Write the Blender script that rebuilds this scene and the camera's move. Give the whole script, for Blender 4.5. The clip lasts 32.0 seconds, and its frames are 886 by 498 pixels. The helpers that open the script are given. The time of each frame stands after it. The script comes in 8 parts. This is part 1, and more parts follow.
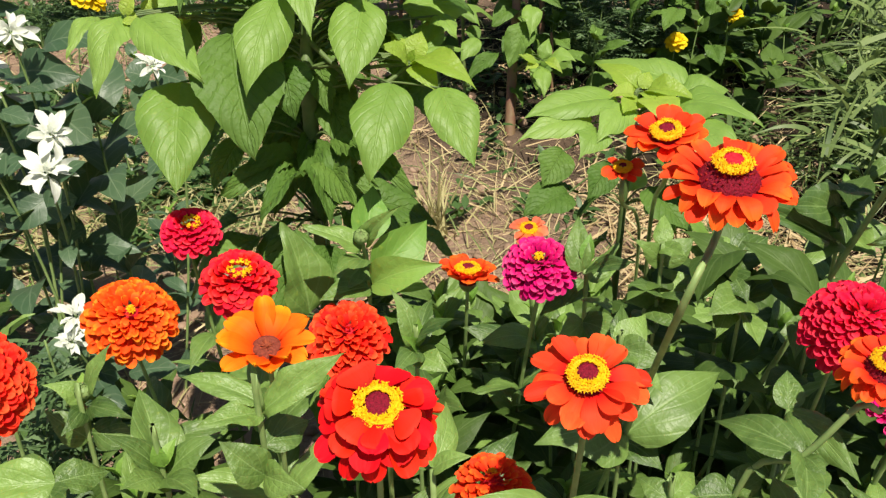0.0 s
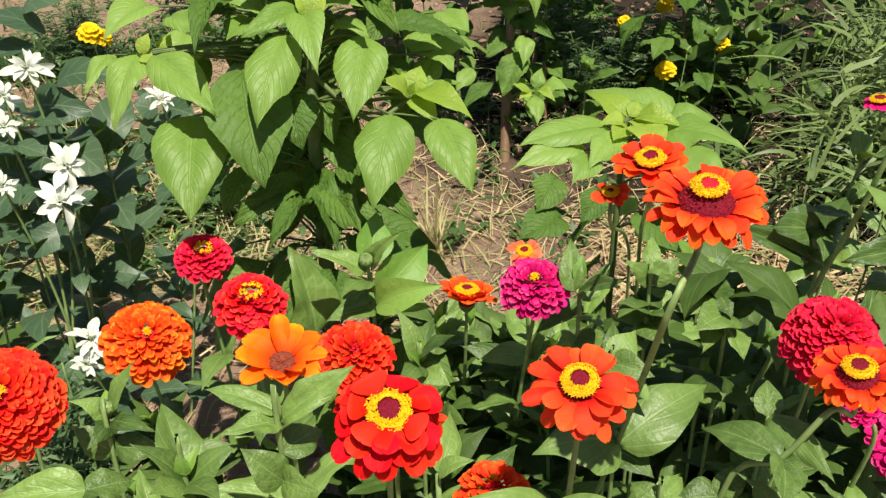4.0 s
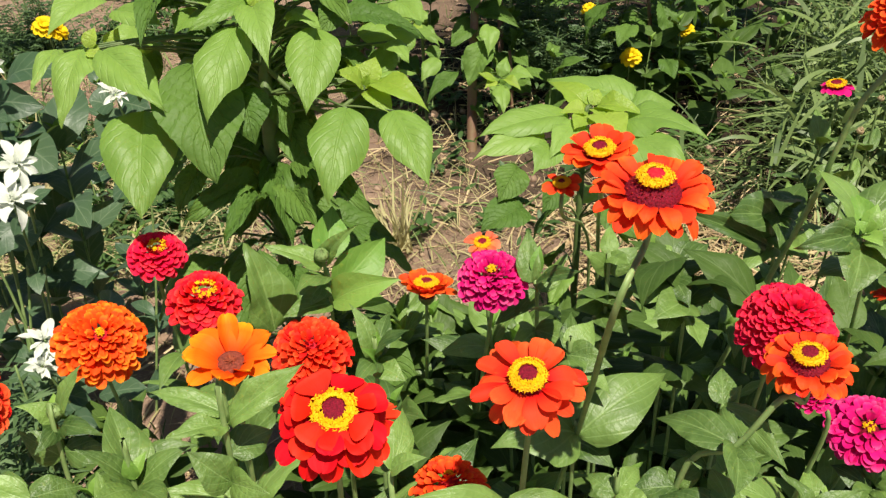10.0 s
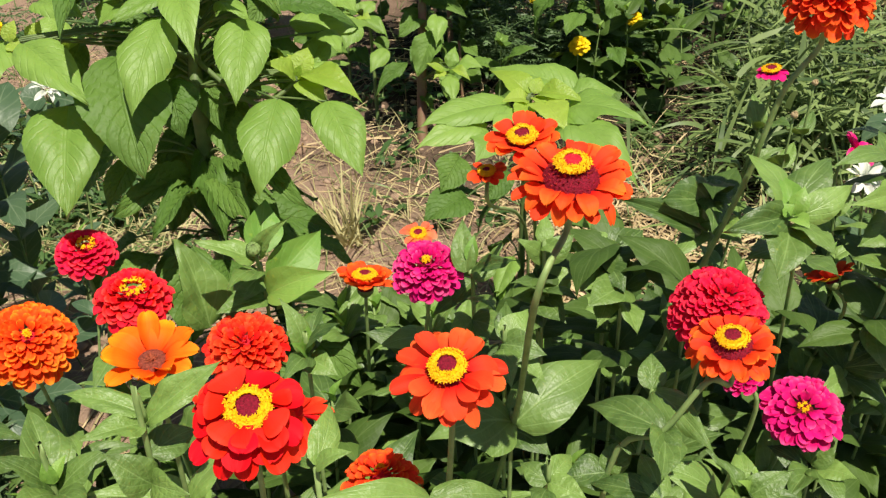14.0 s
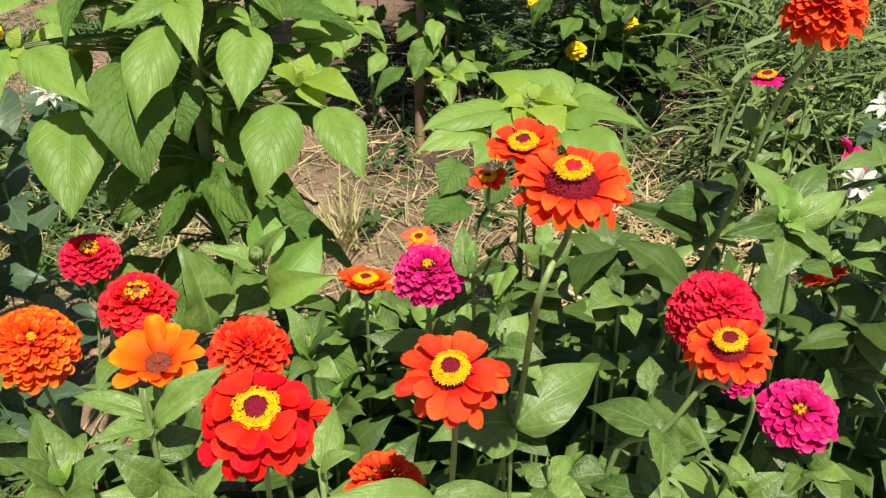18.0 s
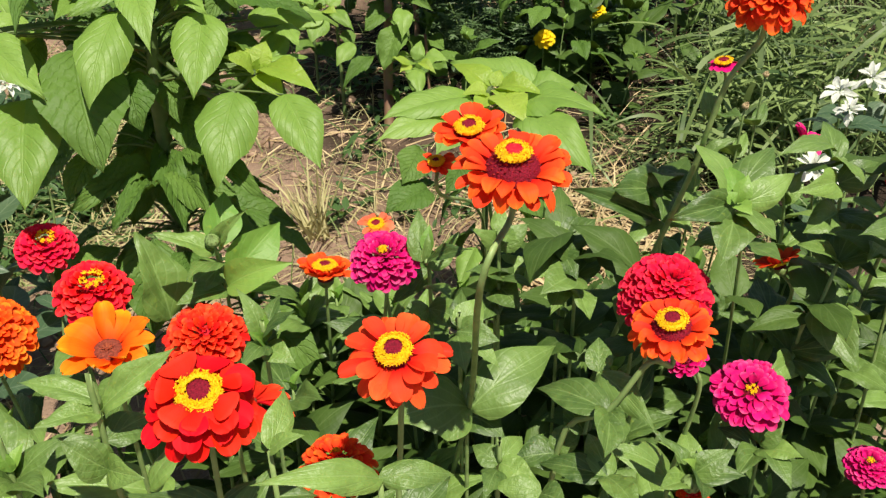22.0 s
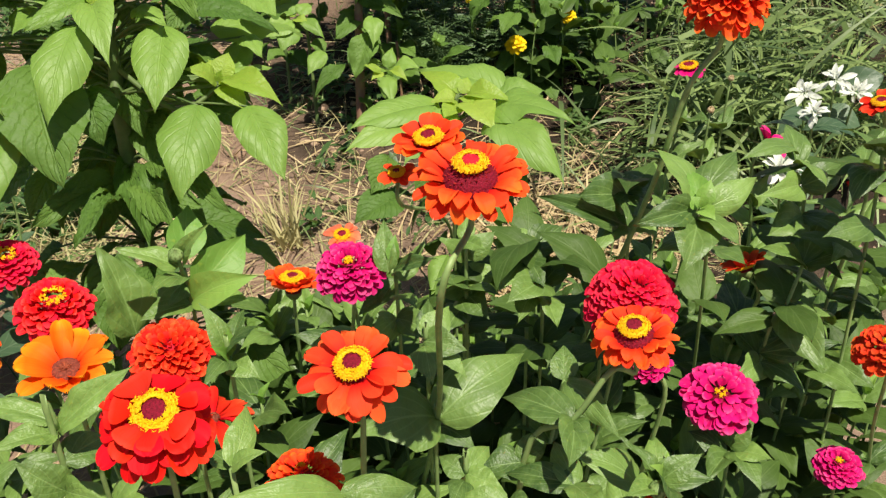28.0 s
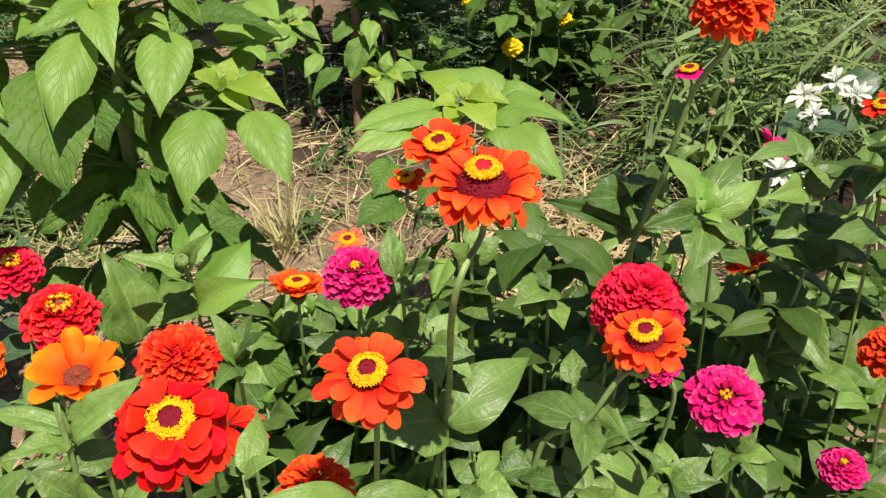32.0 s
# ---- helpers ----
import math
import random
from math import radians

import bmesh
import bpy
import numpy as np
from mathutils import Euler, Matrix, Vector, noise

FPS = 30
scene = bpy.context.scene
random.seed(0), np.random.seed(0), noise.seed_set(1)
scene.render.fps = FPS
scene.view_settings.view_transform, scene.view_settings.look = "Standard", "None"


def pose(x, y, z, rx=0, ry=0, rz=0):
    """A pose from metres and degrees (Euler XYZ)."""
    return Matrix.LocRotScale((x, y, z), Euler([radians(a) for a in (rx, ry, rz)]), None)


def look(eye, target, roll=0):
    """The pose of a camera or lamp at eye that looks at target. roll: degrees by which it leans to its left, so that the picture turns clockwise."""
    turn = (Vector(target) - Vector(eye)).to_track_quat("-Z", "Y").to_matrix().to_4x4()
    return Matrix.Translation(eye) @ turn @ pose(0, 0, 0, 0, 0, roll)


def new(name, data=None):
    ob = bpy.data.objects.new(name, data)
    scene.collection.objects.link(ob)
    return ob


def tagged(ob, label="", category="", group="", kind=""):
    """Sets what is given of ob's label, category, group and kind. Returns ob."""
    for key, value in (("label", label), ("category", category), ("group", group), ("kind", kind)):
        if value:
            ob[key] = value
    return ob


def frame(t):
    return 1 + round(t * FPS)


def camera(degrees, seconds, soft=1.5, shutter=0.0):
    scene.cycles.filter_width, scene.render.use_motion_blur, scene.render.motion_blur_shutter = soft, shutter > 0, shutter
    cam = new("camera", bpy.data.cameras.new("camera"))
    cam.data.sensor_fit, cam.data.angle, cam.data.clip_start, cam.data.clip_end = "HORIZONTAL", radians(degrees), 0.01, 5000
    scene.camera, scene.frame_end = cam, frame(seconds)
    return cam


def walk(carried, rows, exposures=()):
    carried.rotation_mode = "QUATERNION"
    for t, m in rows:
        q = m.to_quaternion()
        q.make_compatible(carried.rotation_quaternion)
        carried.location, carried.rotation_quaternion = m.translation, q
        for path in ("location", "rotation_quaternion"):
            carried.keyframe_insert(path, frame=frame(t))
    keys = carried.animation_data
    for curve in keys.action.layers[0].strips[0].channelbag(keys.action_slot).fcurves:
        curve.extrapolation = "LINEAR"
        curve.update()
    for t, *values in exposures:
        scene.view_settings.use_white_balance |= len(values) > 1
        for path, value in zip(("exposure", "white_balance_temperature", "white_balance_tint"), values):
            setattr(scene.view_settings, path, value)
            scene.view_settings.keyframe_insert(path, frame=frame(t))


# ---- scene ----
cam = camera(53.7, 32.0, 1.35)
PATH = [
    (0, (0.0000, 0.0000, 1.2203), (0.0543, 1.2661, 0.4179), -1.43),
    (0.5, (-0.0101, -0.0190, 1.2292), (0.0427, 1.2512, 0.4332), -1.55),
    (1, (-0.0210, -0.0260, 1.2280), (0.0248, 1.2495, 0.4399), -1.18),
    (1.5, (-0.0236, -0.0430, 1.2327), (0.0211, 1.2383, 0.4540), -1.52),
    (2, (-0.0211, -0.0490, 1.2370), (0.0306, 1.2430, 0.4768), -1.68),
    (2.5, (-0.0163, -0.0480, 1.2396), (0.0380, 1.2453, 0.4816), -1.99),
    (3, (-0.0124, -0.0460, 1.2400), (0.0468, 1.2457, 0.4797), -1.78),
    (3.5, (-0.0087, -0.0480, 1.2435), (0.0550, 1.2434, 0.4831), -1.78),
    (4, (-0.0080, -0.0500, 1.2456), (0.0561, 1.2395, 0.4820), -1.77),
    (4.5, (-0.0034, -0.0530, 1.2411), (0.0605, 1.2337, 0.4728), -2.05),
    (6.5, (0.0011, -0.0450, 1.2456), (0.0752, 1.2389, 0.4736), -2.44),
    (7, (0.0018, -0.0460, 1.2477), (0.0784, 1.2411, 0.4812), -2.36),
    (7.5, (0.0046, -0.0460, 1.2501), (0.0875, 1.2430, 0.4874), -2.17),
    (8, (0.0077, -0.0450, 1.2494), (0.0947, 1.2421, 0.4840), -2.16),
    (8.5, (0.0114, -0.0430, 1.2438), (0.1037, 1.2393, 0.4710), -2.13),
    (9, (0.0137, -0.0440, 1.2411), (0.1106, 1.2337, 0.4612), -2.11),
    (9.5, (0.0146, -0.0420, 1.2422), (0.1170, 1.2342, 0.4607), -2.00),
    (10, (0.0145, -0.0410, 1.2432), (0.1197, 1.2359, 0.4631), -1.91),
    (10.5, (0.0167, -0.0430, 1.2414), (0.1252, 1.2324, 0.4594), -1.90),
    (11, (0.0267, -0.0420, 1.2416), (0.1446, 1.2310, 0.4570), -2.09),
    (11.5, (0.0298, -0.0410, 1.2409), (0.1582, 1.2315, 0.4572), -2.00),
    (12, (0.0295, -0.0430, 1.2439), (0.1639, 1.2288, 0.4601), -2.00),
    (12.5, (0.0340, -0.0390, 1.2394), (0.1756, 1.2301, 0.4524), -1.99),
    (13, (0.0401, -0.0380, 1.2391), (0.1926, 1.2279, 0.4490), -1.88),
    (13.5, (0.0443, -0.0370, 1.2376), (0.2055, 1.2257, 0.4441), -1.67),
    (14, (0.0474, -0.0380, 1.2369), (0.2147, 1.2237, 0.4431), -1.67),
    (14.5, (0.0483, -0.0370, 1.2380), (0.2198, 1.2259, 0.4471), -1.48),
    (16.5, (0.0457, -0.0370, 1.2428), (0.2192, 1.2273, 0.4544), -1.59),
    (17, (0.0425, -0.0370, 1.2444), (0.2158, 1.2278, 0.4570), -1.60),
    (17.5, (0.0385, -0.0400, 1.2440), (0.2116, 1.2227, 0.4529), -1.48),
    (18, (0.0405, -0.0470, 1.2442), (0.2156, 1.2167, 0.4552), -1.49),
    (18.5, (0.0458, -0.0540, 1.2418), (0.2260, 1.2060, 0.4481), -1.47),
    (19, (0.0482, -0.0540, 1.2390), (0.2343, 1.2013, 0.4393), -1.25),
    (19.5, (0.0485, -0.0540, 1.2361), (0.2397, 1.1976, 0.4317), -1.24),
    (20, (0.0484, -0.0530, 1.2371), (0.2397, 1.1980, 0.4318), -1.13),
    (20.5, (0.0513, -0.0600, 1.2384), (0.2452, 1.1923, 0.4358), -1.35),
    (21, (0.0572, -0.0610, 1.2391), (0.2590, 1.1886, 0.4342), -1.14),
    (21.5, (0.0652, -0.0640, 1.2400), (0.2730, 1.1843, 0.4347), -1.34),
    (22, (0.0648, -0.0610, 1.2430), (0.2748, 1.1882, 0.4396), -1.15),
    (22.5, (0.0666, -0.0660, 1.2452), (0.2747, 1.1850, 0.4442), -1.36),
    (23, (0.0687, -0.0650, 1.2445), (0.2821, 1.1858, 0.4444), -1.27),
    (23.5, (0.0725, -0.0670, 1.2459), (0.2852, 1.1835, 0.4452), -1.76),
    (24, (0.0742, -0.0640, 1.2491), (0.2904, 1.1871, 0.4504), -1.87),
    (24.5, (0.0754, -0.0630, 1.2473), (0.2979, 1.1895, 0.4524), -1.79),
    (25, (0.0780, -0.0610, 1.2425), (0.3056, 1.1873, 0.4425), -1.58),
    (25.5, (0.0830, -0.0590, 1.2421), (0.3149, 1.1861, 0.4385), -1.76),
    (27.5, (0.0798, -0.0580, 1.2437), (0.3221, 1.1903, 0.4480), -1.50),
    (28, (0.0817, -0.0590, 1.2450), (0.3263, 1.1885, 0.4488), -1.40),
    (28.5, (0.0864, -0.0650, 1.2475), (0.3286, 1.1838, 0.4527), -1.61),
    (29, (0.0869, -0.0650, 1.2436), (0.3326, 1.1844, 0.4507), -1.62),
    (29.5, (0.0895, -0.0680, 1.2469), (0.3341, 1.1842, 0.4581), -1.63),
    (30, (0.0915, -0.0660, 1.2471), (0.3344, 1.1872, 0.4595), -1.74),
    (30.5, (0.0871, -0.0630, 1.2506), (0.3350, 1.1862, 0.4582), -1.72),
    (31, (0.0854, -0.0630, 1.2474), (0.3338, 1.1880, 0.4579), -1.63),
    (31.5, (0.0739, -0.0560, 1.2511), (0.3312, 1.1896, 0.4559), -1.32),
    (32, (0.0672, -0.0550, 1.2483), (0.3236, 1.1916, 0.4544), -1.42),
]
walk(cam, [(t, look(eye, target, roll)) for t, eye, target, roll in PATH])

# ---- light ----
SUN = Vector((0.11, -0.37, 0.92)).normalized()
world = bpy.data.worlds.new("sky")
scene.world = world
world.use_nodes = True
sky = world.node_tree.nodes.new("ShaderNodeTexSky")
sky.sky_type, sky.sun_disc = "NISHITA", False
sky.sun_elevation = math.asin(SUN.z)
sky.sun_rotation = math.atan2(SUN.x, SUN.y)
back = world.node_tree.nodes["Background"]
back.inputs["Strength"].default_value = 0.05
world.node_tree.links.new(sky.outputs["Color"], back.inputs["Color"])
sun = new("sun", bpy.data.lights.new("sun", "SUN"))
sun.data.energy, sun.data.angle, sun.data.color = 5.0, radians(0.6), (1.0, 0.925, 0.79)
sun.matrix_world = look(SUN * 20, (0, 0, 0))
scene.view_settings.exposure = 0.48


# ---- materials ----
def material(name):
    m = bpy.data.materials.new(name)
    m.use_nodes = True
    m.node_tree.nodes.clear()
    return m, m.node_tree.nodes, m.node_tree.links


def mathnode(n, l, op, a, b=None, c=None):
    k = n.new("ShaderNodeMath")
    k.operation = op
    for i, v in enumerate((a, b, c)):
        if v is None:
            continue
        if isinstance(v, (int, float)):
            k.inputs[i].default_value = v
        else:
            l.new(v, k.inputs[i])
    return k.outputs[0]


def mixcol(n, l, fac, a, b, blend="MIX"):
    k = n.new("ShaderNodeMix")
    k.data_type, k.blend_type = "RGBA", blend
    for sock, v in ((k.inputs["Factor"], fac), (k.inputs["A"], a), (k.inputs["B"], b)):
        if isinstance(v, (int, float)):
            sock.default_value = v
        elif isinstance(v, tuple):
            sock.default_value = (*v, 1)
        else:
            l.new(v, sock)
    return k.outputs["Result"]


def ramp(n, l, fac, lo, hi):
    k = n.new("ShaderNodeMapRange")
    k.inputs["From Min"].default_value, k.inputs["From Max"].default_value = lo, hi
    l.new(fac, k.inputs["Value"])
    return k.outputs["Result"]


def noisetex(n, l, scale, detail=3.0, vec=None, rough=0.55):
    k = n.new("ShaderNodeTexNoise")
    k.inputs["Scale"].default_value, k.inputs["Detail"].default_value, k.inputs["Roughness"].default_value = scale, detail, rough
    if vec is not None:
        l.new(vec, k.inputs["Vector"])
    return k.outputs["Fac"]


def finish(n, l, colour, rough, through_colour=None, part=0.0, bump=None, strength=0.2, distance=0.002, spec=0.5):
    p = n.new("ShaderNodeBsdfPrincipled")
    l.new(colour, p.inputs["Base Color"])
    if isinstance(rough, float):
        p.inputs["Roughness"].default_value = rough
    else:
        l.new(rough, p.inputs["Roughness"])
    p.inputs["Specular IOR Level"].default_value = spec
    out = n.new("ShaderNodeOutputMaterial")
    normal = None
    if bump is not None:
        b = n.new("ShaderNodeBump")
        b.inputs["Strength"].default_value, b.inputs["Distance"].default_value = strength, distance
        l.new(bump, b.inputs["Height"])
        normal = b.outputs["Normal"]
        l.new(normal, p.inputs["Normal"])
    if part:
        tr = n.new("ShaderNodeBsdfTranslucent")
        l.new(through_colour if through_colour is not None else colour, tr.inputs["Color"])
        if normal is not None:
            l.new(normal, tr.inputs["Normal"])
        mx = n.new("ShaderNodeMixShader")
        mx.inputs[0].default_value = part
        l.new(p.outputs[0], mx.inputs[1])
        l.new(tr.outputs[0], mx.inputs[2])
        l.new(mx.outputs[0], out.inputs["Surface"])
    else:
        l.new(p.outputs[0], out.inputs["Surface"])


def uv_parts(n, l):
    u = n.new("ShaderNodeUVMap")
    s = n.new("ShaderNodeSeparateXYZ")
    l.new(u.outputs["UV"], s.inputs[0])
    return u.outputs["UV"], s.outputs["X"], s.outputs["Y"]


def leaf_material(name, dark, light, vein, veins=7.0, slant=1.1, vein_amount=0.5, relief=0.5, rough=0.42, part=0.32, glow=(1.5, 1.35, 0.5), spec=0.45, bumps=9.0, groove=0.25, patches=0.35, creases=1.3):
    """A leaf: base colour varied by leaf and by patch, a pale midrib and side veins with relief."""
    m, n, l = material(name)
    uv, u, v = uv_parts(n, l)
    info = n.new("ShaderNodeObjectInfo")
    side = mathnode(n, l, "ABSOLUTE", mathnode(n, l, "SUBTRACT", u, 0.5))
    tc = n.new("ShaderNodeTexCoord")
    crinkle = noisetex(n, l, bumps, 3.0, tc.outputs["Object"])
    wobble = mathnode(n, l, "ADD", v, mathnode(n, l, "MULTIPLY", mathnode(n, l, "SUBTRACT", noisetex(n, l, 3.5, 2.0, tc.outputs["Object"]), 0.5), 0.05))
    curve = mathnode(n, l, "SUBTRACT", wobble, mathnode(n, l, "MULTIPLY", mathnode(n, l, "POWER", side, 0.85), slant * 0.5))
    wave = mathnode(n, l, "PINGPONG", mathnode(n, l, "MULTIPLY", curve, veins), 0.5)
    line = mathnode(n, l, "SUBTRACT", 1.0, ramp(n, l, wave, 0.0, 0.13))
    rib = mathnode(n, l, "SUBTRACT", 1.0, ramp(n, l, side, 0.008, 0.03))
    lines = mathnode(n, l, "MAXIMUM", mathnode(n, l, "MULTIPLY", line, 0.55), rib)
    mottled = noisetex(n, l, 3.2, 4.0, tc.outputs["Object"])
    fac = mathnode(n, l, "ADD", mathnode(n, l, "MULTIPLY", mottled, 0.55), mathnode(n, l, "MULTIPLY", info.outputs["Random"], 0.45))
    base = mixcol(n, l, ramp(n, l, fac, 0.2, 0.8), dark, light)
    base = mixcol(n, l, mathnode(n, l, "MULTIPLY", lines, vein_amount), base, vein)
    edge = mathnode(n, l, "MULTIPLY", ramp(n, l, noisetex(n, l, 9.0, 2.0, tc.outputs["Object"]), 0.66, 0.78), patches)
    base = mixcol(n, l, edge, base, tuple(min(1, c * k) for c, k in zip(light, (1.5, 1.15, 0.7))))
    lit = mixcol(n, l, 1.0, base, glow, "MULTIPLY")
    height = mathnode(n, l, "ADD", mathnode(n, l, "MULTIPLY", lines, -groove), mathnode(n, l, "MULTIPLY", crinkle, creases))
    finish(n, l, base, rough, lit, part, height, relief, 0.004, spec)
    return m


def petal_material(name, inner, outer, tip, part=0.2, streak=0.35, rough=0.6):
    """A petal: colour from claw to tip, fine streaks along it, each petal a little different."""
    m, n, l = material(name)
    uv, u, v = uv_parts(n, l)
    info = n.new("ShaderNodeObjectInfo")
    mp = n.new("ShaderNodeMapping")
    mp.inputs["Scale"].default_value = (26.0, 1.6, 1.0)
    l.new(uv, mp.inputs["Vector"])
    fine = noisetex(n, l, 1.0, 2.0, mp.outputs["Vector"])
    base = mixcol(n, l, ramp(n, l, v, 0.1, 0.62), inner, outer)
    base = mixcol(n, l, mathnode(n, l, "MULTIPLY", ramp(n, l, v, 0.72, 1.0), mathnode(n, l, "MULTIPLY", info.outputs["Random"], 0.9)), base, tip)
    hsv = n.new("ShaderNodeHueSaturation")
    l.new(base, hsv.inputs["Color"])
    l.new(mathnode(n, l, "ADD", 0.497, mathnode(n, l, "MULTIPLY", info.outputs["Random"], 0.008)), hsv.inputs["Hue"])
    each = mathnode(n, l, "FRACT", mathnode(n, l, "MULTIPLY", info.outputs["Random"], 7.31))
    value = mathnode(n, l, "ADD", 0.86 - streak / 2, mathnode(n, l, "MULTIPLY", fine, streak))
    l.new(mathnode(n, l, "ADD", value, mathnode(n, l, "MULTIPLY", each, 0.24)), hsv.inputs["Value"])
    finish(n, l, hsv.outputs["Color"], rough, None, part, fine, 0.25, 0.001, 0.12)
    return m


def plain_material(name, a, b, scale=30.0, rough=0.6, bump=0.3, part=0.0, spec=0.4, island=0.0):
    m, n, l = material(name)
    tc = n.new("ShaderNodeTexCoord")
    info = n.new("ShaderNodeObjectInfo")
    fine = noisetex(n, l, scale, 4.0, tc.outputs["Object"])
    fac = ramp(n, l, fine, 0.3, 0.7)
    if island:
        geo = n.new("ShaderNodeNewGeometry")
        fac = mathnode(n, l, "ADD", mathnode(n, l, "MULTIPLY", fac, 1 - island), mathnode(n, l, "MULTIPLY", geo.outputs["Random Per Island"], island))
    base = mixcol(n, l, fac, a, b)
    finish(n, l, base, rough, None, part, fine, bump, 0.002, spec)
    return m


def soil_material():
    m, n, l = material("dry_soil")
    tc = n.new("ShaderNodeTexCoord")
    g = tc.outputs["Object"]
    broad, mid, fine = noisetex(n, l, 3.0, 4.0, g), noisetex(n, l, 18.0, 5.0, g), noisetex(n, l, 140.0, 4.0, g, 0.7)
    base = mixcol(n, l, ramp(n, l, broad, 0.3, 0.7), (0.28, 0.185, 0.125), (0.40, 0.285, 0.205))
    base = mixcol(n, l, ramp(n, l, mid, 0.35, 0.65), base, (0.33, 0.225, 0.16))
    base = mixcol(n, l, mathnode(n, l, "MULTIPLY", ramp(n, l, fine, 0.52, 0.72), 0.55), base, (0.17, 0.11, 0.075))
    # darker round patch: shade under the grass put into the soil colour
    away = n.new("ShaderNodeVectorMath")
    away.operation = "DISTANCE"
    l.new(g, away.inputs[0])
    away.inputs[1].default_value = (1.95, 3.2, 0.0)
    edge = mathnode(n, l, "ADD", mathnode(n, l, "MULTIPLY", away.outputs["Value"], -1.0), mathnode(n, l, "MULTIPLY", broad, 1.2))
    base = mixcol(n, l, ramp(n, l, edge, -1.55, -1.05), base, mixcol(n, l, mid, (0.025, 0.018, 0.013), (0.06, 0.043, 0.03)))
    height = mathnode(n, l, "ADD", mathnode(n, l, "MULTIPLY", mid, 2.0), fine)
    finish(n, l, base, 0.95, None, 0.0, height, 0.9, 0.012, 0.1)
    return m


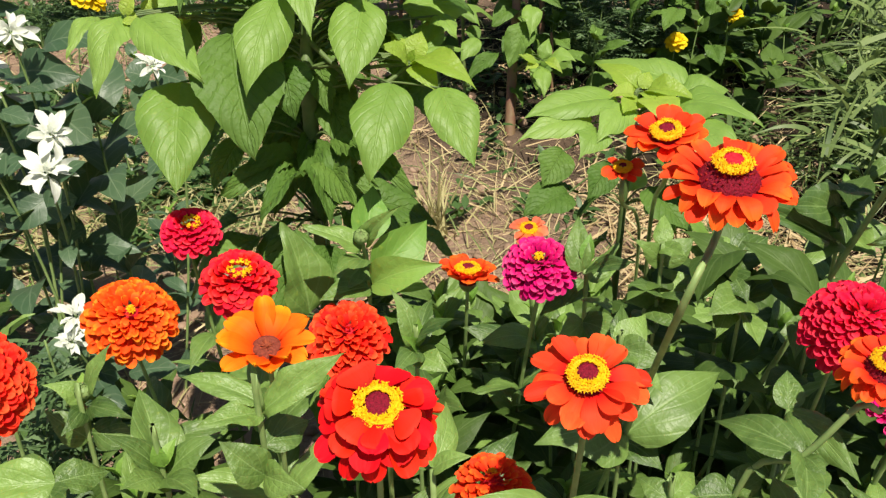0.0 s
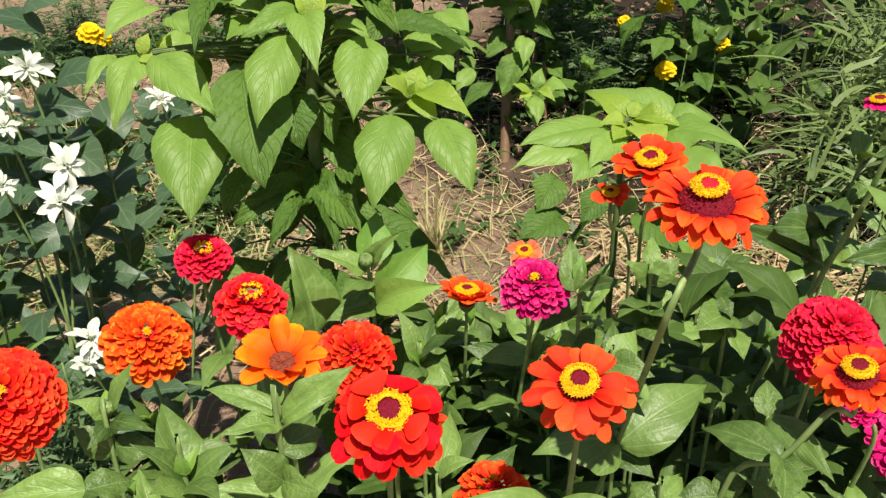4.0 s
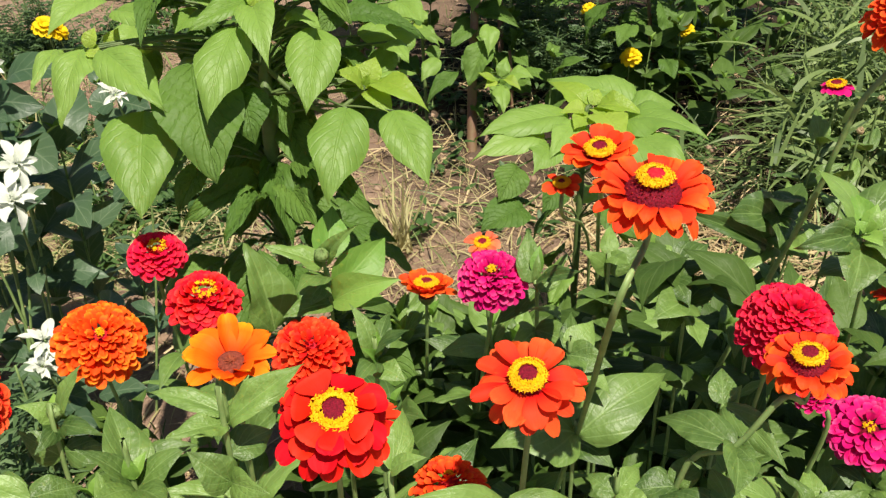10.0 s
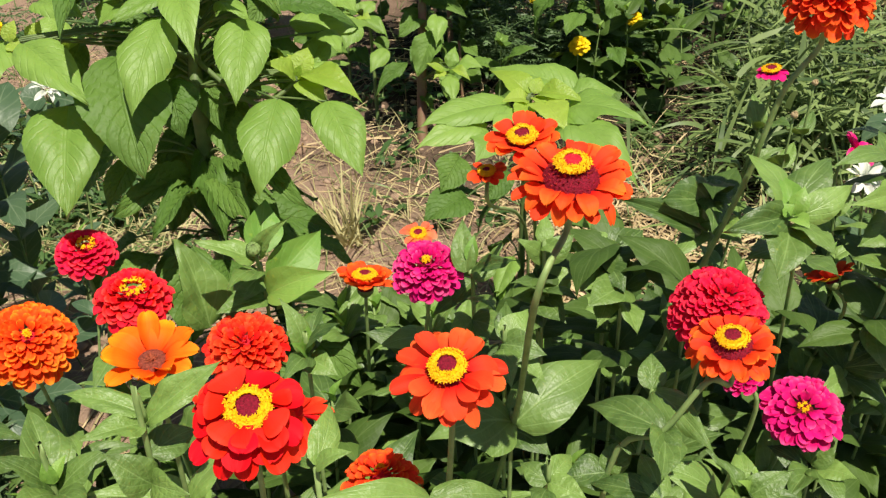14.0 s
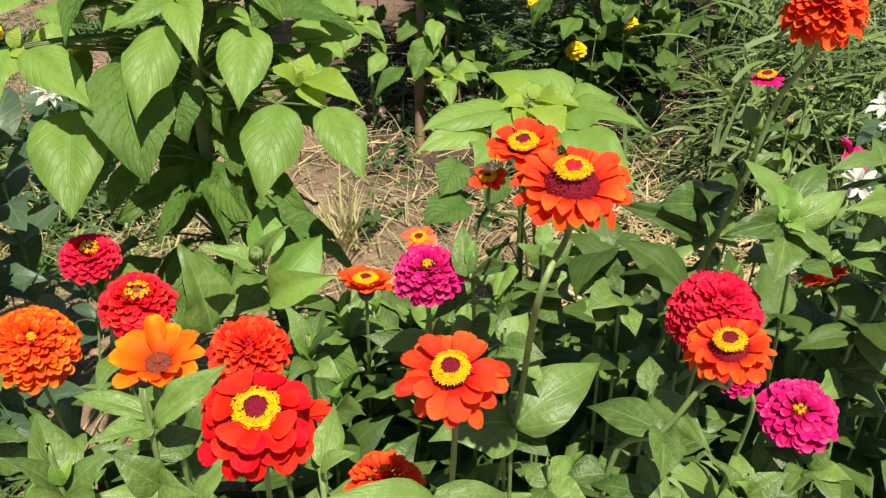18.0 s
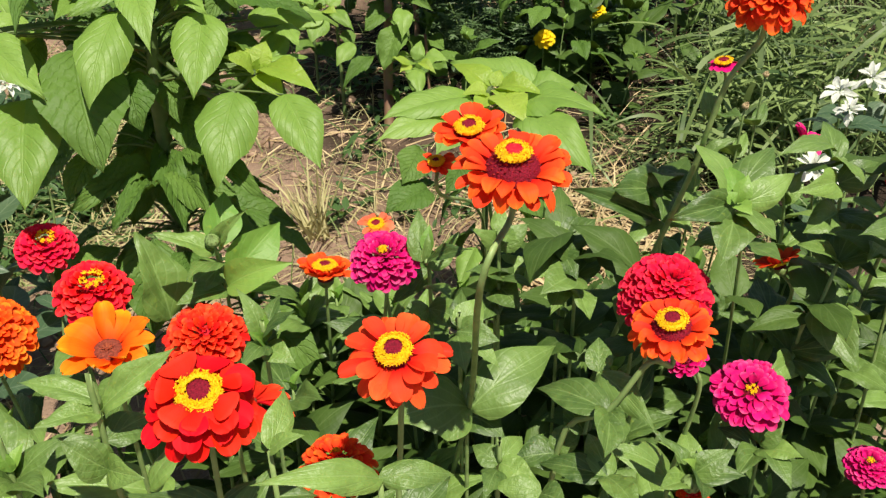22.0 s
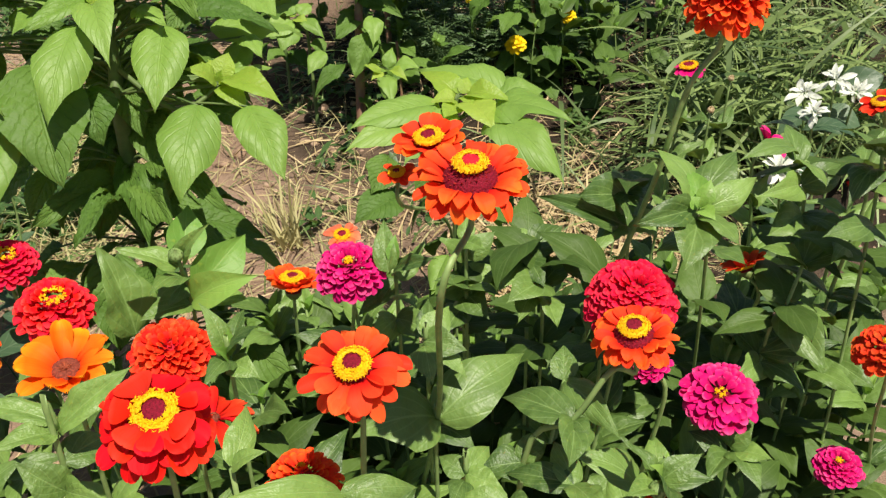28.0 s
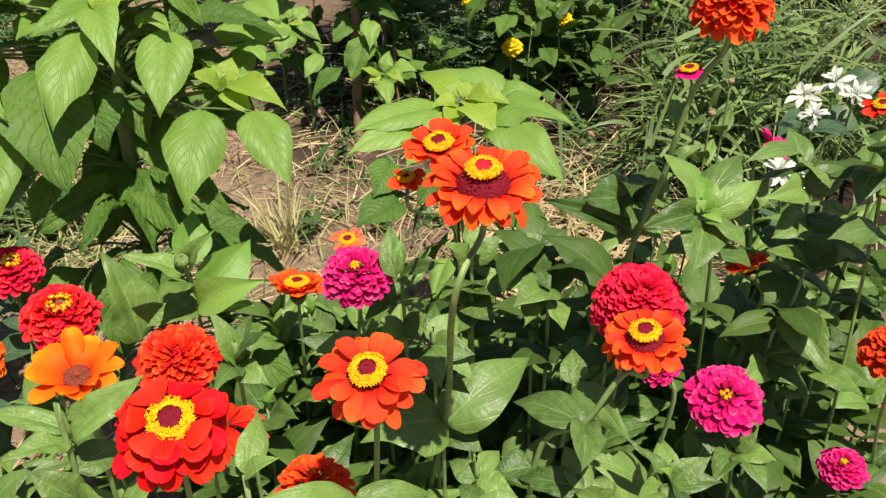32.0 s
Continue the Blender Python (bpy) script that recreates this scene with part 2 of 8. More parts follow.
M = {
    "zinnia": leaf_material("zinnia_leaf", (0.032, 0.074, 0.014), (0.208, 0.335, 0.072), (0.31, 0.45, 0.16), 4.0, 2.4, 0.34, 0.42, 0.47, 0.15, (1.5, 1.35, 0.5), 0.52),
    # old lower leaf, darker still: canopy shade is put into its colour
    "zinnia_old": leaf_material("zinnia_dim_leaf", (0.032, 0.066, 0.010), (0.092, 0.160, 0.030), (0.15, 0.22, 0.07), 4.0, 2.4, 0.3, 0.3, 0.55, 0.12, spec=0.3),
    "zinnia_young": leaf_material("zinnia_young_leaf", (0.13, 0.28, 0.04), (0.25, 0.40, 0.075), (0.32, 0.46, 0.14), 4.0, 2.4, 0.25, 0.25, 0.52, 0.24),
    "amaranth": leaf_material("amaranth_leaf", (0.150, 0.275, 0.043), (0.255, 0.405, 0.082), (0.31, 0.46, 0.13), 9.0, 1.2, 0.06, 0.5, 0.5, 0.3, bumps=13.0, groove=0.4, patches=0.25, creases=0.6),
    # old puckered leaf; its dark colour also stands for shade inside plants
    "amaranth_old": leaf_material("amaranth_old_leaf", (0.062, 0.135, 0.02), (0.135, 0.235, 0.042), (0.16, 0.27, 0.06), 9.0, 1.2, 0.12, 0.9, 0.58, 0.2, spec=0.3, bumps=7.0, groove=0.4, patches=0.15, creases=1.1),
    "amaranth_young": leaf_material("amaranth_young_leaf", (0.25, 0.39, 0.045), (0.38, 0.51, 0.08), (0.34, 0.46, 0.07), 9.0, 1.3, 0.35, 0.5, 0.45, 0.4),
    "spurge": leaf_material("spurge_leaf", (0.05, 0.105, 0.05), (0.105, 0.175, 0.09), (0.30, 0.38, 0.25), 5.0, 1.2, 0.3, 0.2),
    "weed": leaf_material("weed_leaf", (0.05, 0.11, 0.03), (0.12, 0.21, 0.06), (0.2, 0.3, 0.1), 5.0, 1.2, 0.3, 0.3),
    "stem": plain_material("stem", (0.15, 0.24, 0.07), (0.27, 0.37, 0.13), 60.0, 0.5, 0.2, 0.0),
    "amaranth_stem": plain_material("amaranth_stem", (0.06, 0.11, 0.028), (0.13, 0.18, 0.055), 40.0, 0.55, 0.3),
    "red_stem": plain_material("red_stem", (0.17, 0.07, 0.05), (0.20, 0.15, 0.07), 30.0, 0.6, 0.3),
    "florets": plain_material("yellow_florets", (0.78, 0.40, 0.004), (0.90, 0.60, 0.01), 300.0, 0.6, 0.2, 0.15, 0.2, 0.6),
    "maroon": plain_material("maroon_disc", (0.09, 0.003, 0.008), (0.30, 0.008, 0.03), 700.0, 0.7, 0.9, 0.0, 0.2),
    "scarlet_disc": plain_material("scarlet_disc", (0.42, 0.004, 0.02), (0.60, 0.02, 0.03), 400.0, 0.7, 0.9, 0.0, 0.2),
    "chaff": plain_material("red_chaff", (0.16, 0.006, 0.008), (0.42, 0.03, 0.02), 300.0, 0.7, 0.3, 0.0, 0.2, 0.8),
    "brown_chaff": plain_material("brown_chaff", (0.16, 0.03, 0.015), (0.42, 0.11, 0.05), 300.0, 0.7, 0.3, 0.0, 0.2, 0.8),
    "brown_disc": plain_material("brown_disc", (0.10, 0.02, 0.012), (0.30, 0.07, 0.04), 600.0, 0.8, 0.9, 0.0, 0.2),
    "bract": plain_material("green_bract", (0.10, 0.16, 0.04), (0.22, 0.28, 0.09), 120.0, 0.55, 0.3),
    "white": leaf_material("white_bract", (0.66, 0.70, 0.60), (0.82, 0.84, 0.77), (0.45, 0.55, 0.40), 2.0, 1.5, 0.4, 0.2, 0.5, 0.25, (1.0, 1.0, 0.95)),
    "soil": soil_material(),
    "straw": plain_material("dry_straw", (0.30, 0.205, 0.10), (0.62, 0.49, 0.28), 40.0, 0.7, 0.3, 0.1, 0.3, 0.8),
    "clod": plain_material("soil_clod", (0.20, 0.13, 0.085), (0.40, 0.28, 0.20), 60.0, 0.95, 0.8, 0.0, 0.1, 0.5),
    "grass": plain_material("grass_blade", (0.03, 0.07, 0.02), (0.30, 0.40, 0.13), 12.0, 0.45, 0.1, 0.3, 0.4, 0.75),
    "dry_grass": plain_material("dry_grass_blade", (0.33, 0.30, 0.12), (0.55, 0.50, 0.26), 14.0, 0.6, 0.1, 0.25, 0.3, 0.7),
    "marigold": plain_material("marigold_yellow", (0.80, 0.50, 0.0), (0.92, 0.72, 0.015), 200.0, 0.6, 0.3, 0.25, 0.2),
    "feather": plain_material("feathery_leaf", (0.05, 0.10, 0.035), (0.13, 0.21, 0.08), 20.0, 0.5, 0.1, 0.25, 0.3, 0.7),
}
PETAL = {
    "red": petal_material("red_petal", (0.50, 0.001, 0.002), (0.76, 0.004, 0.005), (0.86, 0.03, 0.025)),
    "scarlet": petal_material("scarlet_petal", (0.60, 0.006, 0.008), (0.86, 0.03, 0.012), (0.90, 0.12, 0.04)),
    "crimson": petal_material("crimson_petal", (0.52, 0.002, 0.010), (0.78, 0.008, 0.022), (0.86, 0.08, 0.09)),
    "rose": petal_material("rose_petal", (0.52, 0.001, 0.020), (0.78, 0.008, 0.050), (0.86, 0.07, 0.13)),
    "vermilion": petal_material("vermilion_petal", (0.66, 0.012, 0.008), (0.86, 0.062, 0.018), (0.90, 0.12, 0.03)),
    "flame": petal_material("flame_petal", (0.42, 0.010, 0.006), (0.68, 0.042, 0.012), (0.76, 0.12, 0.02)),
    "orange": petal_material("orange_petal", (0.68, 0.018, 0.008), (0.87, 0.060, 0.014), (0.92, 0.17, 0.016)),
    "amber": petal_material("amber_petal", (0.72, 0.018, 0.006), (0.89, 0.088, 0.010), (0.94, 0.32, 0.02)),
    "tangerine": petal_material("tangerine_petal", (0.78, 0.055, 0.006), (0.90, 0.155, 0.006), (0.94, 0.42, 0.012)),
    "magenta": petal_material("magenta_petal", (0.44, 0.001, 0.08), (0.68, 0.006, 0.165), (0.82, 0.12, 0.34)),
    "salmon": petal_material("salmon_petal", (0.82, 0.25, 0.03), (0.84, 0.14, 0.07), (0.88, 0.22, 0.14)),
}


# ---- shapes ----
def mesh_object(name, verts, faces, mat, parent=None, uvs=None, smooth=True):
    me = bpy.data.meshes.new(name)
    me.from_pydata(verts, [], faces)
    if uvs is not None:
        lay = me.uv_layers.new(name="UVMap")
        idx = np.zeros(len(me.loops), dtype=np.int32)
        me.loops.foreach_get("vertex_index", idx)
        lay.data.foreach_set("uv", np.asarray(uvs, dtype=np.float32)[idx].ravel())
    me.polygons.foreach_set("use_smooth", [smooth] * len(me.polygons))
    me.materials.append(mat)
    ob = new(name, me)
    ob.parent = parent
    return ob


def empty(name, at, label, category, group=""):
    ob = new(name)
    ob.location = at
    ob.empty_display_size = 0.02
    return tagged(ob, label, category, group)


def under(ob, parent):
    """Hang ob, whose coordinates are the world's, under a thing at its place."""
    ob.parent = parent
    if parent.parent is None:
        ob.matrix_basis = Matrix.Translation(-Vector(parent.location)) @ ob.matrix_basis
    else:
        ob.matrix_basis = parent.matrix_basis.inverted() @ Matrix.Translation(-Vector(parent.parent.location)) @ ob.matrix_basis
    return ob


def tube(points, r0, r1, sides=8, steps=5):
    """Vertices and faces of a tapering round stalk that glides through the points."""
    pts = [Vector(p) for p in points]
    line = []
    for i in range(len(pts) - 1):
        a, b, c, d = pts[max(i - 1, 0)], pts[i], pts[i + 1], pts[min(i + 2, len(pts) - 1)]
        for k in range(steps):
            t = k / steps
            line.append(0.5 * ((2 * b) + (c - a) * t + (2 * a - 5 * b + 4 * c - d) * t * t + (3 * b - a - 3 * c + d) * t ** 3))
    line.append(pts[-1])
    verts, faces = [], []
    ref = Vector((0.3, 1, 0.1)).normalized()
    for i, p in enumerate(line):
        d = (line[min(i + 1, len(line) - 1)] - line[max(i - 1, 0)]).normalized()
        x = d.cross(ref).normalized()
        y = d.cross(x)
        r = r0 + (r1 - r0) * i / (len(line) - 1)
        for k in range(sides):
            a = 2 * math.pi * k / sides
            verts.append(p + (x * math.cos(a) + y * math.sin(a)) * r)
        if i:
            o = (i - 1) * sides
            faces += [(o + k, o + (k + 1) % sides, o + sides + (k + 1) % sides, o + sides + k) for k in range(sides)]
    n = len(verts)
    verts += [line[-1] + (line[-1] - line[-2]).normalized() * r1 * 0.4]
    faces += [(n - sides + k, n - sides + (k + 1) % sides, n) for k in range(sides)]
    return verts, faces, line


def stalk(name, points, r0, r1, mat, parent, sides=8):
    v, f, line = tube(points, r0, r1, sides)
    return under(mesh_object(name, v, f, mat), parent), line


def blade(width, arch, fold, ripple, seed, rows=11, cols=6, sharp=0.0, belly=0.42, serr=0.0, droop=2.0, twist=0.0, clasp=0.0, quilt=0.0, veins=8.0, slant=1.2, recurve=0.0):
    """A leaf of length 1 along y, half as wide at most as width says: ovate outline, folded at the midrib, arched, rippled and puffed up between its side veins."""
    rnd = random.Random(seed)
    ph, ph2 = rnd.uniform(0, 6), rnd.uniform(0, 6)
    bend = rnd.uniform(-0.08, 0.08)
    verts, uvs, faces = [], [], []
    for i in range(rows + 1):
        v = i / rows
        s = clasp + (1 - clasp) * v ** (math.log(0.5) / math.log(belly))
        w = max(math.sin(math.pi * s), 0.0) ** (0.72 + sharp * max(0, v - belly)) * width / 2
        w *= (1 - sharp * 0.45 * max(0, (v - belly) / (1 - belly)) ** 1.2)
        if i == 0:
            w = width * (0.05 + 0.5 * clasp)
        w *= 1 + serr * (0.5 if i % 2 else -0.5) * (0 < i < rows)
        for j in range(cols + 1):
            u = j / cols * 2 - 1
            q = abs(u)
            z = -arch * v ** droop + q * w * fold - recurve * w * q ** 3 + ripple * q ** 1.5 * math.sin(v * 9 + ph + (2 if u > 0 else 0)) * width
            z += 0.35 * ripple * width * math.sin(v * 21 + ph2) * q
            if quilt:
                c = (v - (q / 2) ** 0.85 * slant * 0.5) * veins
                z += quilt * w * abs(math.sin(math.pi * c)) * min(1.0, 3.2 * q) * (1 - 0.6 * q * q)
            tw = twist * v
            x, dz = u * w * math.cos(tw) - (z + arch * v ** droop) * math.sin(tw), u * w * math.sin(tw) + (z + arch * v ** droop) * math.cos(tw)
            verts.append((x + bend * v * v, v - 0.25 * arch * v ** 3, dz - arch * v ** droop))
            uvs.append((j / cols, v))
    for i in range(rows):
        for j in range(cols):
            o = i * (cols + 1) + j
            faces.append((o, o + 1, o + cols + 2, o + cols + 1))
    return verts, faces, uvs


def mesh_data(name, vfu, mat):
    ob = mesh_object(name, vfu[0], vfu[1], mat, None, vfu[2])
    me = ob.data
    bpy.data.objects.remove(ob)
    return me


LEAVES = {}
for kind, mats, count, spec in (
    ("zinnia", ("zinnia",), 16, dict(width=0.44, fold=0.34, ripple=0.05, sharp=0.5, belly=0.38, rows=18, cols=8, clasp=0.07, recurve=0.35)),
    ("zinnia_old", ("zinnia_old",), 8, dict(width=0.46, fold=0.25, ripple=0.04, sharp=0.45, belly=0.38, rows=12, cols=6, clasp=0.06, recurve=0.3)),
    ("zinnia_young", ("zinnia_young",), 3, dict(width=0.40, fold=0.4, ripple=0.03, sharp=0.6, belly=0.42)),
    ("amaranth", ("amaranth",), 8, dict(width=0.58, fold=0.24, ripple=0.04, sharp=0.62, belly=0.36, rows=34, cols=12, quilt=0.09, recurve=0.3, serr=0.018)),
    ("amaranth_old", ("amaranth_old",), 6, dict(width=0.62, fold=0.12, ripple=0.05, sharp=0.45, belly=0.42, rows=34, cols=12, quilt=0.22, veins=9.0, serr=0.02)),
    ("amaranth_young", ("amaranth_young",), 4, dict(width=0.44, fold=0.45, ripple=0.04, sharp=0.7, belly=0.42, rows=34, cols=10, quilt=0.11, veins=9.0, slant=1.3, serr=0.03)),
    ("spurge", ("spurge",), 4, dict(width=0.5, fold=0.15, ripple=0.02, sharp=0.1, belly=0.5)),
    ("weed", ("weed",), 4, dict(width=0.4, fold=0.2, ripple=0.04, sharp=0.4, belly=0.45, rows=7, cols=4)),
    ("white", ("white",), 5, dict(width=0.34, fold=0.25, ripple=0.05, sharp=0.0, belly=0.55, rows=8, cols=4)),
):
    LEAVES[kind] = []
    for k in range(count):
        r = random.Random(k * 7 + len(kind))
        q = dict(spec, fold=spec["fold"] * r.uniform(0.2, 2.2), ripple=spec["ripple"] * r.uniform(0.6, 2.0), width=spec["width"] * r.uniform(0.9, 1.1))
        LEAVES[kind].append(mesh_data("leaf", blade(arch=r.uniform(0.05, 0.75), seed=k + 50, twist=r.uniform(-0.4, 0.4), **q), M[mats[0]]))


def leaf(parent, kind, base, tip, width, turn=0.0, face=(0.05, -0.45, 0.85), variant=None, name="leaf", thick=None):
    """A leaf from base to tip (world), so wide, its upper side towards face and turned about its midrib by so many degrees."""
    base, tip = Vector(base), Vector(tip)
    y = tip - base
    length = y.length
    y = y / length
    x = y.cross(Vector(face))
    if x.length < 0.05:
        x = y.cross(Vector((1, 0.2, 0)))
    x.normalize()
    z = x.cross(y)
    me = LEAVES[kind][random.randrange(len(LEAVES[kind])) if variant is None else variant % len(LEAVES[kind])]
    drop = me.vertices[len(me.vertices) - 3].co
    reach = math.hypot(drop.y, drop.z)
    lift = math.atan2(-drop.z, drop.y)
    nominal = {"zinnia": 0.44, "zinnia_old": 0.46, "zinnia_young": 0.40, "amaranth": 0.58, "amaranth_old": 0.62, "amaranth_young": 0.44, "spurge": 0.5, "weed": 0.4, "white": 0.34}[kind]
    ob = new(name, me)
    m = Matrix((x, y, z)).transposed().to_4x4()
    s = length / reach
    ob.matrix_basis = Matrix.Translation(base) @ m @ Matrix.Rotation(radians(turn), 4, "Y") @ Matrix.Rotation(lift, 4, "X") @ Matrix.Diagonal((width / nominal, s, s, 1))
    return under(ob, parent)


def petal_mesh(kind, seed):
    """A petal of length 1 along y and width 1, its upper side up: narrow claw, broad spoon, rounded tip with a slight nick."""
    r = random.Random(seed)
    rows, cols = 10, 6
    verts, uvs, faces = [], [], []
    cup, curl, nick = r.uniform(0.10, 0.34), r.uniform(0.02, 0.2), r.uniform(0.0, 0.05)
    if kind == "roll":
        curl, cup = r.uniform(0.30, 0.55), r.uniform(0.0, 0.2)
    if kind == "tube":
        cup, curl = 0.65, 0.05
    if kind == "spoon":
        cup, curl = r.uniform(0.35, 0.6), r.uniform(-0.12, 0.04)
    if kind == "lip":
        cup, curl = r.uniform(0.1, 0.3), r.uniform(0.30, 0.45)
    bend = 5.0 if kind == "lip" else 2.6
    ph, skew, wave = r.uniform(0, 6), r.uniform(-0.07, 0.07), r.uniform(0.015, 0.045)
    for i in range(rows + 1):
        v = 1 - (1 - i / rows) ** 1.7
        if v < 0.68:
            w = 0.5 * (0.30 + 0.70 * math.sin(v / 0.68 * math.pi / 2) ** 1.15)
        else:
            w = 0.5 * math.sqrt(max(0.0, 1 - ((v - 0.68) / 0.325) ** 2.5))
        for j in range(cols + 1):
            u = j / cols * 2 - 1
            tip = -nick * math.exp(-(u * 3) ** 2) * max(0.0, v - 0.8) * 5
            z = cup * u * u * w - curl * v ** bend + wave * math.sin(u * 6 + ph) * v + 0.02 * math.cos(u * 9.4) * v
            verts.append((u * w + skew * v * v, v * (1 - abs(curl) * 0.25 * v) + tip, z))
            uvs.append((j / cols, v))
    for i in range(rows):
        for j in range(cols):
            o = i * (cols + 1) + j
            faces.append((o, o + 1, o + cols + 2, o + cols + 1))
    return verts, faces, uvs


PETALS = {}
for colour in PETAL:
    for kind in ("flat", "roll", "tube", "spoon", "lip"):
        PETALS[colour, kind] = [mesh_data("petal", petal_mesh(kind, 11 * k + len(kind)), PETAL[colour]) for k in range(4)]


def facing(normal):
    z = Vector(normal).normalized()
    x = Vector((0, 0, 1)).cross(z)
    x = x.normalized() if x.length > 1e-3 else Vector((1, 0, 0))
    return Matrix((x, z.cross(x), z)).transposed().to_4x4()


def add_petal(head, colour, kind, angle, radius, height, lift, length, width, roll=0.0):
    ob = new("petal", random.choice(PETALS[colour, kind]))
    ob.parent = head
    ob.matrix_basis = (Matrix.Rotation(angle, 4, "Z") @ Matrix.Translation((0, radius, height)) @ Matrix.Rotation(lift, 4, "X")
                       @ Matrix.Rotation(roll, 4, "Y") @ Matrix.Diagonal((width, length, length, 1)))
    return ob


def revolve(profile, sides=18):
    verts, faces = [], []
    for r, z in profile:
        verts += [(r * math.cos(2 * math.pi * k / sides), r * math.sin(2 * math.pi * k / sides), z) for k in range(sides)]
    for i in range(len(profile) - 1):
        o = i * sides
        faces += [(o + k, o + (k + 1) % sides, o + sides + (k + 1) % sides, o + sides + k) for k in range(sides)]
    faces.append(tuple(range(sides))[::-1])
    faces.append(tuple(range((len(profile) - 1) * sides, len(profile) * sides)))
    return verts, faces


def head_base(plant, at, normal, r, foot_r, top_r, disc_h, disc_mat):
    """The disc of a flower head, from foot_r at the petals to top_r at its flat top, with the green cup below; it carries petals and florets."""
    cone = [(foot_r * 0.9, -0.05 * r), (foot_r, disc_h * 0.15), (foot_r * 0.6 + top_r * 0.45, disc_h * 0.55), (top_r * 1.05, disc_h * 0.9), (top_r * 0.8, disc_h * 1.02), (top_r * 0.35, disc_h * 0.98), (top_r * 0.08, disc_h * 1.0)]
    v, f = revolve(cone)
    head = mesh_object("flower_head", v, f, M[disc_mat])
    head.matrix_basis = Matrix.Translation(at) @ facing(normal)
    under(head, plant)
    w = max(foot_r, r * 0.28)
    cup = [(0.0028, -r * 0.36), (w * 0.5, -r * 0.31), (w * 0.92, -r * 0.16), (w * 0.98, -r * 0.03)]
    v, f = revolve(cup, 14)
    mesh_object("calyx", v, f, M["bract"], head)
    return head


def star_florets(head, ring, height, count, size, seed, rows=2, rim=True):
    """A ring of little five-pointed yellow florets round the disc, crowded on a low yellow rim, in one mesh."""
    r = random.Random(seed)
    verts, faces = [], []
    span = size * 0.27 * rows
    sides = 20
    rims = ((ring - span, -0.5), (ring - span * 0.8, 0.0), (ring, 0.2), (ring + span * 0.8, -0.35), (ring + span * 0.9, -1.3)) if rim else ()
    for rad, z in rims:
        verts += [Vector((rad * math.cos(2 * math.pi * k / sides), rad * math.sin(2 * math.pi * k / sides), height + z * size)) for k in range(sides)]
    for i in range(len(rims) - 1):
        faces += [(i * sides + k, i * sides + (k + 1) % sides, i * sides + sides + (k + 1) % sides, i * sides + sides + k) for k in range(sides)]
    for row in range(rows):
        for k in range(count):
            a = 2 * math.pi * (k + 0.5 * row + r.uniform(-0.25, 0.25)) / count
            rad = ring + (row - (rows - 1) / 2) * size * 0.85 + r.uniform(-0.2, 0.2) * size
            c = Vector((rad * math.cos(a), rad * math.sin(a), height + r.uniform(-0.05, 0.5) * size - row * size * 0.25))
            out = Vector((math.cos(a), math.sin(a), 0.7 + r.uniform(-0.2, 0.3))).normalized() if row else Vector((math.cos(a) * 0.3, math.sin(a) * 0.3, 1)).normalized()
            x = out.cross(Vector((0, 0, 1))).normalized()
            y = out.cross(x)
            o = len(verts)
            s = size * r.uniform(0.8, 1.25)
            verts.append(c - out * s * 0.9)
            verts.append(c + out * s * 0.15)
            spin = r.uniform(0, 6)
            for p in range(10):
                b = spin + math.pi * p / 5
                q = s * (0.78 if p % 2 == 0 else 0.4)
                verts.append(c + (x * math.cos(b) + y * math.sin(b)) * q + out * s * (0.35 if p % 2 == 0 else 0.0))
            faces += [(o + 1, o + 2 + p, o + 2 + (p + 1) % 10) for p in range(10)]
            faces += [(o, o + 2 + (p + 1) % 10, o + 2 + p) for p in range(10)]
    return mesh_object("floret_ring", verts, faces, M["florets"], head, smooth=False)


def chaff(head, foot_r, top_r, height, seed, mat="chaff", count=150):
    """Short stiff scales all over the cone of an old flower head, in one mesh."""
    r = random.Random(seed)
    verts, faces = [], []
    for k in range(count):
        t = ((k + 0.5) / count) ** 0.8
        a = k * 2.39996
        rad = foot_r + (top_r - foot_r) * t ** 0.8
        c = Vector((rad * math.cos(a), rad * math.sin(a), height * t * 0.92))
        out = (Vector((math.cos(a), math.sin(a), 0.9)) + Vector((r.uniform(-0.3, 0.3), r.uniform(-0.3, 0.3), r.uniform(-0.2, 0.3)))).normalized()
        x = out.cross(Vector((0, 0, 1))).normalized()
        y = out.cross(x)
        s = foot_r * 0.10
        o = len(verts)
        verts += [c - x * s - out * s, c + x * s - out * s, c + y * s - out * s, c - y * s - out * s, c + out * s * r.uniform(1.5, 3.0)]
        faces += [(o, o + 2, o + 4), (o + 2, o + 1, o + 4), (o + 1, o + 3, o + 4), (o + 3, o, o + 4)]
    return mesh_object("chaff", verts, faces, M[mat], head, smooth=False)


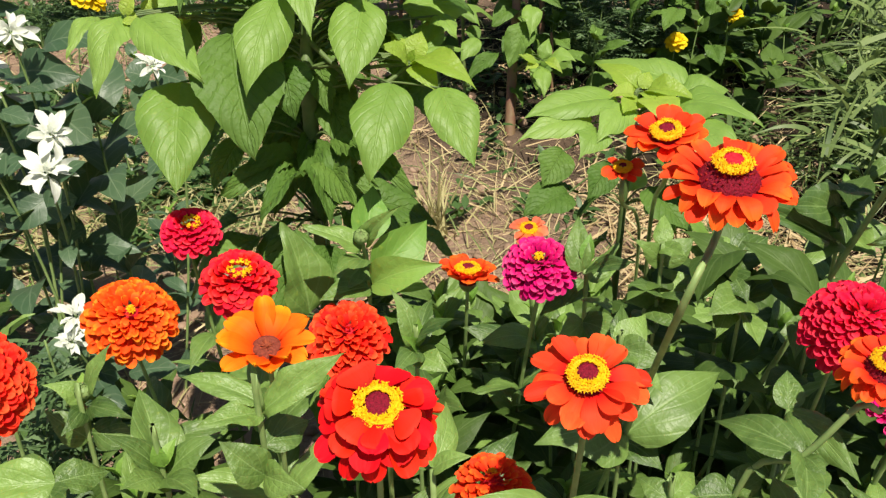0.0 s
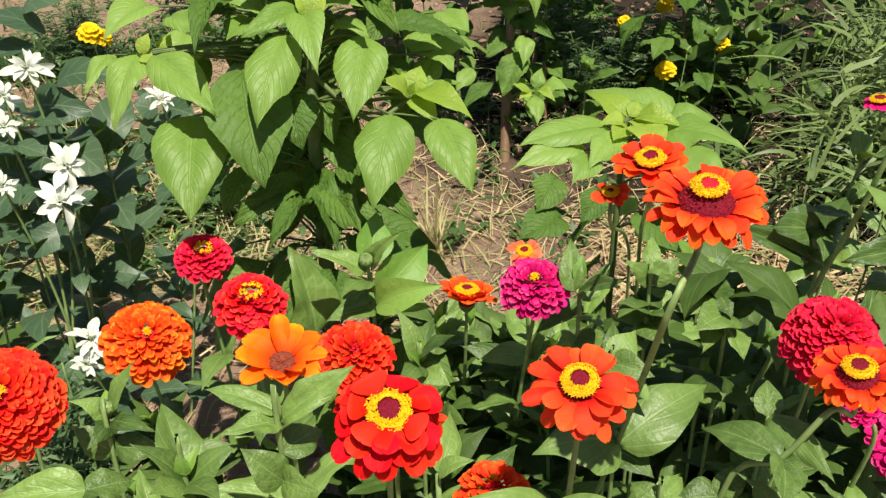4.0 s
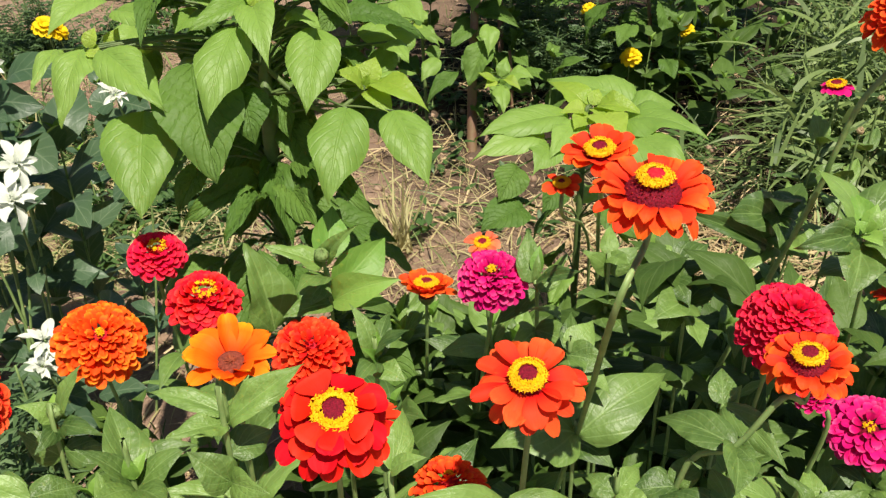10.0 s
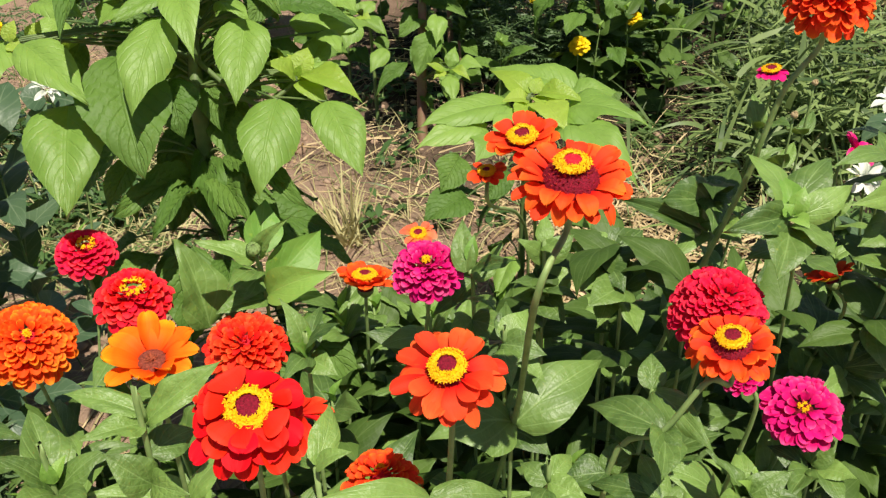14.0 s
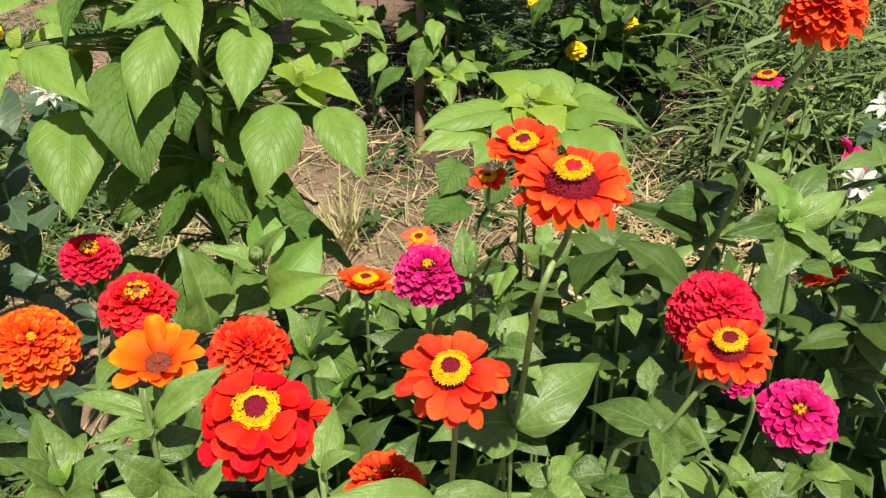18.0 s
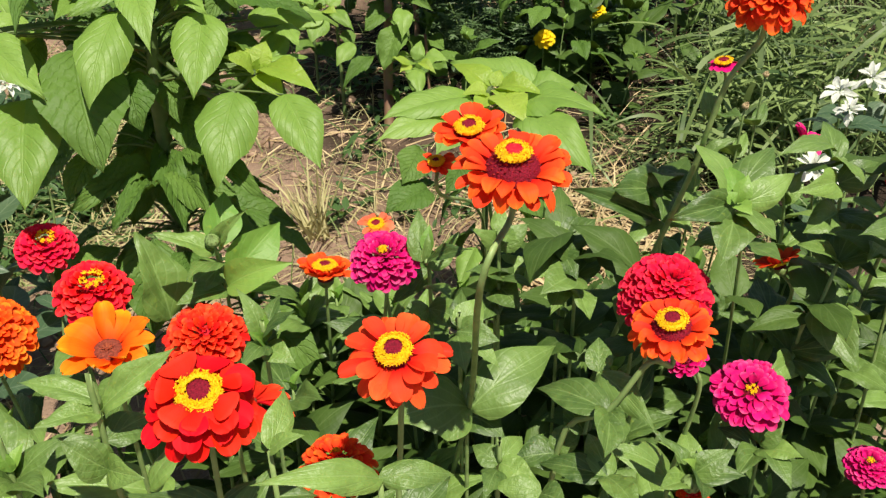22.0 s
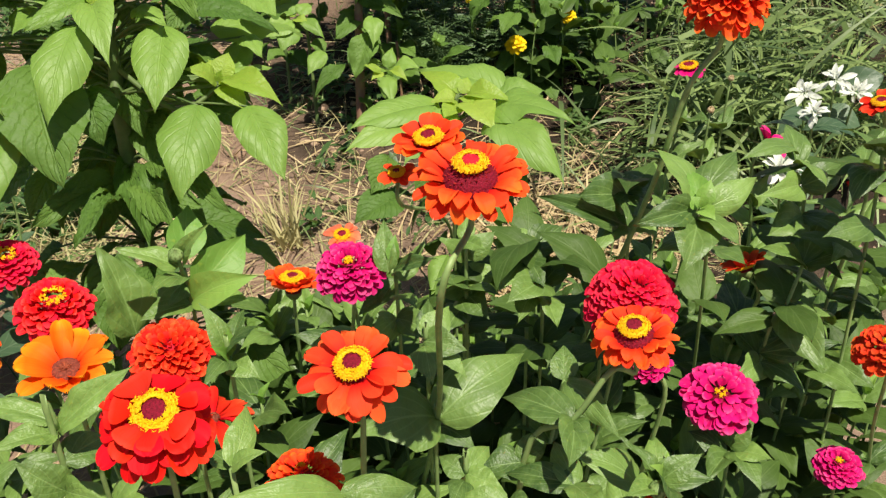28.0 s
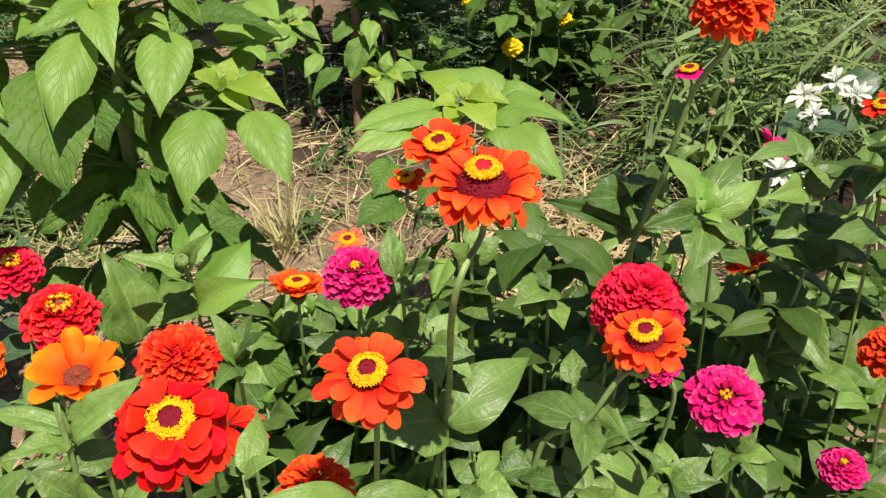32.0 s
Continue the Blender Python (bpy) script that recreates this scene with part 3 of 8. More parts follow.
def single_flower(plant, at, normal, r, colour, count=14, disc=0.3, cone=0.3, lift=8.0, rows=1, seed=1, disc_mat="maroon", wide=1.0, kind="flat", ring=True, foot=None, cap="maroon", step=12.0, loose=12.0, rolled=0.3, curled="roll", ray=1.0, floret=0.085):
    """An open zinnia: broad petals in few rows, a disc that stands up, a ring of yellow florets."""
    rnd = random.Random(seed)
    dr = r * disc
    base_r = foot * r if foot else dr * 0.8
    head = head_base(plant, at, normal, r, base_r, dr * 0.56, r * cone, disc_mat)
    random.seed(seed)
    root = base_r * 0.85 if foot else dr * 0.55
    for row in range(rows):
        n = count if row == 0 else max(6, int(count * (0.9 - 0.1 * row)))
        length0 = (r - root) * (1 - 0.17 * row) * ray
        for k in range(n):
            a = 2 * math.pi * (k + 0.5 * row + rnd.uniform(-0.18, 0.18)) / n
            ln = length0 * rnd.uniform(0.88, 1.06)
            w = wide * 2 * math.pi * r * 0.72 / n * rnd.uniform(1.1, 1.4) * (1 - 0.05 * row)
            kd = curled if rnd.random() < rolled else kind
            add_petal(head, colour, kd, a, root, r * (0.02 + 0.07 * row) + rnd.uniform(0, 0.05) * r, radians(lift + step * row + rnd.uniform(-loose, loose)), ln, w, radians(rnd.uniform(-14, 14)))
    if ring:
        star_florets(head, dr * 0.86, r * cone * 1.04, int(16 + 30 * disc), r * floret, seed, 3)
        v, f = revolve([(dr * 0.6, r * cone * 0.98), (dr * 0.57, r * cone * 1.08), (dr * 0.36, r * cone * 1.16), (dr * 0.08, r * cone * 1.12)])
        mesh_object("disc_centre", v, f, M[cap], head)
        if foot:
            chaff(head, base_r, dr * 0.6, r * cone, seed)
    else:
        chaff(head, base_r, dr * 0.1, r * cone * 1.2, seed, "brown_chaff", 110)
    return head


def double_flower(plant, at, normal, r, colour, petals=140, height=0.55, seed=1, eye=0.12, petal_len=0.46, low=-18.0, high=72.0, size=1.0, loose=7.0, rolled=0.25, hollow=0.0):
    """A full zinnia: petals set spirally over a dome, each over the gap between two below, shorter and steeper towards the eye."""
    rnd = random.Random(seed)
    random.seed(seed)
    head = head_base(plant, at, normal, r, r * 0.3, r * 0.16, r * height * 0.75, "scarlet_disc" if colour != "magenta" else "maroon")
    for k in range(petals):
        f = k / (petals - 1)
        f = f + hollow * f * (1 - f)
        out = math.sqrt(1 - f * (1 - 0.2 * eye))
        ring = r * (0.54 * out + 0.02)
        ln = r * petal_len * (0.46 + 0.54 * out) * rnd.uniform(0.9, 1.08)
        w = size * r * 3.4 / math.sqrt(petals) * (0.52 + 0.48 * out) * rnd.uniform(0.88, 1.1)
        up = low + (high - low) * (1 - out) ** 0.85
        kd = "roll" if rnd.random() < rolled else ("spoon" if rnd.random() < 0.3 else "flat")
        add_petal(head, colour, kd, k * 2.39996 + rnd.uniform(-0.09, 0.09), ring, r * height * 0.82 * (1 - out ** 2.2) + rnd.uniform(-0.012, 0.012) * r, radians(up + rnd.uniform(-loose, loose)), ln, w, radians(rnd.uniform(-10, 10)))
    if eye:
        big = eye > 0.3
        star_florets(head, r * eye * (0.46 if big else 0.4), r * height * (0.98 if big else 0.92), 9 if big else 6, r * (0.095 if big else 0.065), seed, 2, False)
    return head


def flower_bud(plant, at, normal, r):
    """A closed bud: a globe of overlapping green bracts with dark edges."""
    v, f = revolve([(r * 0.3, -r * 0.9), (r * 0.8, -r * 0.5), (r, 0), (r * 0.85, r * 0.5), (r * 0.45, r * 0.85), (r * 0.1, r * 0.9)], 14)
    ob = mesh_object("flower_bud", v, f, M["bract"])
    ob.matrix_basis = Matrix.Translation(at) @ facing(normal)
    under(ob, plant)
    for row in range(4):
        for k in range(9):
            a = 2 * math.pi * (k + 0.5 * (row % 2)) / 9
            t = -0.7 + row * 0.45
            rad = r * math.sqrt(max(0.05, 1 - (t * 0.95) ** 2)) * 1.02
            vv, ff = [], []
            for i in range(4):
                for j in range(3):
                    ang = a + (j - 1) * 0.33 * (1 - (i / 3) ** 2 * 0.8)
                    zz = t + i * 0.2
                    rr = r * math.sqrt(max(0.02, 1 - min(0.99, abs(zz)) ** 2)) * (1.03 + 0.02 * i)
                    vv.append((rr * math.cos(ang), rr * math.sin(ang), zz * r))
            ff = [(i * 3 + j, i * 3 + j + 1, i * 3 + j + 4, i * 3 + j + 3) for i in range(3) for j in range(2)]
            mesh_object("bract", vv, ff, M["stem"], ob)
    return ob


def along(line, t):
    i = min(int(t * (len(line) - 1)), len(line) - 2)
    f = t * (len(line) - 1) - i
    return line[i].lerp(line[i + 1], f), (line[i + 1] - line[i]).normalized()


def leaf_pairs(plant, line, start, stop, pairs, length, seed, kind="zinnia", ratio=0.44, rise=25.0, spin0=None):
    """Opposite pairs of leaves up a stem, each pair crosswise to the one below."""
    rnd = random.Random(seed)
    spin = rnd.uniform(0, 3.14) if spin0 is None else spin0
    for k in range(pairs):
        t = start + (stop - start) * (k + rnd.uniform(-0.2, 0.2)) / max(pairs - 1, 1)
        p, d = along(line, min(max(t, 0.02), 0.98))
        spin += math.pi / 2 + rnd.uniform(-0.35, 0.35)
        for s in (0, math.pi):
            a = spin + s + rnd.uniform(-0.2, 0.2)
            ln = length * rnd.uniform(0.75, 1.15) * (1 - 0.25 * max(0, t - 0.6))
            e = radians(rise + rnd.uniform(-25, 20))
            tip = p + Vector((math.cos(a) * math.cos(e), math.sin(a) * math.cos(e), math.sin(e))) * ln
            leaf(plant, kind, p, tip, ln * ratio * rnd.uniform(0.85, 1.2), rnd.uniform(-18, 18), (rnd.uniform(-0.15, 0.15), rnd.uniform(-0.2, 0.1), 1))


def zinnia(at, normal, r, words, group="zinnia plants", foot=None, stop=0.50, pairs=5, size=0.085, seed=1, neck=0.0032, bend=None):
    """A zinnia with one flower: stem from the soil to the head, and its leaves. Returns the plant and the stem's line."""
    at, n = Vector(at), Vector(normal).normalized()
    rnd = random.Random(seed)
    foot = Vector(foot) if foot else Vector((at.x + rnd.uniform(-0.06, 0.06), at.y + rnd.uniform(0.02, 0.12), 0))
    plant = empty("zinnia", foot, words, "flower", group)
    top = at - n * r * 0.34
    lo = foot + Vector((0, 0, -0.01))
    pts = [lo, lo.lerp(Vector(bend[0]) if bend else top, 0.5) + Vector((rnd.uniform(-0.012, 0.012), rnd.uniform(-0.01, 0.01), 0))]
    pts += [Vector(b) for b in bend] if bend else [lo.lerp(top, 0.75)]
    pts += [top - n * 0.03, top]
    st, line = stalk("stem", pts, neck * 1.25, neck, M["stem"], plant)
    if pairs:
        leaf_pairs(plant, line, 0.12, stop, pairs, size, seed)
    return plant, line


def shoot(x, y, height, seed, size=0.085, kind="zinnia", words="leafy green zinnia plant without a flower"):
    """A zinnia that bears leaves only, with a tuft of young ones at its tip."""
    rnd = random.Random(seed)
    plant = empty("zinnia" if kind == "zinnia" else "leafy_plant", (x, y, 0), words, "plant", "leafy zinnia plants" if kind == "zinnia" else "leafy plants")
    top = Vector((x + rnd.uniform(-0.03, 0.03), y + rnd.uniform(-0.03, 0.03), height))
    st, line = stalk("stem", [(x, y, -0.01), Vector((x, y, 0)).lerp(top, 0.5) + Vector((rnd.uniform(-0.01, 0.01), 0, 0)), top], 0.0032, 0.002, M["stem"], plant, 6)
    if kind == "zinnia":
        # lower pairs, and tips of low shoots, carry canopy shade as colour
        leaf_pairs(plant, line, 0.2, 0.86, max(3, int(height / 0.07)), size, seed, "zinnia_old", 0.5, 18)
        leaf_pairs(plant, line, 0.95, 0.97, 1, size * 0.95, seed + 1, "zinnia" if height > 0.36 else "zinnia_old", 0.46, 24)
    else:
        leaf_pairs(plant, line, 0.25, 0.93, max(3, int(height / 0.075)), size, seed, kind, 0.48, 22)
    for k in range(2):
        a = k * 3.1 + rnd.uniform(0, 1)
        leaf(plant, "zinnia_young", top, top + Vector((math.cos(a) * 0.02, math.sin(a) * 0.02, 0.03)) * rnd.uniform(0.7, 1.2), 0.014, 0, (math.cos(a + 3.14), math.sin(a + 3.14), 0.6))
    return plant


def white_cluster(plant, at, normal, r, seed):
    """A head of snow-on-the-mountain: oblong white bracts in a loose star, smaller ones within."""
    rnd = random.Random(seed)
    m = facing(normal).to_3x3()
    up = tuple(m @ Vector((0, 0, 1)))
    for ring, (n, ln, lift) in enumerate(((8, 1.0, 4), (7, 0.74, 28), (6, 0.46, 58))):
        for k in range(n):
            a = 2 * math.pi * (k + 0.4 * ring + rnd.uniform(-0.3, 0.3)) / n
            e = radians(lift + rnd.uniform(-20, 16))
            d = m @ Vector((math.cos(a) * math.cos(e), math.sin(a) * math.cos(e), math.sin(e)))
            q = r * ln * rnd.uniform(0.75, 1.2)
            leaf(plant, "white", Vector(at) + d * 0.004, Vector(at) + d * q, q * rnd.uniform(0.28, 0.42), rnd.uniform(-40, 40), up, name="white_bract")


def feathery_bush(x, y, height, spread, seed, words):
    """A marigold bush: stems with many finely cut leaves, one joined mesh of leaflets."""
    rnd = random.Random(seed)
    plant = empty("marigold", (x, y, 0), words, "flower", "marigold plants")
    verts, faces = [], []
    for s in range(34):
        a, q = rnd.uniform(0, 6.28), rnd.random() ** 0.5
        tip = Vector((x + math.cos(a) * q * spread, y + math.sin(a) * q * spread, height * rnd.uniform(0.55, 1.0) * (1 - 0.35 * q * q)))
        root = Vector((x + math.cos(a) * 0.03, y + math.sin(a) * 0.03, 0.0))
        if s < 12:
            stalk("stem", [root, root.lerp(tip, 0.55) + Vector((0, 0, 0.03)), tip], 0.003, 0.0015, M["stem"], plant, 5)
        for k in range(10):
            p = root.lerp(tip, 0.25 + 0.75 * k / 9)
            ang, e = rnd.uniform(0, 6.28), rnd.uniform(-0.2, 0.7)
            d = Vector((math.cos(ang) * math.cos(e), math.sin(ang) * math.cos(e), math.sin(e)))
            ln = rnd.uniform(0.05, 0.09)
            for j in range(8):
                b = p + d * ln * (0.15 + 0.1 * j)
                sd = d.cross(Vector((rnd.uniform(-0.3, 0.3), 0, 1))).normalized() * (1 if j % 2 else -1)
                ribbon(verts, faces, b, d * 0.7 + sd, ln * rnd.uniform(0.28, 0.45), 0.0065, 0.1, rnd, 2)
    under(mesh_object("foliage", verts, faces, M["feather"]), plant)
    return plant


def pompon(plant, at, normal, r, seed, mat="marigold"):
    """A small marigold head of crumpled petals on a thin stalk."""
    rnd = random.Random(seed)
    stalk("stem", [(at[0] + rnd.uniform(-0.03, 0.03), at[1] + 0.03, max(0.02, at[2] - 0.16)), (at[0], at[1] + 0.01, at[2] - 0.05), at], 0.002, 0.002, M["stem"], plant, 5)
    v, f = revolve([(r * 0.15, -r * 0.5), (r * 0.4, -r * 0.2), (r * 0.5, 0.0), (r * 0.3, r * 0.2)], 10)
    head = mesh_object("flower_head", v, f, M[mat])
    head.matrix_basis = Matrix.Translation(at) @ facing(normal)
    under(head, plant)
    for row, (n, lift, ln) in enumerate(((11, 4, 1.0), (9, 30, 0.8), (6, 58, 0.6))):
        for k in range(n):
            a = 2 * math.pi * (k + 0.5 * row + rnd.uniform(-0.2, 0.2)) / n
            ob = new("petal", MARIGOLD_PETALS[rnd.randrange(4)])
            ob.parent = head
            ob.matrix_basis = Matrix.Rotation(a, 4, "Z") @ Matrix.Translation((0, r * 0.2, r * 0.1 * row)) @ Matrix.Rotation(radians(lift + rnd.uniform(-10, 10)), 4, "X") @ Matrix.Diagonal((r * 0.55, r * 0.8 * ln, r * 0.8 * ln, 1))
    return head


MARIGOLD_PETALS = [mesh_data("petal", petal_mesh("roll", 70 + k), M["marigold"]) for k in range(4)]


def petioled_leaf(plant, line, kind, base, tip, width, low=0.0, turn=0.0, face=(0.05, -0.45, 0.85), variant=None, mat="amaranth_stem"):
    """A leaf on a slender petiole that springs from the nearest fit place on the stem."""
    base = Vector(base)
    near = min((p for p in line if p.z > low), key=lambda p: (p - base).length + 1.2 * max(0.0, p.z - base.z + 0.02))
    if (near - base).length > 0.012:
        mid = near.lerp(base, 0.5) + Vector((0, 0, 0.012))
        stalk("petiole", [near, mid, base], 0.0022, 0.0014, M[mat], plant, 5)
    return leaf(plant, kind, base, tip, width, turn, face, variant)


def leafy_spiral(plant, line, z0, z1, count, length, seed, kinds, reach=(0.05, 0.14), front=1.0):
    """Drooping leaves all round a stem between two heights; fewer on the side away from +y by front."""
    rnd = random.Random(seed)
    ang = rnd.uniform(0, 6)
    cand = [p for p in line if z0 <= p.z <= z1]
    for k in range(count):
        p = cand[int((k + rnd.random()) / count * len(cand)) % len(cand)]
        ang += 2.4
        if math.sin(ang) < 0 and rnd.random() > front:
            ang += math.pi
        out = Vector((math.cos(ang), math.sin(ang), 0))
        base = p + out * rnd.uniform(*reach) + Vector((0, 0, rnd.uniform(0.0, 0.05)))
        ln = length * rnd.uniform(0.7, 1.2)
        e = rnd.uniform(-1.1, -0.1)
        tip = base + (out * math.cos(e) + Vector((0, 0, math.sin(e)))) * ln
        petioled_leaf(plant, line, rnd.choice(kinds), base, tip, ln * rnd.uniform(0.5, 0.62), 0.0, rnd.uniform(-20, 20), (out.x * 0.5, out.y * 0.5, 1))

# ---- ground ----
def ground_height(x, y):
    n = noise.fractal(Vector((x * 2.2, y * 2.2, 3.1)), 1.0, 2.0, 4) * 0.022
    n += noise.fractal(Vector((x * 14, y * 14, 7.7)), 1.0, 2.0, 3) * 0.006
    return n * min(1.0, 12.0 / (1.0 + math.hypot(x, y)))


def build_ground():
    def steps(lo, hi, fine, far):
        inner = list(np.arange(lo, hi + 1e-6, fine))
        out, d = [], fine
        while d < far:
            d *= 1.5
            out.append(d)
        left = [lo - sum(out[:k + 1]) for k in range(len(out))][::-1]
        right = [hi + sum(out[:k + 1]) for k in range(len(out))]
        return left + inner + right
    xs, ys = steps(-2.2, 3.0, 0.02, 900.0), steps(0.2, 5.2, 0.02, 900.0)
    verts = [(x, y, ground_height(x, y)) for y in ys for x in xs]
    w = len(xs)
    faces = [(j * w + i, j * w + i + 1, j * w + w + i + 1, j * w + w + i) for j in range(len(ys) - 1) for i in range(w - 1)]
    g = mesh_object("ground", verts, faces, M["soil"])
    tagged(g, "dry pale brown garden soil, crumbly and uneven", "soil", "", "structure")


build_ground()


def ribbon(verts, faces, base, direction, length, width, droop, rnd, segs=5):
    """One narrow blade, tapering, that bows over by droop."""
    d = Vector(direction).normalized()
    side = d.cross(Vector((0, 0, 1)))
    side = side.normalized() if side.length > 1e-3 else Vector((1, 0, 0))
    side.rotate(Matrix.Rotation(rnd.uniform(-0.9, 0.9), 3, d))
    o = len(verts)
    flat = Vector((d.x, d.y, 0))
    flat = flat.normalized() if flat.length > 1e-3 else Vector((1, 0, 0))
    for i in range(segs + 1):
        t = i / segs
        p = Vector(base) + d * length * t + (flat * 0.5 + Vector((0, 0, -1))) * droop * length * t * t
        p.z = max(p.z, 0.004)
        w = width * (1 - t ** 1.8) * 0.5 + width * 0.02
        verts += [p - side * w, p + side * w]
        if i:
            k = o + 2 * i
            faces.append((k - 2, k - 1, k + 1, k))


def scatter_blades(name, mat, count, box, length, width, lean, droop, seed, label, keep=None):
    rnd = random.Random(seed)
    verts, faces = [], []
    x0, x1, y0, y1 = box
    made = 0
    while made < count:
        x, y = rnd.uniform(x0, x1), rnd.uniform(y0, y1)
        if keep and not keep(x, y, rnd):
            continue
        made += 1
        a, e = rnd.uniform(0, 6.28), radians(rnd.uniform(*lean))
        ribbon(verts, faces, (x, y, max(0, ground_height(x, y)) + (0.0 if lean[1] > 30 else rnd.uniform(0.002, 0.02))), (math.cos(a) * math.cos(e), math.sin(a) * math.cos(e), math.sin(e)),
               rnd.uniform(*length), rnd.uniform(*width), rnd.uniform(*droop), rnd)
    return tagged(mesh_object(name, verts, faces, mat), label, "grass" if "grass" in name else name, "", "stuff")


def scatter_clods(count, box, size, seed):
    rnd = random.Random(seed)
    verts, faces = [], []
    ico = bmesh.new()
    bmesh.ops.create_icosphere(ico, subdivisions=2, radius=1)
    iv = [v.co.copy() for v in ico.verts]
    ico.verts.index_update()
    fv = [[v.index for v in f.verts] for f in ico.faces]
    ico.free()
    for _ in range(count):
        x, y = rnd.uniform(box[0], box[1]), rnd.uniform(box[2], box[3])
        s = size[0] + (size[1] - size[0]) * rnd.random() ** 3
        k = Vector((rnd.uniform(0.8, 1.3), rnd.uniform(0.8, 1.3), rnd.uniform(0.5, 0.8))) * s
        o, off = len(verts), Vector((rnd.uniform(0, 99), 0, 0))
        z = ground_height(x, y) + s * 0.2
        for v in iv:
            q = v * (1 + 0.45 * noise.noise(v * 1.7 + off))
            verts.append((x + q.x * k.x, y + q.y * k.y, z + q.z * k.z))
        faces += [[o + i for i in f] for f in fv]
    tagged(mesh_object("soil_clods", verts, faces, M["clod"]), "small crumbled clods of dry brown soil", "soil clods", "", "stuff")


# ---- zinnias in flower ----
plant, line = zinnia((-0.026, 0.415, 0.837), (0.052, -0.341, 0.939), 0.0440, "bright red zinnia with a ring of yellow florets", pairs=4, size=0.085, seed=3, neck=0.0022)
single_flower(plant, (-0.026, 0.415, 0.837), (0.052, -0.341, 0.939), 0.0440, "red", seed=3, count=13, rows=4, disc=0.34, cone=0.26, lift=-30, step=13, wide=0.86, loose=14, rolled=0.35, foot=0.38, ray=1.12, floret=0.078)
plant, line = zinnia((0.111, 0.432, 0.837), (-0.110, -0.306, 0.946), 0.0398, "orange-red single zinnia with yellow ring and dark eye", pairs=4, size=0.085, seed=4, neck=0.0022)
single_flower(plant, (0.111, 0.432, 0.837), (-0.110, -0.306, 0.946), 0.0398, "vermilion", seed=4, count=15, rows=2, disc=0.31, cone=0.34, lift=-3, step=13, wide=0.92, foot=0.34, loose=13, rolled=0.35, ray=1.06, floret=0.07)
plant, line = zinnia((0.216, 0.512, 0.936), (-0.03, -0.17, 0.98), 0.0450, "tall orange zinnia with a high dark cone and yellow crown", foot=(0.160, 0.800, 0), pairs=0, size=0.085, seed=45, neck=0.0026, bend=[(0.209, 0.644, 0.580), (0.184, 0.479, 0.857)])
single_flower(plant, (0.216, 0.512, 0.936), (-0.03, -0.17, 0.98), 0.0450, "orange", seed=45, count=20, rows=2, disc=0.27, cone=0.46, lift=0, step=20, wide=1.02, foot=0.52, cap="scarlet_disc", loose=18, rolled=0.45, curled="lip", ray=1.08, floret=0.062)
plant, line = zinnia((0.205, 0.618, 0.920), (-0.139, -0.196, 0.971), 0.0315, "orange zinnia with a yellow crown behind a taller one", foot=(0.324, 0.964, 0), pairs=0, size=0.085, seed=6, neck=0.0022, bend=[(0.301, 0.925, 0.599), (0.268, 0.825, 0.743)])
single_flower(plant, (0.205, 0.618, 0.920), (-0.139, -0.196, 0.971), 0.0315, "orange", seed=6, count=11, disc=0.36, cone=0.36, lift=18, foot=0.36, wide=0.9, rows=2, step=14, ray=1.1)
plant, line = zinnia((0.178, 0.638, 0.884), (-0.126, -0.201, 0.971), 0.0187, "small half-open orange zinnia", foot=(0.312, 0.981, 0), pairs=0, size=0.085, seed=7, neck=0.0018, bend=[(0.294, 0.942, 0.589), (0.259, 0.854, 0.712)])
single_flower(plant, (0.178, 0.638, 0.884), (-0.126, -0.201, 0.971), 0.0187, "orange", seed=7, count=11, disc=0.36, cone=0.3, lift=14, wide=0.9, floret=0.1)
plant, line = zinnia((-0.121, 0.565, 0.773), (0.05, -0.24, 0.97), 0.0450, "open cup-shaped orange zinnia with a brown eye", pairs=4, size=0.085, seed=8, neck=0.0022)
single_flower(plant, (-0.121, 0.565, 0.773), (0.05, -0.24, 0.97), 0.0450, "tangerine", seed=8, count=14, disc=0.38, cone=0.16, lift=41, ring=False, wide=1.1, disc_mat="brown_disc", loose=11, rolled=0.5, ray=1.0)
plant, line = zinnia((-0.075, 0.780, 0.613), (0.080, -0.395, 0.915), 0.0515, "coral-red full zinnia with crowded petals", pairs=4, size=0.085, seed=9, neck=0.0022)
double_flower(plant, (-0.075, 0.780, 0.613), (0.080, -0.395, 0.915), 0.0515, "scarlet", seed=9, height=0.55, eye=0, petals=170, petal_len=0.46, size=0.95)
plant, line = zinnia((-0.336, 0.852, 0.600), (0.269, -0.420, 0.867), 0.0610, "orange full zinnia with crowded rounded petals", pairs=4, size=0.085, seed=10, neck=0.0022)
double_flower(plant, (-0.336, 0.852, 0.600), (0.269, -0.420, 0.867), 0.0610, "amber", seed=10, height=0.58, eye=0.10, petals=190, petal_len=0.42, size=0.9)
plant, line = zinnia((-0.190, 0.802, 0.680), (0.163, -0.249, 0.955), 0.0455, "deep red full zinnia with a yellow eye", pairs=4, size=0.085, seed=11, neck=0.0022)
double_flower(plant, (-0.190, 0.802, 0.680), (0.163, -0.249, 0.955), 0.0455, "crimson", seed=11, height=0.58, eye=0.5, petals=130)
plant, line = zinnia((-0.268, 0.933, 0.670), (0.204, -0.292, 0.935), 0.0395, "small crimson full zinnia with a yellow eye", pairs=4, size=0.085, seed=12, neck=0.0022)
double_flower(plant, (-0.268, 0.933, 0.670), (0.204, -0.292, 0.935), 0.0395, "rose", seed=12, height=0.55, eye=0.45, petals=100)
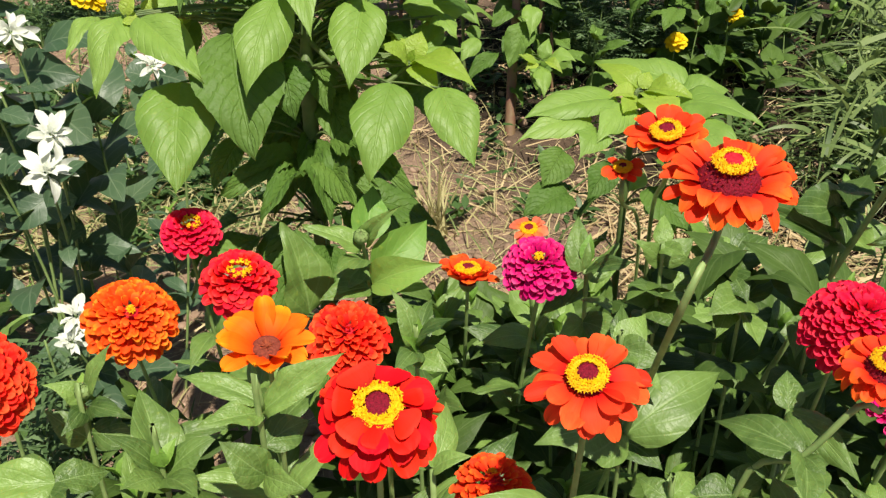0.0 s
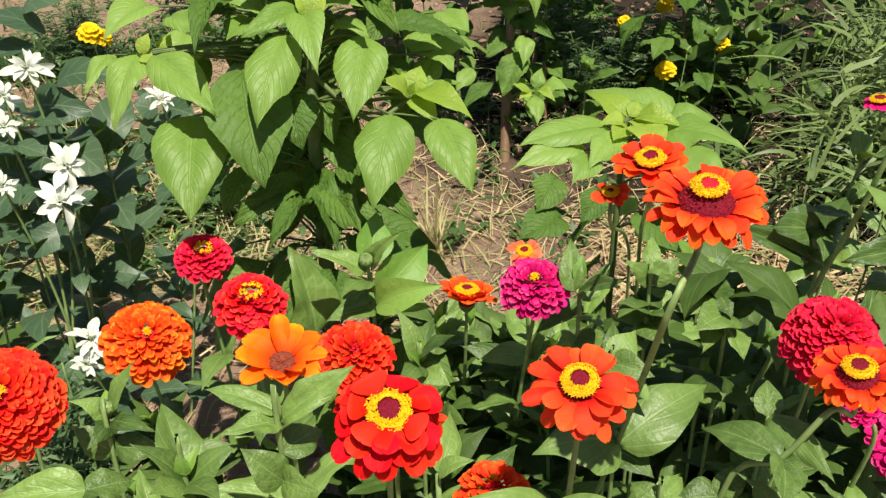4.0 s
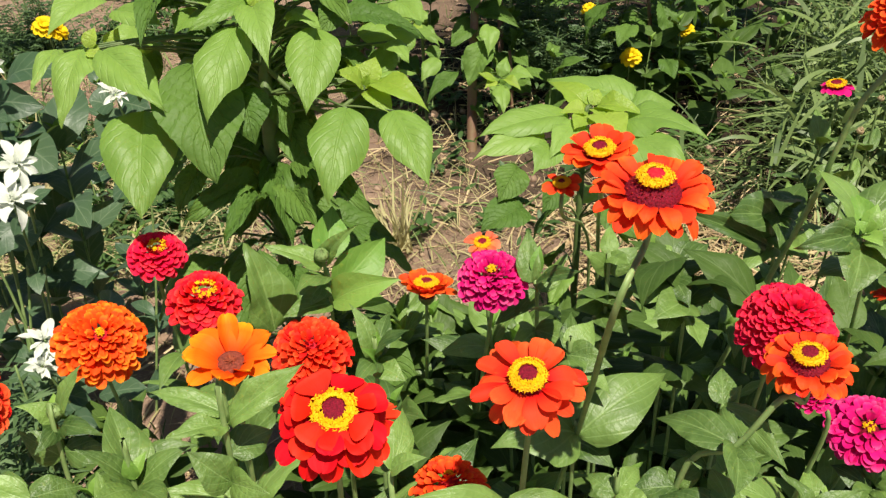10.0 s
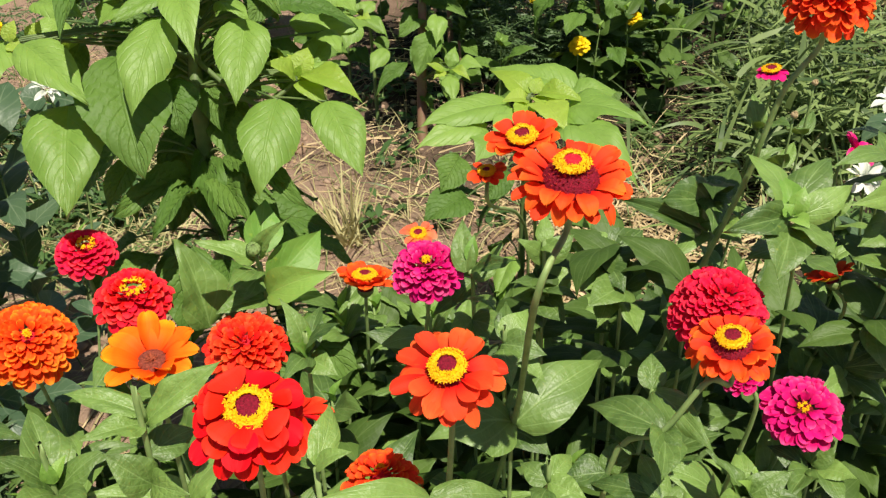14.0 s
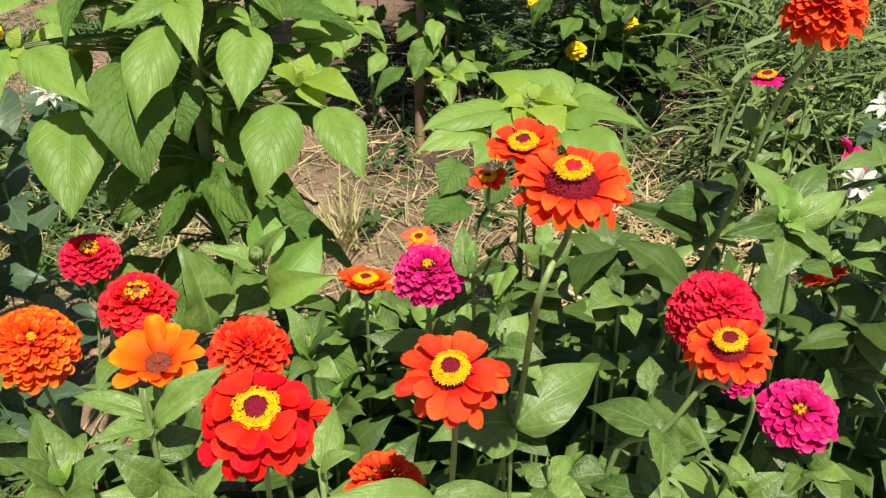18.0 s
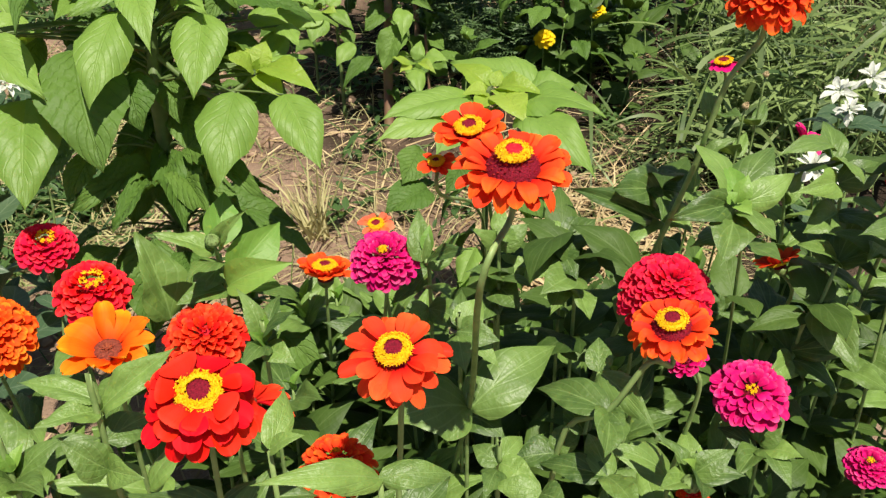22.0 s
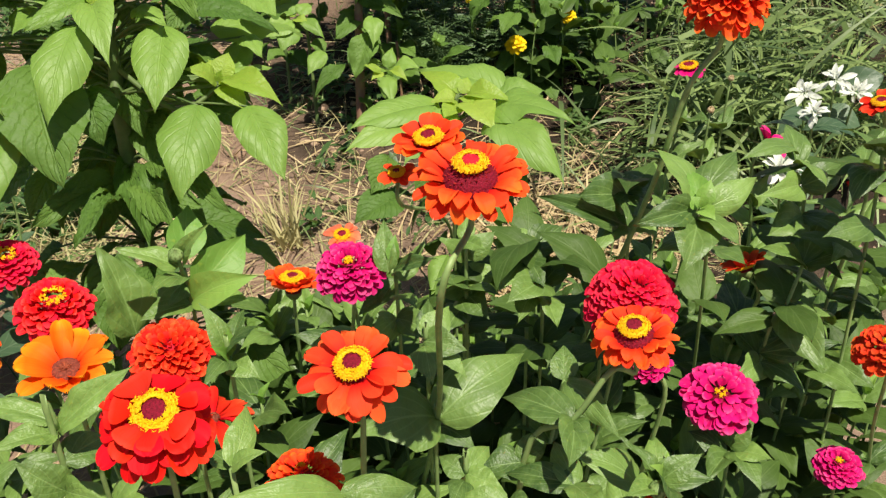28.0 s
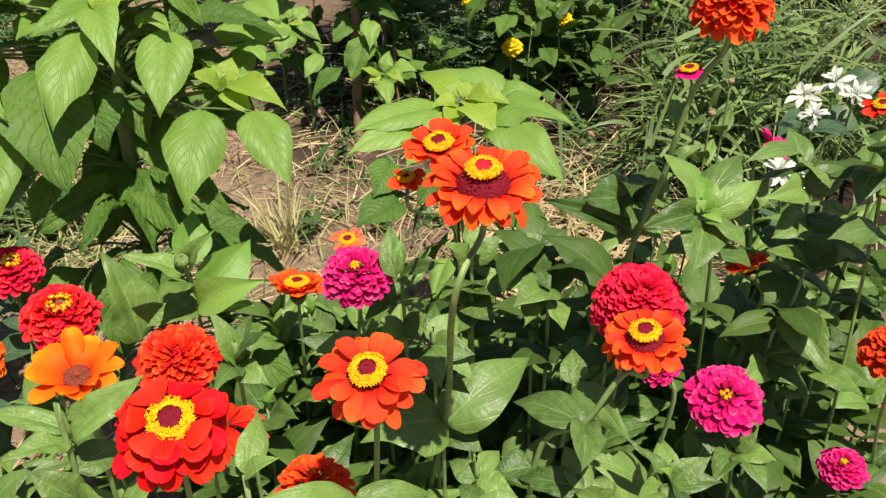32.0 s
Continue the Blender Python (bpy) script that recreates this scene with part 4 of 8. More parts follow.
plant, line = zinnia((-0.358, 0.546, 0.763), (0.319, -0.488, 0.812), 0.0600, "large scarlet full zinnia at the bed edge", pairs=4, size=0.085, seed=13, neck=0.0022)
double_flower(plant, (-0.358, 0.546, 0.763), (0.319, -0.488, 0.812), 0.0600, "scarlet", seed=13, height=0.62, petals=290, petal_len=0.36, eye=0.16, size=1.05, loose=4, rolled=0.15)
plant, line = zinnia((0.139, 0.795, 0.685), (-0.077, -0.328, 0.941), 0.0439, "magenta full zinnia with a small orange eye", pairs=4, size=0.085, seed=14, neck=0.0022)
double_flower(plant, (0.139, 0.795, 0.685), (-0.077, -0.328, 0.941), 0.0439, "magenta", seed=14, height=0.58, eye=0.2, petals=150)
plant, line = zinnia((0.138, 0.869, 0.690), (-0.055, -0.239, 0.969), 0.0230, "salmon-orange zinnia half hidden behind a magenta one", pairs=4, size=0.085, seed=15, neck=0.0022)
single_flower(plant, (0.138, 0.869, 0.690), (-0.055, -0.239, 0.969), 0.0230, "salmon", seed=15, count=14, disc=0.4, cone=0.2)
plant, line = zinnia((0.070, 0.922, 0.585), (0.04, 0.10, 0.99), 0.0400, "small orange zinnia, petals still raised", pairs=4, size=0.085, seed=16, neck=0.0022)
single_flower(plant, (0.070, 0.922, 0.585), (0.04, 0.10, 0.99), 0.0400, "orange", seed=16, count=12, rows=2, disc=0.36, cone=0.52, lift=44, step=8, wide=0.9, ray=1.1, loose=10)
plant, line = zinnia((0.060, 0.527, 0.636), (0.008, 0.092, 0.996), 0.0400, "low orange-red zinnia among the leaves", pairs=4, size=0.085, seed=17, neck=0.0022)
double_flower(plant, (0.060, 0.527, 0.636), (0.008, 0.092, 0.996), 0.0400, "orange", seed=17, height=0.6, petals=130)
plant, line = zinnia((0.432, 0.665, 0.681), (-0.091, -0.438, 0.894), 0.0635, "large crimson dome-shaped zinnia", pairs=4, size=0.085, seed=18, neck=0.0022)
double_flower(plant, (0.432, 0.665, 0.681), (-0.091, -0.438, 0.894), 0.0635, "rose", seed=18, height=0.82, petals=295, petal_len=0.34, eye=0, size=0.95, high=60, low=-30)
plant, line = zinnia((0.350, 0.482, 0.787), (-0.16, -0.10, 0.98), 0.0385, "orange zinnia with a dark cone and yellow ring", foot=(0.230, 0.470, 0), pairs=0, size=0.085, seed=19, neck=0.0024, bend=[(0.261, 0.496, 0.648), (0.299, 0.477, 0.710), (0.328, 0.472, 0.764)])
leaf(plant, "zinnia", (0.299, 0.477, 0.710), (0.276, 0.418, 0.716), 0.031, -8)
leaf(plant, "zinnia", (0.299, 0.477, 0.710), (0.249, 0.540, 0.685), 0.042, 6)
leaf(plant, "zinnia", (0.299, 0.477, 0.710), (0.306, 0.447, 0.716), 0.018, 10)
leaf(plant, "zinnia", (0.309, 0.531, 0.708), (0.331, 0.445, 0.715), 0.033, 12)
leaf(plant, "zinnia", (0.309, 0.531, 0.708), (0.318, 0.566, 0.721), 0.024, -10)
leaf(plant, "zinnia", (0.261, 0.496, 0.648), (0.221, 0.495, 0.643), 0.034, 10)
leaf(plant, "zinnia", (0.261, 0.496, 0.648), (0.288, 0.519, 0.669), 0.028, -12)
leaf(plant, "zinnia", (0.283, 0.485, 0.678), (0.271, 0.519, 0.690), 0.024, 8)
leaf(plant, "zinnia", (0.292, 0.447, 0.662), (0.238, 0.483, 0.646), 0.031, 5)
leaf(plant, "zinnia", (0.292, 0.447, 0.662), (0.300, 0.394, 0.676), 0.033, -9)
leaf(plant, "zinnia", (0.292, 0.447, 0.662), (0.286, 0.499, 0.665), 0.028, 9)
leaf(plant, "zinnia", (0.234, 0.453, 0.646), (0.197, 0.478, 0.644), 0.028, -6)
leaf(plant, "zinnia", (0.234, 0.453, 0.646), (0.253, 0.429, 0.659), 0.029, 8)
stalk("side_stem", [(0.281, 0.482, 0.681), (0.309, 0.531, 0.708)], 0.002, 0.002, M["stem"], plant, 6)
single_flower(plant, (0.350, 0.482, 0.787), (-0.16, -0.10, 0.98), 0.0385, "orange", seed=19, count=19, rows=2, disc=0.31, cone=0.40, lift=-2, step=20, foot=0.48, wide=0.95, cap="maroon", curled="lip", rolled=0.35, loose=16, ray=0.95, floret=0.068)
plant, line = zinnia((0.395, 0.530, 0.707), (-0.412, 0.118, 0.904), 0.0235, "magenta zinnia hidden under an orange one", pairs=4, size=0.085, seed=20, neck=0.0022)
double_flower(plant, (0.395, 0.530, 0.707), (-0.412, 0.118, 0.904), 0.0205, "magenta", seed=20, height=0.4, petals=60)
plant, line = zinnia((0.583, 0.697, 0.488), (-0.146, -0.344, 0.928), 0.0495, "magenta zinnia with curled petals and orange eye", pairs=4, size=0.085, seed=21, neck=0.0022)
double_flower(plant, (0.583, 0.697, 0.488), (-0.146, -0.344, 0.928), 0.0495, "magenta", seed=21, height=0.34, petals=90, eye=0.24, petal_len=0.52, low=-14, high=48, size=0.88, hollow=-0.5, loose=9)
plant, line = zinnia((0.717, 0.618, 0.412), (-0.202, -0.135, 0.970), 0.0330, "magenta full zinnia low among leaves", pairs=4, size=0.085, seed=22, neck=0.0022)
double_flower(plant, (0.717, 0.618, 0.412), (-0.202, -0.135, 0.970), 0.0330, "magenta", seed=22, height=0.55, eye=0.2, petals=110)
plant, line = zinnia((0.402, 0.487, 0.570), (-0.086, 0.072, 0.994), 0.0180, "small orange zinnia just opening", pairs=4, size=0.085, seed=23, neck=0.0022)
double_flower(plant, (0.402, 0.487, 0.570), (-0.086, 0.072, 0.994), 0.0180, "orange", seed=23, height=0.55, petals=60)
plant, line = zinnia((0.550, 0.766, 0.970), (-0.086, -0.214, 0.973), 0.0500, "large orange full zinnia on a tall stem", foot=(0.300, 0.860, 0), pairs=0, size=0.085, seed=24, neck=0.0030, bend=[(0.503, 0.796, 0.742), (0.512, 0.782, 0.816), (0.524, 0.772, 0.886)])
double_flower(plant, (0.550, 0.766, 0.970), (-0.086, -0.214, 0.973), 0.0500, "orange", seed=24, height=0.75, petals=190, low=-40, petal_len=0.42)
plant, line = zinnia((0.742, 1.194, 0.729), (-0.165, -0.018, 0.986), 0.0284, "small pink zinnia with orange eye", stop=0.62, pairs=6, size=0.085, seed=25, neck=0.0020)
single_flower(plant, (0.742, 1.194, 0.729), (-0.165, -0.018, 0.986), 0.0284, "magenta", seed=25, count=10, disc=0.5, cone=0.3, lift=-4)
plant, line = zinnia((0.809, 1.033, 0.658), (0.455, -0.175, 0.873), 0.0367, "magenta zinnia seen from its side", stop=0.62, pairs=7, size=0.085, seed=26, neck=0.0024)
single_flower(plant, (0.809, 1.033, 0.658), (0.455, -0.175, 0.873), 0.0367, "magenta", seed=26, count=12, disc=0.3, cone=0.2, lift=25)
plant, line = zinnia((0.665, 0.814, 0.593), (-0.249, 0.527, 0.813), 0.0347, "dark orange zinnia seen from its side", stop=0.62, pairs=7, size=0.085, seed=27, neck=0.0024)
single_flower(plant, (0.665, 0.814, 0.593), (-0.249, 0.527, 0.813), 0.0347, "flame", seed=27, count=12, disc=0.3, cone=0.2, lift=42)
plant, line = zinnia((0.857, 0.876, 0.782), (-0.263, 0.001, 0.965), 0.0297, "orange-red zinnia with orange eye", stop=0.62, pairs=7, size=0.085, seed=28, neck=0.0024)
single_flower(plant, (0.857, 0.876, 0.782), (-0.263, 0.001, 0.965), 0.0297, "scarlet", seed=28, count=12, disc=0.4, cone=0.3)
plant, line = zinnia((0.756, 0.751, 0.744), (-0.213, 0.060, 0.975), 0.0197, "small red zinnia among tall leaves", stop=0.62, pairs=7, size=0.085, seed=29, neck=0.0024)
single_flower(plant, (0.756, 0.751, 0.744), (-0.213, 0.060, 0.975), 0.0197, "scarlet", seed=29, count=12, disc=0.4, cone=0.3)
plant, line = zinnia((0.683, 0.563, 0.648), (-0.325, -0.091, 0.941), 0.0370, "rust-red full zinnia among green leaves", foot=(0.949, 0.789, 0), stop=0.30, pairs=3, size=0.085, seed=30, neck=0.0022)
double_flower(plant, (0.683, 0.563, 0.648), (-0.325, -0.091, 0.941), 0.0370, "flame", seed=30, height=0.55, petals=120)
plant, line = zinnia((-0.012, 0.560, 0.700), (0.34, 0.20, 0.92), 0.0420, "coral-red zinnia half hidden behind a red one", pairs=4, size=0.085, seed=31, neck=0.0022)
single_flower(plant, (-0.012, 0.560, 0.700), (0.34, 0.20, 0.92), 0.0420, "scarlet", seed=31, count=13, disc=0.2, cone=0.14, lift=10, wide=0.74, ring=False, disc_mat="brown_disc")


def dried_head(at, r, foot, words):
    """A zinnia past flowering: a thin stem with a shrivelled brown head of curled scales."""
    plant = empty("zinnia", foot, words, "flower", "zinnia plants")
    at, foot = Vector(at), Vector(foot)
    stem, line = stalk("stem", [foot, foot.lerp(at, 0.6) + Vector((0.01, 0, 0.02)), at], 0.0022, 0.0018, M["stem"], plant, 6)
    leaf_pairs(plant, line, 0.3, 0.75, 3, 0.08, 77)
    head = head_base(plant, at, (0.1, -0.4, 0.9), r, r * 0.5, r * 0.4, r * 0.5, "straw")
    chaff(head, r * 0.55, r * 0.2, r * 0.8, 5, "straw", 60)


dried_head((0.739, 1.101, 0.695), 0.011, (0.719, 1.151, 0), "zinnia with a shrivelled brown flower head")
dried_head((0.815, 1.186, 0.708), 0.010, (0.795, 1.236, 0), "zinnia with a shrivelled brown flower head")


# ---- amaranth ----
plant = empty("amaranth", (-0.129, 1.036, 0), "bushy green amaranth with large drooping leaves", "garden plant")
stem, line = stalk("stem", [(-0.129, 1.036, -0.01), (-0.124, 1.066, 0.725), (-0.121, 1.096, 0.853), (-0.112, 1.108, 0.992)], 0.014, 0.006, M["amaranth_stem"], plant)
petioled_leaf(plant, line, "amaranth", (-0.140, 1.015, 0.931), (-0.179, 0.913, 0.853), 0.071)
petioled_leaf(plant, line, "amaranth", (-0.045, 1.057, 0.911), (-0.063, 0.955, 0.836), 0.067)
petioled_leaf(plant, line, "amaranth", (-0.014, 0.966, 0.839), (-0.050, 0.865, 0.763), 0.080)
petioled_leaf(plant, line, "amaranth", (0.043, 0.998, 0.819), (0.077, 0.901, 0.757), 0.059)
petioled_leaf(plant, line, "amaranth", (-0.267, 1.015, 0.833), (-0.265, 0.887, 0.749), 0.089)
petioled_leaf(plant, line, "amaranth_old", (-0.201, 1.029, 0.884), (-0.181, 0.902, 0.779), 0.109)
petioled_leaf(plant, line, "amaranth_old", (-0.140, 1.000, 0.859), (-0.134, 0.948, 0.808), 0.064)
petioled_leaf(plant, line, "amaranth", (-0.305, 1.032, 0.907), (-0.223, 0.941, 0.858), 0.058)
petioled_leaf(plant, line, "amaranth", (-0.335, 1.066, 0.903), (-0.354, 0.971, 0.838), 0.058)
petioled_leaf(plant, line, "amaranth", (-0.384, 1.116, 0.885), (-0.405, 1.044, 0.859), 0.035)
petioled_leaf(plant, line, "amaranth", (-0.317, 1.095, 0.952), (-0.361, 1.023, 0.926), 0.063)
petioled_leaf(plant, line, "amaranth_old", (-0.228, 1.095, 0.961), (-0.233, 0.938, 0.931), 0.045)
petioled_leaf(plant, line, "amaranth", (-0.118, 1.026, 0.951), (-0.094, 0.937, 0.902), 0.053)
petioled_leaf(plant, line, "amaranth", (-0.123, 1.051, 0.953), (-0.190, 0.987, 0.939), 0.038)
petioled_leaf(plant, line, "amaranth", (-0.101, 1.078, 0.943), (-0.038, 1.026, 0.958), 0.041)
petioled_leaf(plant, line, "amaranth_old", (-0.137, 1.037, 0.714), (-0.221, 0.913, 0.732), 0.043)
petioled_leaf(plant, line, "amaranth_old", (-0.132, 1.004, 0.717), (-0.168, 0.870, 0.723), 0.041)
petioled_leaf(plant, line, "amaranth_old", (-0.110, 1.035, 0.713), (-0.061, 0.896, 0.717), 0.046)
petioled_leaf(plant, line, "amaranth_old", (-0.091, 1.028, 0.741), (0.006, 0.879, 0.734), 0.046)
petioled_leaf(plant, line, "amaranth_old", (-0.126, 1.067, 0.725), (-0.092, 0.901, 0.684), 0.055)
petioled_leaf(plant, line, "amaranth", (-0.274, 1.118, 0.957), (-0.192, 1.068, 0.976), 0.045)
petioled_leaf(plant, line, "amaranth_old", (-0.212, 1.169, 0.929), (-0.263, 1.034, 0.933), 0.046)
petioled_leaf(plant, line, "amaranth_old", (-0.050, 1.178, 0.920), (-0.005, 1.037, 0.920), 0.047)
petioled_leaf(plant, line, "amaranth", (-0.293, 1.086, 0.940), (-0.226, 1.021, 0.935), 0.042)
petioled_leaf(plant, line, "amaranth", (-0.195, 1.100, 0.932), (-0.217, 1.035, 0.919), 0.041)
petioled_leaf(plant, line, "amaranth", (-0.078, 1.090, 0.926), (-0.041, 1.025, 0.918), 0.038)
petioled_leaf(plant, line, "amaranth", (0.060, 1.167, 0.910), (0.093, 1.099, 0.897), 0.041)
petioled_leaf(plant, line, "amaranth", (0.048, 1.120, 0.869), (0.066, 1.055, 0.859), 0.035)
petioled_leaf(plant, line, "amaranth", (-0.176, 1.090, 0.956), (-0.180, 1.061, 1.005), 0.052)
petioled_leaf(plant, line, "amaranth", (-0.075, 1.087, 0.960), (-0.035, 1.051, 1.001), 0.052)
# inner leaves close to the stem, dark leaf colour standing for interior shade
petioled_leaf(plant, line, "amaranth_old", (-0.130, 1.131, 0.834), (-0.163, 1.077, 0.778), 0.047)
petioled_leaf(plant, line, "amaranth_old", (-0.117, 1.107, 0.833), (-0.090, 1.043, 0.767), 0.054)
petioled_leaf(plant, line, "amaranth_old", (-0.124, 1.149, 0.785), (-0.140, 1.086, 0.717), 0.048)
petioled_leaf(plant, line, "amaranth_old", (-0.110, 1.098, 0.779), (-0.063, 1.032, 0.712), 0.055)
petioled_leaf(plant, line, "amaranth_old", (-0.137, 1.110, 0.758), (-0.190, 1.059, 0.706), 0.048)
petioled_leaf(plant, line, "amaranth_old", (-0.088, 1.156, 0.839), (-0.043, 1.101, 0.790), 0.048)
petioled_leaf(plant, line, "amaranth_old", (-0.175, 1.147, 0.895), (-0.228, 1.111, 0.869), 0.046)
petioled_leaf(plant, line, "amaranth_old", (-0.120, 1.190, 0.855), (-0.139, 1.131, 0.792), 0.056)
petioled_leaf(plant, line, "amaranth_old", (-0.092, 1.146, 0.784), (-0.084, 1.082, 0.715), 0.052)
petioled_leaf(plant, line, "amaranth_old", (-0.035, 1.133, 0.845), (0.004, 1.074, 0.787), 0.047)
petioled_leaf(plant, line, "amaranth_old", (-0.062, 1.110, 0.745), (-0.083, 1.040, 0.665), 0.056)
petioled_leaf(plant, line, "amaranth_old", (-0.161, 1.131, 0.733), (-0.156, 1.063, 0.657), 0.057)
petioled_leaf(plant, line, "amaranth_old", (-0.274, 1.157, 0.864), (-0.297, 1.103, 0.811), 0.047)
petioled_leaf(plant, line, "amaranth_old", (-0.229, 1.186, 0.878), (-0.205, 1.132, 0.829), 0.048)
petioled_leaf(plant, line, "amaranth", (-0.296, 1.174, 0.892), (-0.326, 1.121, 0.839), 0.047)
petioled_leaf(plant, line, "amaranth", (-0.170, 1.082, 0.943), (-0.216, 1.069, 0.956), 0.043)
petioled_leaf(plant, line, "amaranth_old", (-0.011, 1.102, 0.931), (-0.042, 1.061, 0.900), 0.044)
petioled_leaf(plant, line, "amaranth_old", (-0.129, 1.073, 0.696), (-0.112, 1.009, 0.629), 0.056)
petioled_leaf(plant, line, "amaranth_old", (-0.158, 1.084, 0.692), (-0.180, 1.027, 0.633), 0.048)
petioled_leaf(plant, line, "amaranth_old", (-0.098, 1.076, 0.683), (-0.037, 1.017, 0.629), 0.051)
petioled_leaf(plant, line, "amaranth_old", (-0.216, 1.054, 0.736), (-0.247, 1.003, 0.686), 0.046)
# side shoot with young leaves
stalk("side_shoot", [line[-6], (-0.047, 1.035, 0.808), (0.008, 1.047, 0.830)], 0.004, 0.003, M["amaranth_stem"], plant, 6)
petioled_leaf(plant, line, "amaranth_young", (0.007, 1.049, 0.835), (-0.029, 1.035, 0.860), 0.034)
petioled_leaf(plant, line, "amaranth_young", (0.011, 1.054, 0.835), (0.030, 1.080, 0.861), 0.032)
petioled_leaf(plant, line, "amaranth_young", (0.006, 1.055, 0.837), (-0.010, 1.088, 0.856), 0.026)
petioled_leaf(plant, line, "amaranth_young", (0.016, 1.049, 0.835), (0.088, 0.979, 0.823), 0.045, face=(0.05, -0.25, 1.0))
petioled_leaf(plant, line, "amaranth", (0.020, 1.060, 0.836), (0.080, 1.080, 0.834), 0.034, face=(0.05, -0.25, 1.0))
petioled_leaf(plant, line, "amaranth_young", (0.013, 1.043, 0.832), (0.044, 0.997, 0.811), 0.035)
petioled_leaf(plant, line, "amaranth", (0.026, 1.091, 0.832), (0.054, 1.143, 0.863), 0.039)
petioled_leaf(plant, line, "amaranth_young", (0.009, 1.047, 0.835), (0.016, 1.045, 0.853), 0.012)
petioled_leaf(plant, line, "amaranth_young", (0.010, 1.045, 0.834), (0.029, 1.032, 0.845), 0.013)
# young leaves at the head
petioled_leaf(plant, line, "amaranth_young", (-0.326, 1.045, 0.907), (-0.313, 1.057, 0.928), 0.021)
petioled_leaf(plant, line, "amaranth_young", (-0.326, 1.044, 0.905), (-0.308, 1.038, 0.897), 0.021)
petioled_leaf(plant, line, "amaranth_young", (-0.110, 1.036, 0.950), (-0.128, 1.050, 0.971), 0.028)
petioled_leaf(plant, line, "amaranth_young", (-0.108, 1.036, 0.950), (-0.086, 1.045, 0.967), 0.028)
petioled_leaf(plant, line, "amaranth_young", (-0.309, 1.073, 0.897), (-0.296, 1.085, 0.919), 0.022)
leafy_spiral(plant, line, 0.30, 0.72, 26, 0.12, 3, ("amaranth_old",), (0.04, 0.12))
# level leaves above view, added to keep the sun off the stem
leaf(plant, "amaranth", (-0.10, 1.09, 1.03), (-0.19, 1.03, 1.02), 0.085, 0, (0, 0, 1))
leaf(plant, "amaranth", (-0.10, 1.09, 1.02), (-0.06, 1.00, 1.02), 0.085, 0, (0, 0, 1))
leaf(plant, "amaranth", (-0.09, 1.09, 1.04), (0.00, 1.06, 1.04), 0.080, 0, (0, 0, 1))
leafy_spiral(plant, line, 0.70, 0.97, 30, 0.13, 8, ("amaranth", "amaranth_old", "amaranth_old"), (0.05, 0.15), 0.0)
# crown of the plant over its stem, unseen and added to shade it
crown_stem, crown_line = stalk("upper_stem", [(-0.112, 1.108, 0.985), (-0.105, 1.112, 1.07), (-0.10, 1.11, 1.14)], 0.006, 0.004, M["amaranth_stem"], plant)
for k in range(14):
    turn = 0.15 + 2.84 * ((k * 0.618) % 1.0)
    out = Vector((math.cos(turn), math.sin(turn), 0))
    base = Vector((-0.11, 1.11, 1.03 + 0.007 * k)) + out * (0.03 + 0.02 * (k % 3))
    petioled_leaf(plant, crown_line, "amaranth", base, base + out * 0.12 + Vector((0, 0, 0.02 - 0.02 * (k % 2))), 0.075, 0.0, 0.0, (out.x * 0.3, out.y * 0.3, 1))
plant = empty("amaranth", (0.375, 1.328, 0), "young pale green amaranth with a flat leafy top", "garden plant")
stem, line = stalk("stem", [(0.375, 1.328, -0.01), (0.391, 1.374, 0.515), (0.394, 1.383, 0.629)], 0.008, 0.004, M["amaranth_stem"], plant)
petioled_leaf(plant, line, "amaranth_young", (0.400, 1.401, 0.635), (0.345, 1.466, 0.661), 0.059, face=(0.0, -0.30, 1.0))
petioled_leaf(plant, line, "amaranth_young", (0.416, 1.397, 0.635), (0.493, 1.344, 0.635), 0.048, face=(0.0, -0.30, 1.0))
petioled_leaf(plant, line, "amaranth_young", (0.409, 1.401, 0.640), (0.431, 1.426, 0.659), 0.027)
petioled_leaf(plant, line, "amaranth_young", (0.404, 1.402, 0.639), (0.405, 1.441, 0.654), 0.025)
petioled_leaf(plant, line, "amaranth_young", (0.415, 1.376, 0.637), (0.431, 1.274, 0.619), 0.066, face=(0.0, -0.30, 1.0))
petioled_leaf(plant, line, "amaranth_young", (0.393, 1.381, 0.636), (0.347, 1.380, 0.638), 0.041, face=(0.0, -0.30, 1.0))
petioled_leaf(plant, line, "amaranth_young", (0.399, 1.378, 0.633), (0.361, 1.317, 0.629), 0.041)
petioled_leaf(plant, line, "amaranth_young", (0.409, 1.388, 0.639), (0.415, 1.340, 0.634), 0.027)
petioled_leaf(plant, line, "amaranth", (0.366, 1.399, 0.624), (0.186, 1.323, 0.622), 0.083, face=(0.05, -0.25, 1.0))
petioled_leaf(plant, line, "amaranth", (0.314, 1.354, 0.600), (0.174, 1.289, 0.594), 0.065, face=(0.05, -0.25, 1.0))
petioled_leaf(plant, line, "amaranth", (0.501, 1.432, 0.621), (0.358, 1.548, 0.637), 0.099, face=(0.05, -0.25, 1.0))
petioled_leaf(plant, line, "amaranth", (0.448, 1.365, 0.615), (0.583, 1.277, 0.616), 0.102, face=(0.05, -0.25, 1.0))
petioled_leaf(plant, line, "amaranth", (0.483, 1.424, 0.617), (0.578, 1.430, 0.618), 0.082, face=(0.05, -0.25, 1.0))
petioled_leaf(plant, line, "amaranth", (0.440, 1.332, 0.612), (0.528, 1.155, 0.568), 0.103, face=(0.05, -0.25, 1.0))
